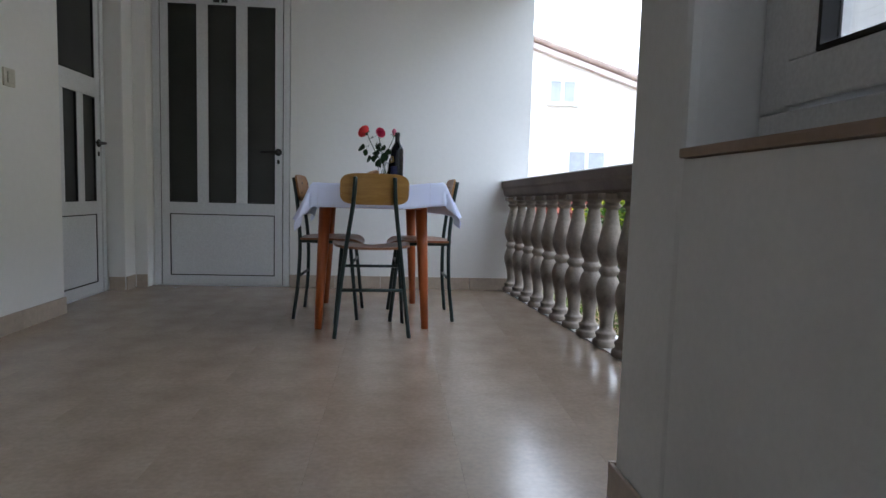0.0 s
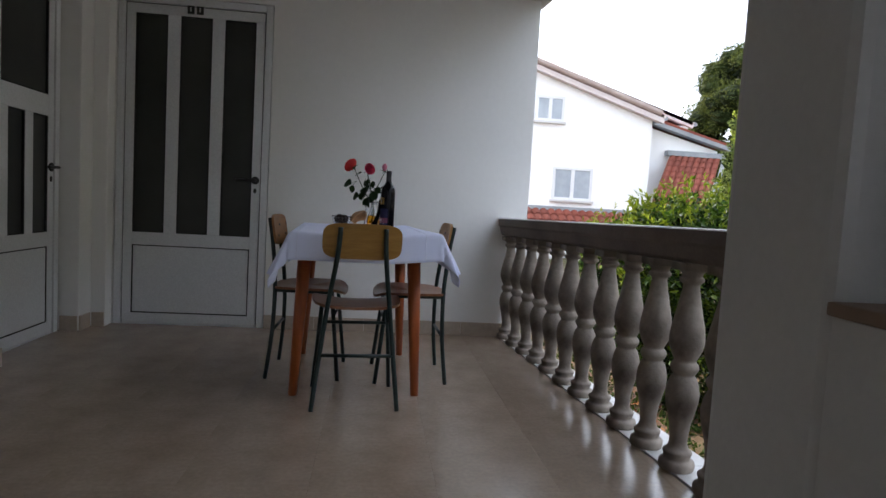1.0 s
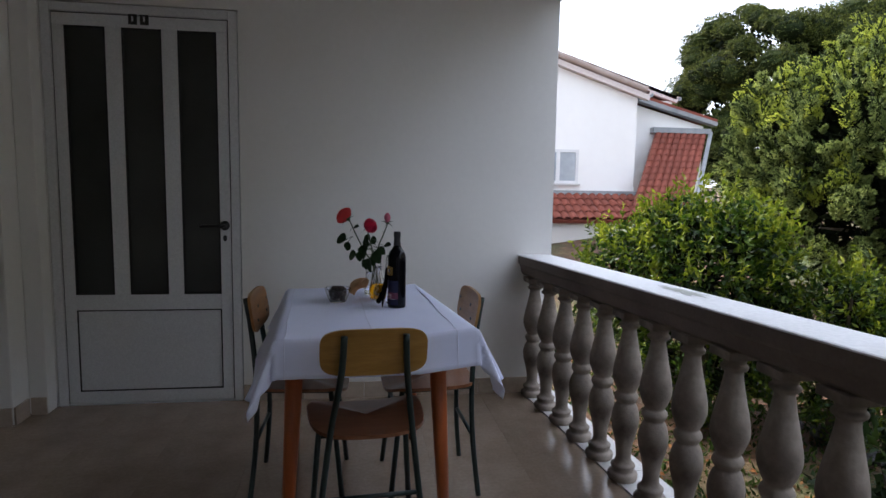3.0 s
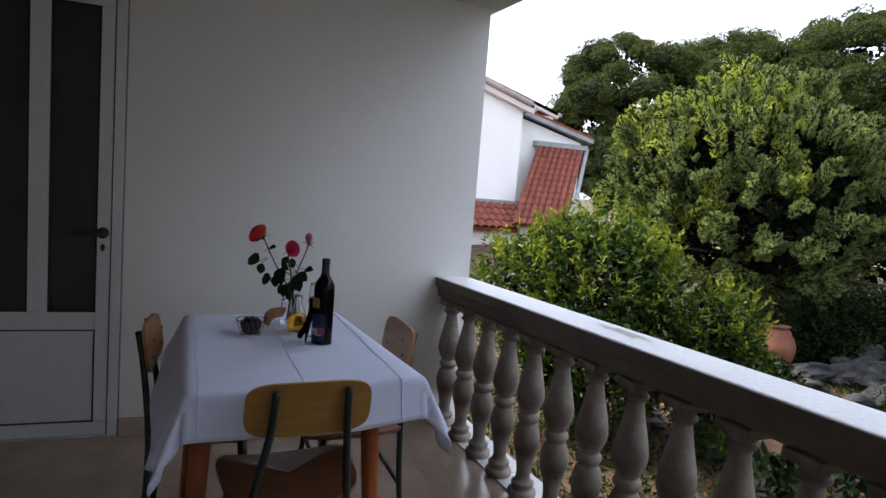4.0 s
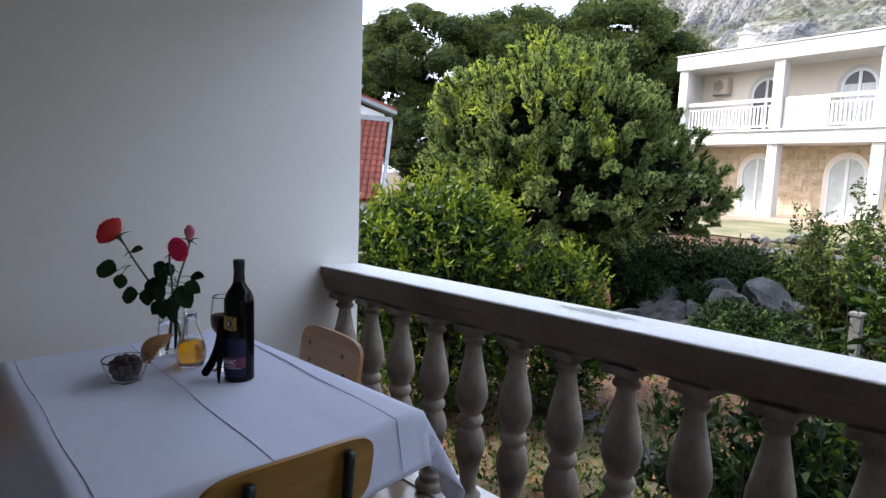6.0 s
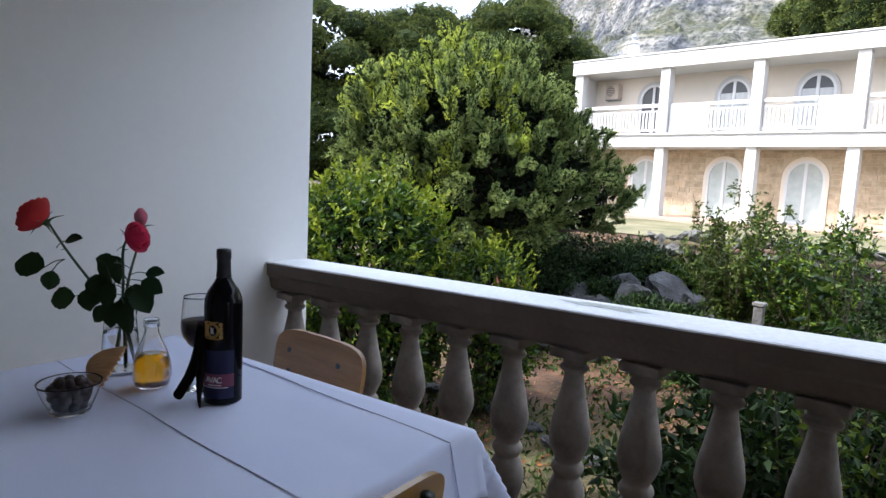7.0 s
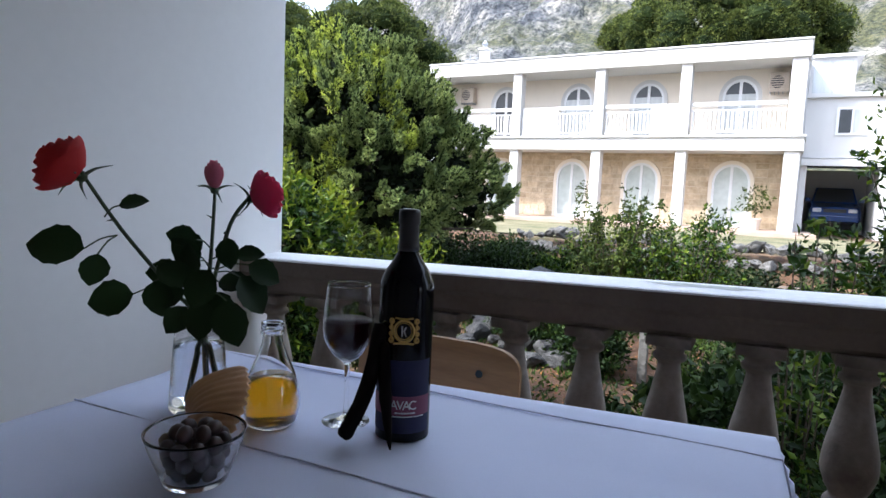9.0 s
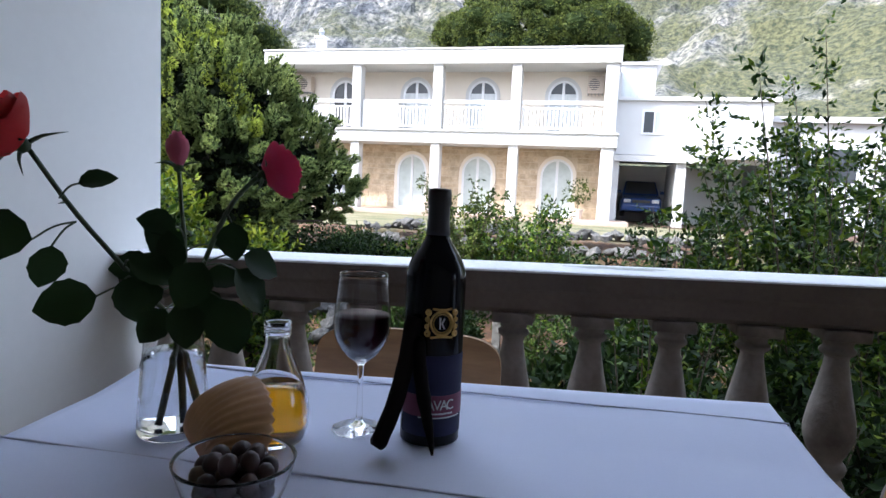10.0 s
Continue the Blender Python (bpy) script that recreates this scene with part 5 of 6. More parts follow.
def juniper():
    x, y = 9.15, 4.65
    z = ground_z(x, y)
    t = empty("juniper_tree", pose(x, y, z), "large juniper tree with drooping grey-green sprays", "tree")
    rough_trunk("trunk", [(0, 0, -0.1), (0.05, -0.1, 0.9), (-0.1, 0.1, 2.0), (0.1, 0.2, 3.2)], (0.20, 0.06), t)
    rng = np.random.default_rng(11)
    for k in range(20):
        a, h = k * 2.4, 0.8 + 0.12 * k
        ln = 2.1 - 0.05 * k
        part("limb", tube(curve_points([(0, 0, h), (ln * 0.45 * math.cos(a), ln * 0.45 * math.sin(a), h + 0.2), (ln * math.cos(a), ln * math.sin(a), h + 0.3)], 4), [0.055 - 0.0055 * q for q in range(9)], 6), BARK, t)
    # Lumps by offset across the garden's view, height above the foot, and radii.
    lumps = []
    for s, w, h, r, rz in ((-0.3, 0.0, 2.6, 1.75, 1.35), (-1.35, 0.1, 2.65, 1.20, 1.15), (-0.65, 0.2, 3.60, 0.80, 0.72), (0.10, 0.1, 3.45, 0.70, 0.68), (-1.7, 0.1, 3.30, 0.55, 0.50), (0.75, 0.0, 2.95, 0.60, 0.55), (0.95, -0.2, 2.20, 1.05, 0.90), (1.60, -0.2, 1.80, 0.80, 0.60), (-0.6, -0.3, 1.7, 1.45, 0.75), (0.1, -0.9, 2.0, 1.1, 0.95)):
        lumps.append((0.656 * s + 0.755 * w, -0.755 * s + 0.656 * w, h, r, r, rz))
    # Foxtail plumes, rising outwards with hanging tips.
    c, o = shell_points(rng, 860, lumps, 0.84)
    plumes(rng, c, o, 240, "crown", JUNIPER, t)
    # Sprays turned to the sun get the lighter colour in place of sunlight.
    c, o = shell_points(rng, 620, lumps, 0.97)
    keep = (o[:, 2] > 0.3) & (o @ np.array([-0.75, 0.5, 0.45]) > 0.2)
    plumes(rng, c[keep], o[keep], 150, "sunlit_crown", JUNIPER_LIGHT, t, "yellow-green sprays coloured as lit by the sun")
    # Near-black leaves inside stand in for the shade between the plumes.
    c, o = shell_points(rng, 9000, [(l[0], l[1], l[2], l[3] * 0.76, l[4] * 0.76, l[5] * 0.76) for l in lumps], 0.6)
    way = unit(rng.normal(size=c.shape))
    leaf_mesh("inner_crown_shade", c, way, sides_for(rng, way), rng.uniform(0.10, 0.22, len(c)), rng.uniform(0.06, 0.12, len(c)), CROWN_SHADE, t)


juniper()


def umbrella_pine(m, lumps, puffs, seed, label, needle=0.11, size=1.0):
    t = empty("pine_tree", m, label, "tree")
    zt = min(l[2] for l in lumps)
    rough_trunk("trunk", [(0, 0, -1.0), (0.2, 0.1, zt * 0.5), (0, 0, zt + 0.5)], (0.45, 0.2), t)
    rng = np.random.default_rng(seed)
    c, o = shell_points(rng, puffs, lumps, 0.90)
    n, per = len(c), 1150
    rad = rng.uniform(0.45, 1.0, (n, 1)) * size
    d = unit(rng.normal(size=(n * per, 3)) + np.array([0, 0, 0.45]))
    r = np.repeat(rad, per, 0)
    lump = 1 + 0.22 * np.sin(d * 7 + np.repeat(rng.uniform(0, 6, (n, 3)), per, 0)).sum(1, keepdims=True) / 1.7
    base = np.repeat(c, per, 0) + d * r * lump * rng.uniform(0.9, 1.0, (n * per, 1)) * np.array([1.05, 1.05, 0.72])
    way = unit(d + rng.normal(size=d.shape) * 0.7 + np.array([0, 0, 0.3]))
    leaf_mesh("crown", base, way, sides_for(rng, way), needle * rng.uniform(0.6, 1.2, n * per), needle * 0.38, PINE, t)
    # Dark clump cores and inner leaves carry the crown's inner shade.
    up = unit(np.array([[0, 0, 1.0]]) + rng.normal(size=(n, 3)) * 0.25)
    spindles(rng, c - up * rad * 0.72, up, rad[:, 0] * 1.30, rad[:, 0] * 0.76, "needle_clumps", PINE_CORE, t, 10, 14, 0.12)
    k = puffs * 22
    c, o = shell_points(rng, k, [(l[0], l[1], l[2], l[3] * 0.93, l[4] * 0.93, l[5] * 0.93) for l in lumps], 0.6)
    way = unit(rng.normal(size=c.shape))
    leaf_mesh("inner_crown_shade", c, way, sides_for(rng, way), rng.uniform(0.2, 0.4, k), rng.uniform(0.12, 0.25, k), CROWN_SHADE, t)
    return t


umbrella_pine(pose(20.5, 20.5, -0.5), [(-2.7, 0.2, 6.9, 3.0, 3.0, 2.1), (-3.6, 1.0, 5.5, 2.0, 2.0, 1.7), (0.3, -2.6, 7.1, 2.4, 2.4, 1.9), (3.1, -6.0, 7.5, 2.4, 2.4, 2.1), (1.7, -4.4, 6.6, 2.1, 2.1, 1.9), (4.4, -7.6, 6.0, 1.9, 1.9, 1.8), (-2.0, 0.0, 3.6, 3.0, 3.0, 2.2), (0.8, -3.2, 3.6, 2.6, 2.6, 2.2), (3.2, -6.2, 3.6, 2.3, 2.3, 2.2)], 430, 21, "broad dark green stone pine behind the garden", 0.10, 0.85)
umbrella_pine(pose(40, 2.0, 0), [(0, 0, 10.6, 5.0, 5.6, 3.0), (0, 2.6, 9.9, 3.3, 3.6, 2.4), (0, -3.2, 10.2, 3.0, 3.2, 2.4)], 200, 22, "stone pine rising behind the white house", 0.16, 1.05)


def leafy_bush(name, m, lumps, leaves, leaf_len, mat, seed, label, category, stems=9, trunk_r=0.05, through_inner=0.35, tips=0):
    t = empty(name, m, label, category)
    rng = np.random.default_rng(seed)
    L = np.array(lumps, float)
    for k in range(stems):
        q = L[k % len(L)]
        end = q[:3] + unit(rng.normal(size=3)) * q[3:] * 0.8
        mid = Vector((end[0] * 0.4, end[1] * 0.4, max(0.15, end[2] * 0.5)))
        part("branch", tube(curve_points([(0.04 * math.cos(k), 0.04 * math.sin(k), -0.08), mid, end], 4), [trunk_r * (1 - 0.095 * i) for i in range(9)], 6), BARK, t)
    n = leaves // 6
    c, o = shell_points(rng, n, lumps, through_inner)
    b = tufts(rng, c, o, 6, leaf_len * 0.55, -0.05, leaf_len, leaf_len * 0.50, leaf_len * 1.1, 1.1)
    leaf_mesh("crown", *b, mat, t, bend=0.22)
    if tips:
        # Young shoots standing out of the crown, sunlight put into their colour.
        c, o = shell_points(rng, tips * 3, lumps, 0.96)
        keep = np.argsort(-(c[:, 2] + rng.uniform(0, 0.5, len(c))))[:tips]
        c, o = c[keep], o[keep]
        up = unit(o + np.array([0, 0, 0.9]) + rng.normal(size=o.shape) * 0.3)
        per = 11
        s = np.tile(np.linspace(0, 1, per), tips)[:, None]
        ax = np.repeat(up, per, 0)
        base = np.repeat(c, per, 0) + ax * s * np.repeat(rng.uniform(0.08, 0.30, (tips, 1)), per, 0)
        way = unit(ax * 0.8 + rng.normal(size=ax.shape) * 0.65)
        leaf_mesh("sunlit_young_growth", base, way, sides_for(rng, way), leaf_len * rng.uniform(0.7, 1.2, len(base)), leaf_len * 0.42, CITRUS_TIP, t, "yellow-green young leaves with sunlight in their colour", bend=0.25)
    # Near-black inner leaves take the place of shade within the bush.
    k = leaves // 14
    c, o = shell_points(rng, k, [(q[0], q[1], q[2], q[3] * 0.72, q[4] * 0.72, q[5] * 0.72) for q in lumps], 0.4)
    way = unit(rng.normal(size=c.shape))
    leaf_mesh("inner_crown_shade", c, way, sides_for(rng, way), leaf_len * rng.uniform(1.2, 2.4, k), leaf_len * rng.uniform(0.8, 1.4, k), CROWN_SHADE, t)
    return t


# Citrus hedge by the end of the balcony.
leafy_bush("citrus_bush", pose(4.55, 2.65, ground_z(4.5, 2.6)), [(0, 0, 1.70, 0.85, 0.85, 0.78), (-0.2, 0.3, 2.0, 0.45, 0.45, 0.40), (0.30, -0.05, 1.95, 0.36, 0.40, 0.42), (-0.45, 0.55, 1.45, 0.75, 0.8, 0.70), (0.28, -0.35, 1.20, 0.55, 0.50, 0.72), (0, 0, 0.8, 0.8, 0.8, 0.7)], 19000, 0.078, CITRUS, 31, "dense bright green citrus bush in the garden", "bush", 14, 0.05, 0.55, 210)
leafy_bush("citrus_bush", pose(5.45, 1.75, ground_z(5.4, 1.7)), [(0, 0, 1.30, 0.42, 0.42, 0.44), (0.15, -0.1, 0.95, 0.36, 0.36, 0.4), (0.05, -0.1, 0.6, 0.45, 0.45, 0.5)], 6000, 0.068, CITRUS, 32, "smaller round citrus bush beside the larger one", "bush", 9, 0.05, 0.5, 80)
# Low shrub before the stone wall.
leafy_bush("garden_shrub", pose(11.6, 1.6, ground_z(11.6, 1.6)), [(0, 0, 0.45, 0.5, 0.7, 0.45), (0.1, 0.7, 0.35, 0.4, 0.5, 0.35)], 3600, 0.09, CITRUS, 34, "low dark green shrub before the stone wall", "bush", 7, 0.02)


# Dark shrubs, many added to stand in for shade under the juniper.
for x, y, r in ((8.2, 1.1, 0.5), (9.9, 3.6, 0.6), (8.0, 4.2, 0.45), (11.6, 2.6, 0.6), (12.3, 0.4, 0.45), (7.6, 0.2, 0.4), (10.9, 3.0, 0.6), (10.6, 0.3, 0.55), (7.2, 2.6, 0.4), (11.9, -1.2, 0.5), (9.2, 3.45, 0.55), (8.6, 3.75, 0.5), (10.3, 4.1, 0.6), (9.75, 2.45, 0.3), (8.9, 0.9, 0.3), (11.2, 5.2, 0.8), (12.1, 4.3, 0.75), (12.7, 5.6, 0.85), (11.7, 6.7, 0.8), (13.0, 7.4, 0.9), (10.4, 6.3, 0.7), (12.9, 3.5, 0.6)):
    leafy_bush("garden_shrub", pose(x, y, ground_z(x, y)), [(0, 0, r * 0.7, r, r, r * 0.75), (0.3, 0.4, r * 0.5, r * 0.8, r * 0.8, r * 0.6)], 3400, 0.075, SHADE_LEAF, int(x * 10), "low shrub among the stones, dark for the shade under the trees", "bush", 6, 0.02)


def sapling(x, y, height, width, leaves, seed, label, leaf_len=0.075, shoots=18, low=0.25, mat=None, name="citrus_sapling", category="tree", group="young citrus trees"):
    """Young citrus tree: thin upright shoots with separate glossy leaves."""
    z = ground_z(x, y)
    t = empty(name, pose(x, y, z), label, category, group)
    rng = np.random.default_rng(seed)
    bases, ways = [], []
    for k in range(shoots):
        a, tip = rng.uniform(0, 6.28), height * (rng.uniform(0.5, 0.9) if k > 3 else rng.uniform(0.9, 1.0))
        rr = width * rng.uniform(0.2, 1.0)
        p = curve_points([(0, 0, 0), (0.45 * rr * math.cos(a), 0.45 * rr * math.sin(a), tip * 0.45), (rr * math.cos(a), rr * math.sin(a), tip)], 8)
        part("shoot", tube(p, [0.013 * (1 - 0.85 * i / (len(p) - 1)) for i in range(len(p))], 5), BARK, t)
        twigs = max(4, leaves // shoots // 7)
        for i in range(twigs):
            s = rng.uniform(low, 1.0) * (len(p) - 1.01)
            q = np.array(p[int(s)].lerp(p[min(len(p) - 1, int(s) + 1)], s % 1))
            out = unit(rng.normal(size=3) + np.array([0, 0, 0.35]))
            ln = rng.uniform(0.05, 0.22)
            for e in range(7):
                bases.append(q + out * ln * (e + 1) / 7)
                ways.append(unit(out * 0.6 + rng.normal(size=3) * 0.7))
    base, way = np.array(bases), np.array(ways)
    k = len(base)
    leaf_mesh("leaves", base, way, sides_for(rng, way), leaf_len * rng.uniform(0.6, 1.25, k), leaf_len * 0.46 * rng.uniform(0.8, 1.2, k), mat or CITRUS, t, bend=0.25)
    return t


sapling(3.50, -1.72, 2.42, 0.35, 1900, 41, "young citrus tree with glossy leaves beside the balcony", 0.060)
sapling(4.60, -2.95, 3.4, 0.95, 21000, 42, "taller young citrus tree beside the balcony", 0.060, 52, 0.2)
sapling(3.9, -3.1, 2.6, 0.7, 5200, 43, "leafy young citrus tree close to the balcony", 0.058, 24)
sapling(5.6, -3.5, 3.7, 1.35, 22000, 44, "leafy citrus tree at the garden's edge", 0.060, 54, 0.2)
sapling(6.8, -2.4, 2.25, 1.1, 11000, 46, "low spreading citrus tree in the garden", 0.064, 34, 0.1, SHADE_LEAF)
sapling(3.55, -1.15, 1.40, 0.55, 3000, 45, "low young citrus tree under the balcony", 0.085, 22, 0.1, SHADE_LEAF)
sapling(3.3, -2.3, 1.45, 0.55, 2600, 47, "low bushy citrus tree under the balcony", 0.085, 22, 0.1, SHADE_LEAF)


for x, y, r, k in ((3.75, -1.45, 0.62, 1), (3.9, -2.6, 0.7, 2), (4.6, -1.7, 0.6, 3)):
    leafy_bush("citrus_bush", pose(x, y, ground_z(x, y)), [(0, 0, 0.85, r, r, 0.62), (0.15, 0.3, 0.5, r * 0.8, r * 0.8, 0.45)], 4500, 0.085, SHADE_LEAF, 80 + k, "low glossy citrus bush under the balcony", "bush", 9, 0.02, 0.4)


for x, y, h, w, k, lab in ((9.2, 0.35, 2.10, 0.80, 71, "loose yellow-green shrub with thin stems in the garden"), (9.0, -0.60, 1.95, 0.85, 72, "thin-stemmed bright green shrub in the garden")):
    sapling(x, y, h, w, 12500, k, lab, 0.068, 52, 0.08, SHRUB_LEAF if k == 71 else CITRUS, "garden_shrub", "bush", "")
for k, (x, y, h, w) in enumerate(((8.0, -1.6, 0.9, 0.7), (8.6, -2.6, 1.0, 0.8), (9.8, -1.9, 0.9, 0.8), (10.6, -0.7, 0.8, 0.8), (10.8, -2.8, 0.9, 0.9), (7.4, -0.9, 0.8, 0.6), (9.6, -3.6, 1.0, 0.9), (11.6, 0.6, 0.7, 0.7), (12.4, -3.6, 0.8, 0.8), (12.2, -2.2, 0.7, 0.7), (8.0, 0.6, 0.7, 0.6), (11.2, -4.6, 0.9, 0.9))):
    sapling(x, y, h, w, 2600, 90 + k, "loose green weeds standing in the garden", 0.06, 22, 0.05, COVER if k % 3 else SHADE_LEAF, "garden_weeds", "plant", "garden weeds")


def ground_cover():
    rng = np.random.default_rng(51)
    n = 42000
    p = np.stack([rng.uniform(2.3, 13.0, n), rng.uniform(-6.5, 8.0, n)], 1)
    v = np.array([noise.noise((a * 0.55, b * 0.55, 3.0)) for a, b in p])
    p = p[v > -0.32]
    base = np.array([(a, b, ground_z(a, b)) for a, b in p])
    k = len(base)
    way = unit(np.concatenate([rng.normal(size=(k, 2)) * 0.75, rng.uniform(0.4, 1.3, (k, 1))], 1))
    tagged(leaf_mesh("ground_plants", base, way, sides_for(rng, way), rng.uniform(0.03, 0.12, k), rng.uniform(0.015, 0.045, k), COVER, bend=0.3), "low green weeds spread over the garden soil", "plants", kind="stuff")
    n = 5500
    base = np.stack([rng.uniform(2.3, 9.0, n), rng.uniform(-5, 5.0, n), np.zeros(n)], 1)
    base[:, 2] = [ground_z(a, b) + 0.012 for a, b, _ in base]
    way = unit(np.concatenate([rng.normal(size=(n, 2)), rng.uniform(0.0, 0.3, (n, 1))], 1))
    tagged(leaf_mesh("fallen_leaves", base, way, unit(np.cross(way, np.array([0, 0, 1.0]) + rng.normal(size=(n, 3)) * 0.3)), rng.uniform(0.03, 0.08, n), rng.uniform(0.02, 0.04, n), DRY_LEAF), "dry brown leaves on the soil", "leaves", kind="stuff")


ground_cover()


# ---- stones ----
def stone_mesh(seed, rough=0.45, mat=None):
    """A broken stone: a ball cut by flat planes, then roughened."""
    rng = random.Random(seed)
    bm = bmesh.new()
    bmesh.ops.create_icosphere(bm, subdivisions=3, radius=1.0)
    cuts = [(Vector((rng.gauss(0, 1), rng.gauss(0, 1), rng.gauss(0, 1))).normalized(), rng.uniform(0.48, 0.85)) for _ in range(13)]
    for v in bm.verts:
        for d, far in cuts:
            over = v.co.dot(d) - far
            if over > 0:
                v.co -= d * over
        v.co += v.co.normalized() * (0.16 * noise.noise(v.co * 2.2 + Vector((seed, 0, 0))) + 0.09 * noise.noise(v.co * 5.0))
    me = bpy.data.meshes.new("stone")
    bm.to_mesh(me)
    bm.free()
    me.materials.append(mat or SHADED_ROCK)
    return me


STONES = [stone_mesh(k) for k in range(7)]
PALE_STONES = [stone_mesh(k + 10, 0.45, PALE_ROCK) for k in range(6)]


def stone(x, y, s, rng, group, label, parent=None, name="stone", lift=0.3, flat=0.75, pale=False):
    ob = new(name, rng.choice(PALE_STONES if pale else STONES))
    ob.matrix_world = pose(x, y, ground_z(x, y) + s * lift, rng.uniform(-25, 25), rng.uniform(-25, 25), rng.uniform(0, 360)) @ Matrix.Diagonal((s * rng.uniform(0.8, 1.3), s * rng.uniform(0.8, 1.2), s * flat * rng.uniform(0.8, 1.2), 1))
    if parent is not None:
        ob.parent = parent
    else:
        tagged(ob, label, "rock", group)
    return ob


rr = random.Random(61)
for x, y, s in ((8.9, 2.6, 0.42), (9.5, 1.9, 0.46), (8.6, 2.0, 0.30), (10.2, 2.4, 0.45), (9.0, 1.3, 0.30), (10.4, 1.3, 0.36), (9.7, 3.0, 0.40), (9.9, 0.7, 0.28), (8.4, 2.9, 0.28), (11.0, 1.9, 0.42), (9.2, 2.2, 0.33), (8.7, 1.65, 0.24), (9.9, 1.5, 0.27)):
    stone(x, y, s, rr, "boulders", "grey limestone boulder in the garden")
heap = empty("stone_heap", pose(0, 0, 0), "loose heap of grey limestone rubble", "stones")
for k in range(90):
    a = rr.random()
    stone(7.4 + 3.2 * rr.random(), 3.1 - 2.6 * a + rr.gauss(0, 0.25), rr.uniform(0.10, 0.24), rr, "", "", heap, "rubble_stone", 0.35, 0.75, False)
dry = empty("dry_stone_wall", pose(0, 0, 0), "low dry stone wall of pale limestone before the lawn", "wall")
for row in range(2):
    for k in range(31):
        y = -3.6 + 0.235 * k + rr.uniform(-0.05, 0.05)
        o = stone(13.55 + 0.1 * rr.random() + 0.12 * row, y, rr.uniform(0.13, 0.21), rr, "", "", dry, "wall_stone", 0.4 + 1.35 * row, 0.75, True)
kerb = empty("garden_kerb", pose(0, 0, 0), "line of flat stones edging the garden bed", "kerb")
for k in range(24):
    y = -2.6 + 0.28 * k
    stone(5.0 + 0.12 * math.sin(k) + 0.10 * k * 0.3, y, rr.uniform(0.10, 0.17), rr, "", "", kerb, "kerb_stone", 0.3, 0.55)

log_ = part("fallen_log", tube(curve_points([(12.3, 3.4, ground_z(12.3, 3.4) + 0.42), (12.2, 1.0, ground_z(12.2, 1) + 0.42), (12.1, -2.2, ground_z(12.1, -2.2) + 0.40)], 6), 0.09, 10), OLD_WOOD, smooth=True)
tagged(log_, "weathered log lying before the stone wall", "log")
pot = part("terracotta_jar", lathe(smooth_profile([(0.16, 0.0), (0.26, 0.2), (0.30, 0.42), (0.22, 0.62), (0.18, 0.68), (0.21, 0.72)], 4), 24), TERRACOTTA, smooth=True)
pot.matrix_world = pose(8.25, 3.45, ground_z(8.25, 3.45) - 0.02)
tagged(pot, "old reddish terracotta jar among the stones", "jar")
lan = empty("garden_post", pose(7.6, -0.40, ground_z(7.6, -0.40)), "short pale stone garden post with a cap", "post")
part("post_shaft", boxed(-0.05, -0.05, -0.05, 0.05, 0.05, 1.06, bevel=0.012), PALE_ROCK, lan)
part("post_cap", boxed(-0.065, -0.065, 1.061, 0.065, 0.065, 1.10, bevel=0.012), PALE_ROCK, lan)


# ---- far house with loggias ----
H2 = pose(22.64, 10.96, 0.185, 0, 0, -92.5) @ Matrix.Diagonal((0.959, 1, 1.028, 1))
house = empty("loggia_house", H2, "long white two-storey house with loggias and stone ground floor", "house")
HL, DEPTH = 13.95, 1.45
COLS = (0.25, 4.0, 7.3, 10.3, 13.68)
ARCHES = (2.85, 6.0, 8.75, 11.9)


def arch_outline(w, h, n=14):
    r = w / 2
    return [(-r, 0.0), (-r, h - r)] + [(-r * math.cos(math.pi * k / n), h - r + r * math.sin(math.pi * k / n)) for k in range(1, n)] + [(r, h - r), (r, 0.0)]


def arch_band(bm, w0, h0, w1, h1, x, z, y0, y1):
    a, b = arch_outline(w0, h0), arch_outline(w1, h1)
    q = [[bm.verts.new((x + p[0], y, z + p[1])) for p in o] for o in (a, b) for y in (y0, y1)]
    af, ab, bf, bb = q
    for i in range(len(a) - 1):
        bm.faces.new((af[i], af[i + 1], bf[i + 1], bf[i]))
        bm.faces.new((ab[i], ab[i + 1], bb[i + 1], bb[i]))
        bm.faces.new((af[i], af[i + 1], ab[i + 1], ab[i]))
        bm.faces.new((bf[i], bf[i + 1], bb[i + 1], bb[i]))


def arch_fill(bm, w, h, x, z, y):
    bm.faces.new([bm.verts.new((x + p[0], y, z + p[1])) for p in arch_outline(w, h)])


body = bmesh.new()
box(body, 0.02, DEPTH + 0.05, -1.0, HL - 0.02, 8.0, 5.3)
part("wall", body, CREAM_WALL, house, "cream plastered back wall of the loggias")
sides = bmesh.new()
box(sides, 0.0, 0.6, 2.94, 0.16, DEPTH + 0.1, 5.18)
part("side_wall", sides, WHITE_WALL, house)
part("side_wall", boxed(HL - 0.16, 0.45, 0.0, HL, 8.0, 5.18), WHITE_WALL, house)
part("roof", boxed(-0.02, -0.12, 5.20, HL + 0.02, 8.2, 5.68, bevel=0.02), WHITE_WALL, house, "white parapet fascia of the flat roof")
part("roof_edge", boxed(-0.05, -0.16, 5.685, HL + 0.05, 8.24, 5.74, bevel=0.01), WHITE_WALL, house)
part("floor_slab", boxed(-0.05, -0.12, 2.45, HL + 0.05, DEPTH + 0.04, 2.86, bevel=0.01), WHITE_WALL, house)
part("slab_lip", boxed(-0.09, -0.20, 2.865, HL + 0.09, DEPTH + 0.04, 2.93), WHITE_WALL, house)
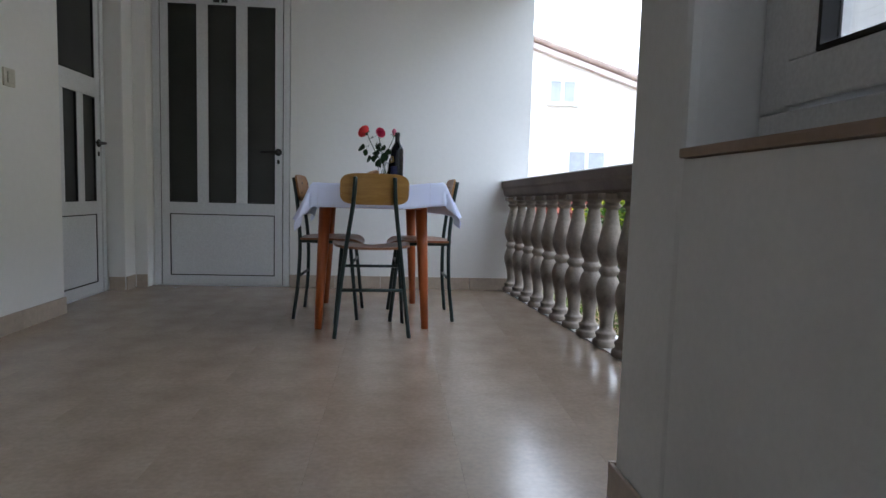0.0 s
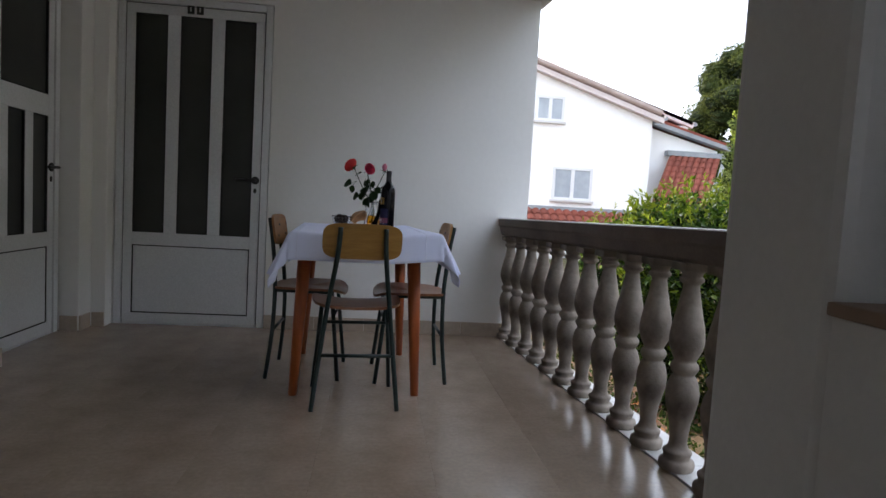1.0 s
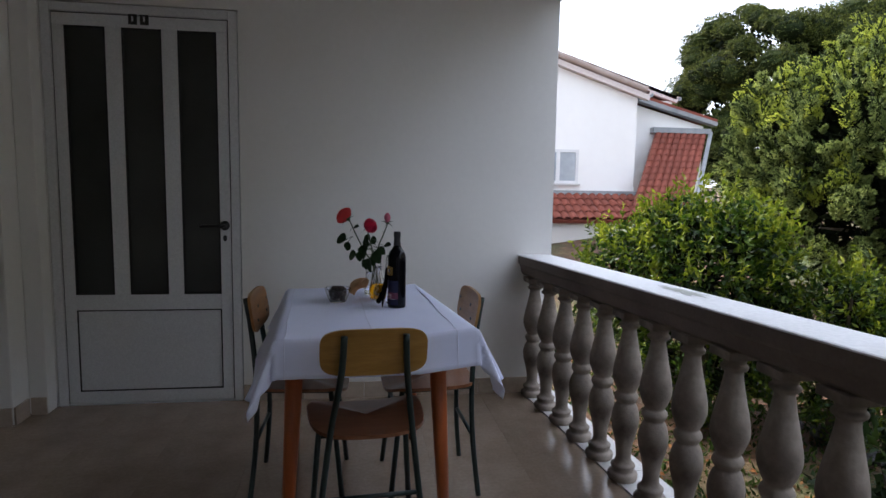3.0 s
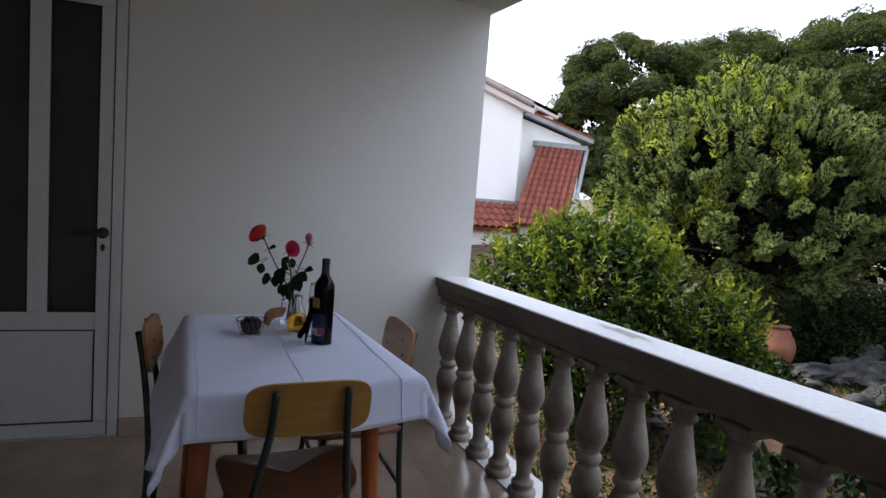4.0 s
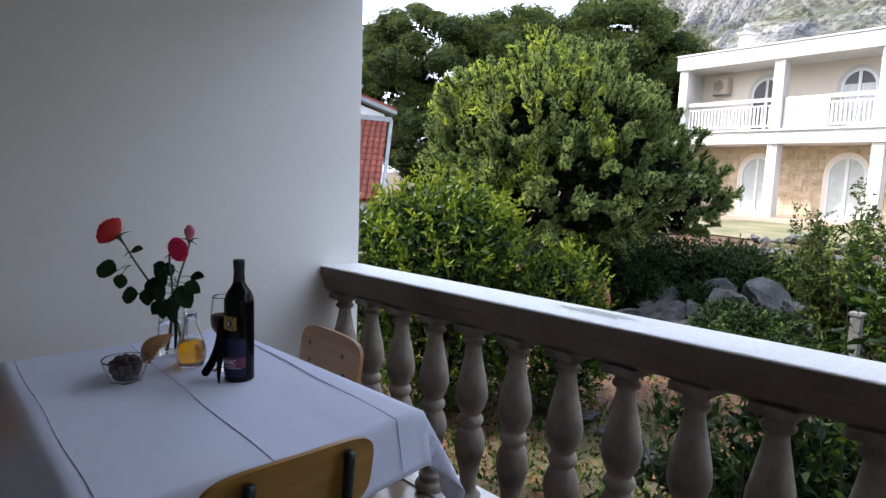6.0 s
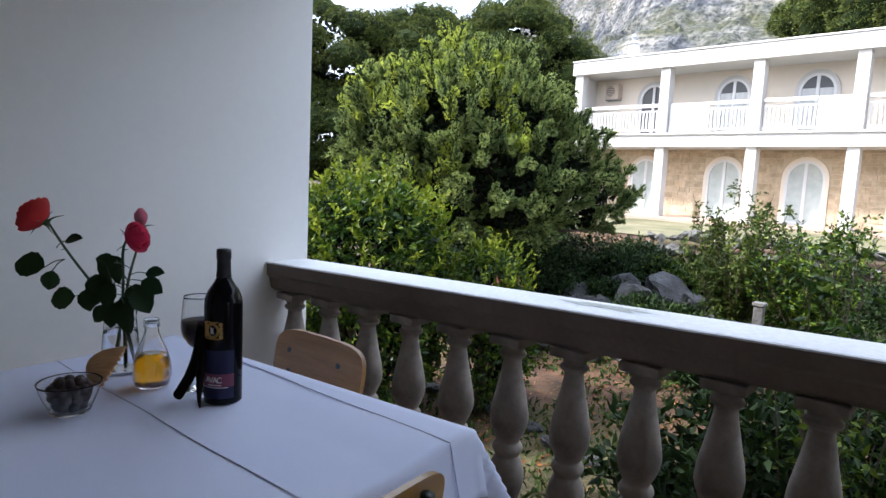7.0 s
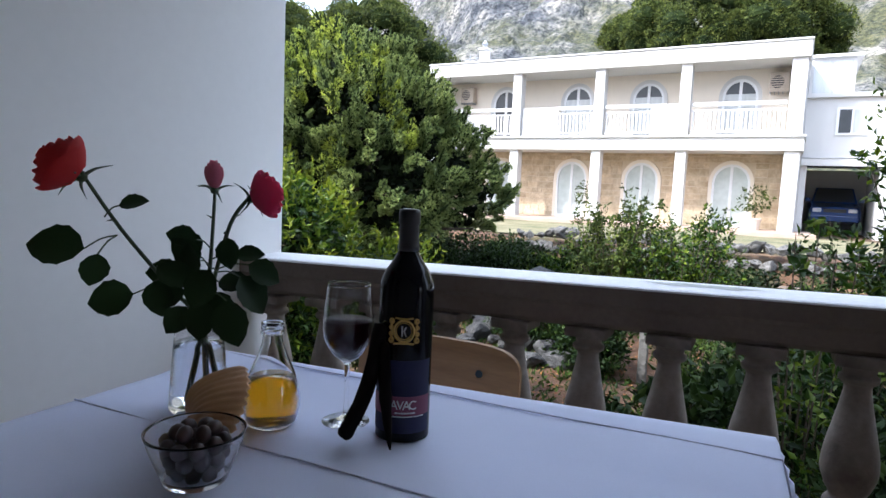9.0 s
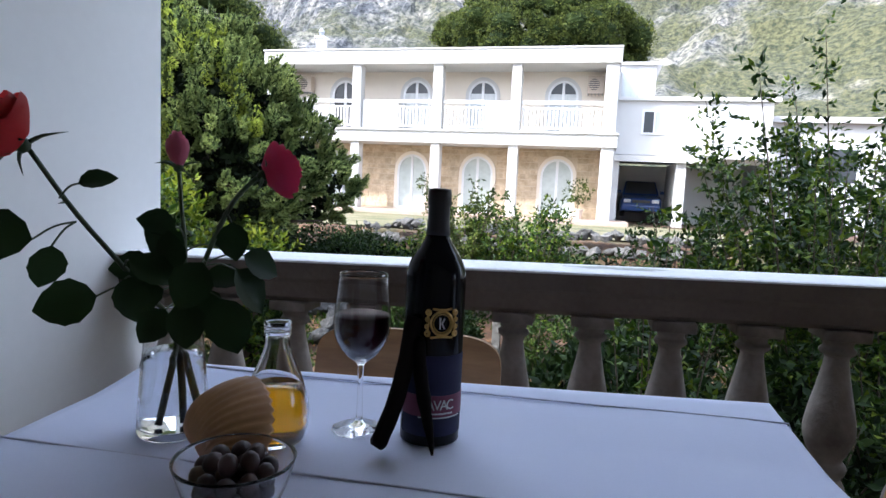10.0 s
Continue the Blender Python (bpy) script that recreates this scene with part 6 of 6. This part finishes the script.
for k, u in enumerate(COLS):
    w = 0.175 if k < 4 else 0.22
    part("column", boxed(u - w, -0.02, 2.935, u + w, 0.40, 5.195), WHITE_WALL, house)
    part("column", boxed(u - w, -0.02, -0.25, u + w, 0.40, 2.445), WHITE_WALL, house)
part("terrace", boxed(-0.5, -1.1, -0.30, HL + 0.6, DEPTH + 0.045, 0.0), PAVING, house, "pink paved terrace before the house")


def railing(u0, u1, step=0.135):
    r = bmesh.new()
    box(r, u0, 0.10, 3.86, u1, 0.20, 3.98)
    box(r, u0, 0.12, 3.70, u1, 0.18, 3.75)
    box(r, u0, 0.12, 3.02, u1, 0.18, 3.08)
    rail_ob = part("balcony_rail", r, WHITE_WALL, house)
    n = int((u1 - u0) / step)
    for k in range(n):
        u = u0 + (u1 - u0) * (k + 0.5) / n
        part("slat", boxed(u - 0.032, 0.13, 3.081, u + 0.032, 0.17, 3.699), WHITE_WALL, rail_ob)


railing(0.47, 3.78)
part("balcony_panel", boxed(4.22, 0.12, 2.935, 5.70, 0.20, 3.97), WHITE_WALL, house)
railing(5.71, 7.08)
railing(7.52, 9.15)
part("balcony_panel", boxed(9.16, 0.12, 2.935, 10.08, 0.20, 3.97), WHITE_WALL, house)
railing(10.52, 13.42)


def arch_door(u, z, w, h, pane, label, y, low_pane=None):
    d = part("arched_door", bmesh.new(), ALU, house, label)
    bm = bmesh.new()
    arch_band(bm, w, h, w - 0.16, h - 0.08, u, z, y - 0.05, y - 0.002)
    box(bm, u - 0.05, y - 0.045, z + 0.02, u + 0.05, y - 0.006, z + h - 0.085)
    box(bm, u - w / 2 + 0.08, y - 0.045, z, u + w / 2 - 0.08, y - 0.006, z + 0.12)
    bm.to_mesh(d.data)
    bm.free()
    g = bmesh.new()
    arch_fill(g, w - 0.15, h - 0.075, u, z, y - 0.003)
    part("pane", g, pane, d)
    if low_pane:
        for a, b in ((u - w / 2 + 0.085, u - 0.052), (u + 0.052, u + w / 2 - 0.085)):
            part("pane", boxed(a, y - 0.012, z + 0.125, b, y - 0.005, z + h - w / 2 + 0.10), low_pane, d)
    s = bmesh.new()
    arch_band(s, w + 0.24, h + 0.12, w + 0.002, h + 0.001, u, z, y - 0.065, y - 0.001)
    part("surround", s, WHITE_WALL if z > 1 else CREAM_WALL, d)


for k, u in enumerate(ARCHES):
    arch_door(u, 2.935, 1.15, 1.95, HOUSE_PANE, "white arched balcony door", DEPTH + 0.045, CURTAINED if k else None)
    arch_door(u - 0.05, 0.0, 1.25, 2.1, SHUTTER, "white arched terrace door with closed shutters", DEPTH - 0.022)
for u in (1.12, 13.1):
    ac = part("air_conditioner", boxed(u - 0.30, DEPTH - 0.32, 4.40, u + 0.30, DEPTH + 0.04, 5.0, bevel=0.02), SKIRTING, house, "beige outdoor air conditioner unit")
    part("fan_grille", lathe([(0.20, 0), (0.20, 0.008), (0.05, 0.012)], 20, pose(u - 0.06, DEPTH - 0.321, 4.70, 90)), BLACK_PLASTIC, ac)
    for k in range(7):
        part("grille_slat", boxed(u - 0.27, DEPTH - 0.345, 4.475 + 0.07 * k, u + 0.15, DEPTH - 0.336, 4.505 + 0.07 * k), SKIRTING, ac)
    for k in range(5):
        part("bracket", boxed(u - 0.28 + 0.13 * k, DEPTH - 0.33, 4.35, u - 0.26 + 0.13 * k, DEPTH + 0.03, 4.395), GUTTER, ac)
ch = part("chimney", boxed(0.28, 3.6, 5.745, 0.66, 4.0, 7.05, bevel=0.02), WHITE_WALL, house)
part("chimney_cap", boxed(0.22, 3.54, 7.055, 0.72, 4.06, 7.14), WHITE_WALL, ch)
part("cowl", lathe([(0.10, 7.14), (0.11, 7.28), (0.16, 7.33), (0.04, 7.50)], 12, pose(0.47, 3.8, 0)), GUTTER, ch)
ant = bmesh.new()
tube([(0.15, 3.0, 5.74), (0.15, 3.0, 6.7)], 0.02, 6, ant)
tube([(-0.45, 3.0, 6.5), (0.85, 3.0, 6.6)], 0.015, 6, ant)
for k in range(6):
    tube([(-0.3 + 0.2 * k, 2.8, 6.52), (-0.3 + 0.2 * k, 3.2, 6.52)], 0.01, 5, ant)
part("antenna", ant, GUTTER, house, "thin roof antenna")
# Facing stones of the ground floor.
mort = part("stone_facing", boxed(0.05, DEPTH - 0.02, 0.002, HL - 0.17, DEPTH + 0.0485, 2.44), MORTAR, house, "warm stone facing in mortar")
fr = random.Random(71)
edges = [0.10]
for a in ARCHES:
    edges += [a - 0.05 - 0.75, a - 0.05 + 0.75]
edges.append(HL - 0.20)
z = 0.03
while z < 2.40:
    h = min(fr.uniform(0.13, 0.27), 2.43 - z)
    spans = list(zip(edges[::2], edges[1::2])) if z + h < 2.24 else [(0.10, HL - 0.20)]
    for lo, hi_ in spans:
        u = lo
        while u < hi_ - 0.03:
            w = fr.uniform(0.16, 0.50)
            w = hi_ - u if hi_ - u - w < 0.18 else w
            part("facing_stone", boxed(u + 0.007, DEPTH - 0.035 - fr.uniform(0, 0.02), z + 0.007 + fr.uniform(0, 0.02), u + w - 0.007, DEPTH - 0.019, z + h - 0.007), FACING, mort)
            u += w
    z += h
for u in (6.9, 12.75):
    p = empty("potted_plant", H2 @ pose(u, 0.65, 0.0), "leafy plant in a pale clay pot on the terrace", "plant")
    part("pot", lathe([(0.15, 0), (0.20, 0.3), (0.23, 0.32), (0.23, 0.36)], 16), POT_WHITE, p)
    rng = np.random.default_rng(int(u * 10))
    part("stem", tube([(0, 0, 0.3), (0.03, 0.02, 0.75)], [0.02, 0.012], 6), BARK, p)
    c, o = shell_points(rng, 60, [(0, 0, 0.95, 0.42, 0.42, 0.38)], 0.3)
    leaf_mesh("leaves", *tufts(rng, c, o, 6, 0.06, -0.2, 0.12, 0.05, 0.14), SHRUB_LEAF, p)

# Annexe with the car port.
annexe = empty("annexe", H2, "white flat-roofed annexe with an open car port", "house")
ab = bmesh.new()
box(ab, HL + 0.005, 1.5, 2.35, 19.3, 8, 4.20)
part("back_wall", boxed(HL + 0.005, 5.5, -0.3, 19.3, 8, 2.148), WHITE_WALL, annexe)
part("pier", boxed(16.2, 1.5, -0.3, 16.55, 5.498, 2.148), WHITE_WALL, annexe)
part("pier", boxed(HL + 0.005, 1.5, -0.3, HL + 0.2, 5.498, 2.148), WHITE_WALL, annexe)
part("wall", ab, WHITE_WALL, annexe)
part("roof_edge", boxed(HL + 0.01, 1.35, 4.205, 19.5, 8, 4.33), WHITE_WALL, annexe)
part("lintel", boxed(HL + 0.01, 1.32, 2.10, 19.35, 1.49, 2.32), WHITE_WALL, annexe)
part("roof_room", boxed(HL + 0.02, 4.0, 4.335, 15.4, 7, 5.90), WHITE_WALL, annexe, "small glazed roof room")
part("roof_room_top", boxed(HL + 0.015, 3.8, 5.905, 15.6, 7.2, 6.0), WHITE_WALL, annexe)
for a, b in ((HL + 0.12, 14.62), (14.72, 15.3)):
    part("window", boxed(a, 3.97, 4.45, b, 3.998, 5.80), CURTAINED, annexe)
wfr = part("window", boxed(14.85, 1.45, 3.05, 15.75, 1.497, 3.90), ALU, annexe)
part("pane", boxed(14.93, 1.44, 3.12, 15.27, 1.448, 3.83), HOUSE_PANE, wfr)
part("pane", boxed(15.33, 1.44, 3.12, 15.67, 1.448, 3.83), CURTAINED, wfr)
part("door", boxed(17.5, 1.46, 2.4, 18.3, 1.498, 4.1), CURTAINED, annexe)
for k in range(6):
    part("balcony_rail", boxed(17.2, 0.9, 2.42 + 0.16 * k, 19.3, 0.94, 2.47 + 0.16 * k), WHITE_WALL, annexe)
part("balcony_floor", boxed(17.1, 0.85, 2.25, 19.4, 1.318, 2.41), WHITE_WALL, annexe)
hb3 = empty("neighbour_house", H2, "low white house beyond the annexe", "house")
part("wall", boxed(19.6, 3.0, -0.5, 34, 9, 3.7), WHITE_WALL, hb3)
part("roof_edge", boxed(19.5, 2.7, 3.705, 34.2, 9.2, 3.9), WHITE_WALL, hb3)
for a in (21.5, 24.5, 27.5):
    w = part("window", boxed(a, 2.96, 1.6, a + 1.2, 2.998, 2.9), ALU, hb3)
    part("pane", boxed(a + 0.08, 2.95, 1.68, a + 1.12, 2.958, 2.82), HOUSE_PANE, w)

# Parked car.
car = empty("parked_car", H2 @ pose(15.15, 3.2, 0.10), "dark blue hatchback parked in the car port", "car")
cb = bmesh.new()
secs = [(0.0, 0.25, 0.62, 0.72), (0.15, 0.2, 0.72, 0.80), (0.9, 0.2, 0.86, 0.83), (1.6, 0.2, 0.92, 0.84), (3.4, 0.2, 0.95, 0.84), (3.9, 0.25, 0.88, 0.78)]
rows = []
for y, z0, z1, w in secs:
    rows.append([cb.verts.new(p) for p in ((-w, y, z0), (-w, y, z1 - 0.12), (-w + 0.08, y, z1), (w - 0.08, y, z1), (w, y, z1 - 0.12), (w, y, z0))])
for a, b in zip(rows, rows[1:]):
    for i in range(6):
        j = (i + 1) % 6
        cb.faces.new((a[i], b[i], b[j], a[j]))
cb.faces.new(rows[0])
cb.faces.new(rows[-1][::-1])
bmesh.ops.recalc_face_normals(cb, faces=cb.faces[:])
part("body", cb, CAR_BLUE, car)
cab = bmesh.new()
for q in (((-0.74, 0.95, 0.85), (0.74, 0.95, 0.85), (0.60, 1.6, 1.40), (-0.60, 1.6, 1.40)), ((-0.60, 1.6, 1.40), (0.60, 1.6, 1.40), (0.60, 3.2, 1.42), (-0.60, 3.2, 1.42)), ((-0.76, 3.7, 0.92), (0.76, 3.7, 0.92), (0.60, 3.2, 1.42), (-0.60, 3.2, 1.42)),
          ((-0.74, 0.95, 0.85), (-0.60, 1.6, 1.40), (-0.60, 3.2, 1.42), (-0.76, 3.7, 0.92)), ((0.74, 0.95, 0.85), (0.60, 1.6, 1.40), (0.60, 3.2, 1.42), (0.76, 3.7, 0.92))):
    cab.faces.new([cab.verts.new(p) for p in q])
part("cabin", cab, CAR_BLUE, car)
ws = bmesh.new()
ws.faces.new([ws.verts.new(p) for p in ((-0.66, 1.0, 0.90), (0.66, 1.0, 0.90), (0.55, 1.555, 1.37), (-0.55, 1.555, 1.37))])
bmesh.ops.translate(ws, vec=(0, -0.012, 0.008), verts=ws.verts[:])
part("windscreen", ws, HOUSE_PANE, car)
for s in (-1, 1):
    part("headlight", boxed(s * 0.55 - 0.14, -0.02, 0.55, s * 0.55 + 0.14, 0.03, 0.68, bevel=0.02), LAMP_LENS, car)
    part("wing_mirror", boxed(s * 0.86 - 0.08, 1.0, 0.9, s * 0.86 + 0.08, 1.1, 1.03, bevel=0.02), CAR_BLUE, car)
    for y in (0.75, 3.2):
        wl = part("wheel", lathe([(0.2, 0), (0.30, 0.02), (0.31, 0.1), (0.30, 0.19), (0.2, 0.2)], 20, pose(s * 0.72 - 0.1, y, 0.30, 0, 90, 0)), RUBBER, car)
        part("rim", lathe([(0.19, -0.005), (0.18, 0.205)], 16, pose(s * 0.72 - 0.1, y, 0.30, 0, 90, 0)), STEEL, wl)
part("bumper", boxed(-0.74, -0.06, 0.25, 0.74, 0.02, 0.45, bevel=0.03), CAR_BLUE, car)
part("grille", boxed(-0.35, -0.015, 0.55, 0.35, 0.02, 0.66), BLACK_PLASTIC, car)


# ---- gabled neighbour house with red roofs ----
GY, GX = 16.3, 10.2
gable = empty("gabled_house", pose(0, 0, 0), "white gabled house with red tiled roofs", "house")
RX, SL, EZ = 4.2, 0.32, 4.17
RZ = EZ + SL * (GX - RX)
gb = bmesh.new()
prof = [(-1.6, -1.5), (GX, -1.5), (GX, EZ), (RX, RZ), (-1.6, EZ)]
f0 = [gb.verts.new((x, GY, z)) for x, z in prof]
f1 = [gb.verts.new((x, GY + 9, z)) for x, z in prof]
gb.faces.new(f0)
gb.faces.new(f1[::-1])
for i in range(5):
    j = (i + 1) % 5
    gb.faces.new((f0[i], f0[j], f1[j], f1[i]))
bmesh.ops.recalc_face_normals(gb, faces=gb.faces[:])
part("wall", gb, GABLE_WALL, gable)


def roof_plane(name, parent, p0, along, down, thick=0.10, mat=ROOF_TILE, label=""):
    """A slab of roof: p0 is the upper corner, along runs level, down runs down the slope."""
    p0, along, down = Vector(p0), Vector(along), Vector(down)
    n = along.cross(down).normalized()
    if n.z < 0:
        n = -n
    bm = bmesh.new()
    q = [p0, p0 + along, p0 + along + down, p0 + down]
    a = [bm.verts.new(p - n * 0.004) for p in q]
    b = [bm.verts.new(p - n * thick) for p in q]
    bm.faces.new(a)
    bm.faces.new(b[::-1])
    for i in range(4):
        j = (i + 1) % 4
        bm.faces.new((a[i], a[j], b[j], b[i]))
    bmesh.ops.recalc_face_normals(bm, faces=bm.faces[:])
    return part(name, bm, mat, parent, label), n


def tile_roof(slab, n, p0, along, down, tw=0.24, th=0.34):
    """Barrel tiles, one object each, over a slab."""
    p0, along, down = Vector(p0), Vector(along), Vector(down)
    ua, ud = along.normalized(), down.normalized()
    na, nd = int(along.length / tw), int(down.length / th)
    bm = bmesh.new()
    S = 7
    rows = []
    for v, lift in ((0.0, 0.0), (th * 1.12, 0.028)):
        for inner in (0, 1):
            rows.append([bm.verts.new(ua * (tw * (k / S - 0.5)) + ud * v + n * (lift + 0.075 * math.sin(math.pi * k / S) ** 0.8 - 0.014 * inner + 0.006)) for k in range(S + 1)])
    o0, i0, o1, i1 = rows
    for k in range(S):
        bm.faces.new((o0[k], o0[k + 1], o1[k + 1], o1[k]))
        bm.faces.new((o1[k], o1[k + 1], i1[k + 1], i1[k]))
    bmesh.ops.recalc_face_normals(bm, faces=bm.faces[:])
    me = bpy.data.meshes.new("roof_tile")
    bm.to_mesh(me)
    bm.free()
    me.materials.append(ROOF_TILE)
    for i in range(na):
        for j in range(nd):
            o = new("roof_tile", me)
            o.parent = slab
            o.location = p0 + along * ((i + 0.5) / na) + down * (j / nd)


def gable_roofs():
    eave = Vector((GX + 0.30, GY - 0.25, EZ - 0.30 * SL + 0.30))
    ridge = Vector((RX, GY - 0.25, RZ + 0.30))
    s, n = roof_plane("roof", gable, ridge, (0, 9.4, 0), eave - ridge, 0.12, ROOF_TILE, "red tiled main roof")
    # Verge tiles along the gable edge.
    dirv = (eave - ridge)
    L = dirv.length
    for k in range(int(L / 0.36)):
        c = ridge + dirv * ((k + 0.5) * 0.36 / L)
        m = Matrix.Translation(c) @ dirv.to_track_quat("X", "Z").to_matrix().to_4x4()
        part("verge_tile", lathe([(0.095, -0.19), (0.11, 0.19)], 10, m @ pose(0, 0.0, 0.0, 0, 90, 0)), VERGE, s)
    roof_plane("roof", gable, ridge + Vector((0.01, 0, 0)), (0, 9.4, 0), Vector((-1.9, GY - 0.25, 4.4)) - ridge, 0.12)
    part("gutter", tube([(GX + 0.36, GY - 0.25, EZ + 0.08), (GX + 0.36, GY + 2.6, EZ + 0.06)], 0.075, 8), GUTTER, gable)
    part("verge_board", boxed(0, 0, 0, L, 0.23, 0.25, m=Matrix.Translation(ridge + Vector((0, 0.0, -0.28))) @ pose(0, 0, 0, 0, math.degrees(math.atan(SL)), 0) @ pose(0, 0, -0.02)), VERGE_BOARD, gable, "pale pink boxed verge")
    # Second, farther roof slope.
    r2, e2 = Vector((6.4, GY + 2.6, 6.72)), Vector((13.06, GY + 2.6, 4.68))
    roof_plane("roof", gable, r2, (0, 5, 0), e2 - r2, 0.14, ROOF_TILE, "farther red tiled roof slope")
    part("verge_board", boxed(0, 0, 0, (e2 - r2).length, 0.2, 0.24, m=Matrix.Translation(r2 + Vector((0, 0.0, -0.26))) @ pose(0, 0, 0, 0, 17.0, 0)), VERGE_BOARD, gable)
    part("gutter", tube([e2 + Vector((0.1, 0, -0.1)), e2 + Vector((0.1, 5, -0.1))], 0.08, 8), GUTTER, gable)
    part("wall", boxed(GX + 0.005, GY + 2.7, -1.5, 12.9, GY + 7, 4.5), GABLE_WALL, gable)
    # Side wing with a sloping eave over the porch.
    wing = bmesh.new()
    prof = [(GX + 0.005, -1.5), (13.35, -1.5), (13.35, 3.42), (GX + 0.005, 4.24)]
    a = [wing.verts.new((x, GY + 1.2, z)) for x, z in prof]
    b = [wing.verts.new((x, GY + 5, z)) for x, z in prof]
    wing.faces.new(a)
    wing.faces.new(b[::-1])
    for k in range(4):
        wing.faces.new((a[k], a[(k + 1) % 4], b[(k + 1) % 4], b[k]))
    bmesh.ops.recalc_face_normals(wing, faces=wing.faces[:])
    part("wall", wing, GABLE_WALL, gable)
    part("fascia", boxed(0, 0, 0, 3.2, 0.35, 0.14, m=Matrix.Translation((GX + 0.4, GY + 0.88, 4.22)) @ pose(0, 0, 0, 0, 14.5, 0)), GUTTER, gable)
    part("roof", boxed(0, 0, 0, 3.2, 3.5, 0.09, m=Matrix.Translation((GX + 0.4, GY + 0.9, 4.37)) @ pose(0, 0, 0, 0, 14.5, 0)), ROOF_TILE, gable)
    # Porch roof facing the garden.
    p0, al, dn = (11.42, GY + 1.0, 3.12), (1.95, 0, 0), (-2.15, -2.83, -2.77)
    s, n = roof_plane("porch_roof", gable, p0, al, dn, 0.12, ROOF_TILE, "red tiled porch roof")
    tile_roof(s, n, p0, al, dn)
    part("flashing", boxed(11.3, GY + 0.9, 3.14, 13.5, GY + 1.19, 3.32), GUTTER, gable)
    part("porch_wall", boxed(9.7, GY - 1.6, -1.5, 12.0, GY + 1.19, 0.3), WHITE_WALL, gable)
    vb = bmesh.new()
    tube([Vector(p0) + Vector((2.12, 0, 0.06)), Vector(p0) + Vector((2.12, 0, 0.06)) + Vector(dn)], 0.075, 6, vb)
    part("verge_board", vb, GUTTER, gable)
    # Small roof over the ground floor.
    p0, al, dn = (1.5, GY - 0.02, 0.90), (9.0, 0, 0), (0, -1.5, -0.75)
    s, n = roof_plane("lower_roof", gable, p0, al, dn, 0.12, ROOF_TILE, "low red tiled lean-to roof")
    tile_roof(s, n, p0, al, dn, 0.27, 0.36)
    part("flashing", boxed(1.5, GY - 0.05, 0.92, 10.4, GY - 0.004, 1.05), GUTTER, gable)
    part("lower_wall", boxed(1.6, GY - 1.3, -1.5, 10.4, GY - 0.01, 0.12), WHITE_WALL, gable)


gable_roofs()


def house_window(x0, z0, x1, z1, y, parent):
    bm = bmesh.new()
    f = 0.09
    for q in ((x0, z0, x1, z0 + f), (x0, z1 - f, x1, z1), (x0, z0 + f, x0 + f, z1 - f), (x1 - f, z0 + f, x1, z1 - f), ((x0 + x1) / 2 - 0.06, z0 + f, (x0 + x1) / 2 + 0.06, z1 - f)):
        box(bm, q[0], y - 0.05, q[1], q[2], y - 0.003, q[3])
    w = part("window", bm, ALU, parent, "white framed double casement window")
    m = (x0 + x1) / 2
    for a, b in ((x0 + f, m - 0.06), (m + 0.06, x1 - f)):
        part("pane", boxed(a, y - 0.02, z0 + f, b, y - 0.006, z1 - f), GABLE_PANE, w)
    part("sill", boxed(x0 - 0.06, y - 0.12, z0 - 0.07, x1 + 0.06, y - 0.004, z0 - 0.004), WHITE_WALL, w)


house_window(6.80, 1.28, 8.20, 2.40, GY, gable)
house_window(6.05, 3.90, 7.05, 4.75, GY, gable)


# ---- floor tiles, one by one ----
def floor_tiles():
    T, G = 0.40, 0.0002
    bm = boxed(-T / 2 + G, -T / 2 + G, -0.003, T / 2 - G, T / 2 - G, 0.0)
    me = bpy.data.meshes.new("floor_tile")
    bm.to_mesh(me)
    bm.free()
    me.materials.append(FLOOR_TILE)
    for i in range(-3, 9):
        for j in range(-17, 1):
            x, y = i * T + 0.07, j * T - 0.13
            if y > -3.2 and x + T / 2 > rail_x(y) + 0.05:
                x1 = rail_x(y - T / 2) + 0.045
                x0 = x - T / 2 + G
                if x1 - x0 < 0.03:
                    continue
                b2 = bmesh.new()
                q = [(x0, y - T / 2 + G), (rail_x(y - T / 2) + 0.035, y - T / 2 + G), (rail_x(y + T / 2) + 0.035, y + T / 2 - G), (x0, y + T / 2 - G)]
                q = [(max(a, x0 + 0.002 * (k in (1, 2))), b) for k, (a, b) in enumerate(q)]
                top = [b2.verts.new((a, b, 0.0)) for a, b in q]
                bot = [b2.verts.new((a, b, -0.003)) for a, b in q]
                b2.faces.new(top)
                for k in range(4):
                    b2.faces.new((top[k], bot[k], bot[(k + 1) % 4], top[(k + 1) % 4]))
                bmesh.ops.recalc_face_normals(b2, faces=b2.faces[:])
                part("floor_tile", b2, FLOOR_TILE, floor)
            else:
                if y <= -3.2 and x > 1.9:
                    continue
                o = new("floor_tile", me)
                o.parent = floor
                o.location = (x, y, 0)


floor_tiles()
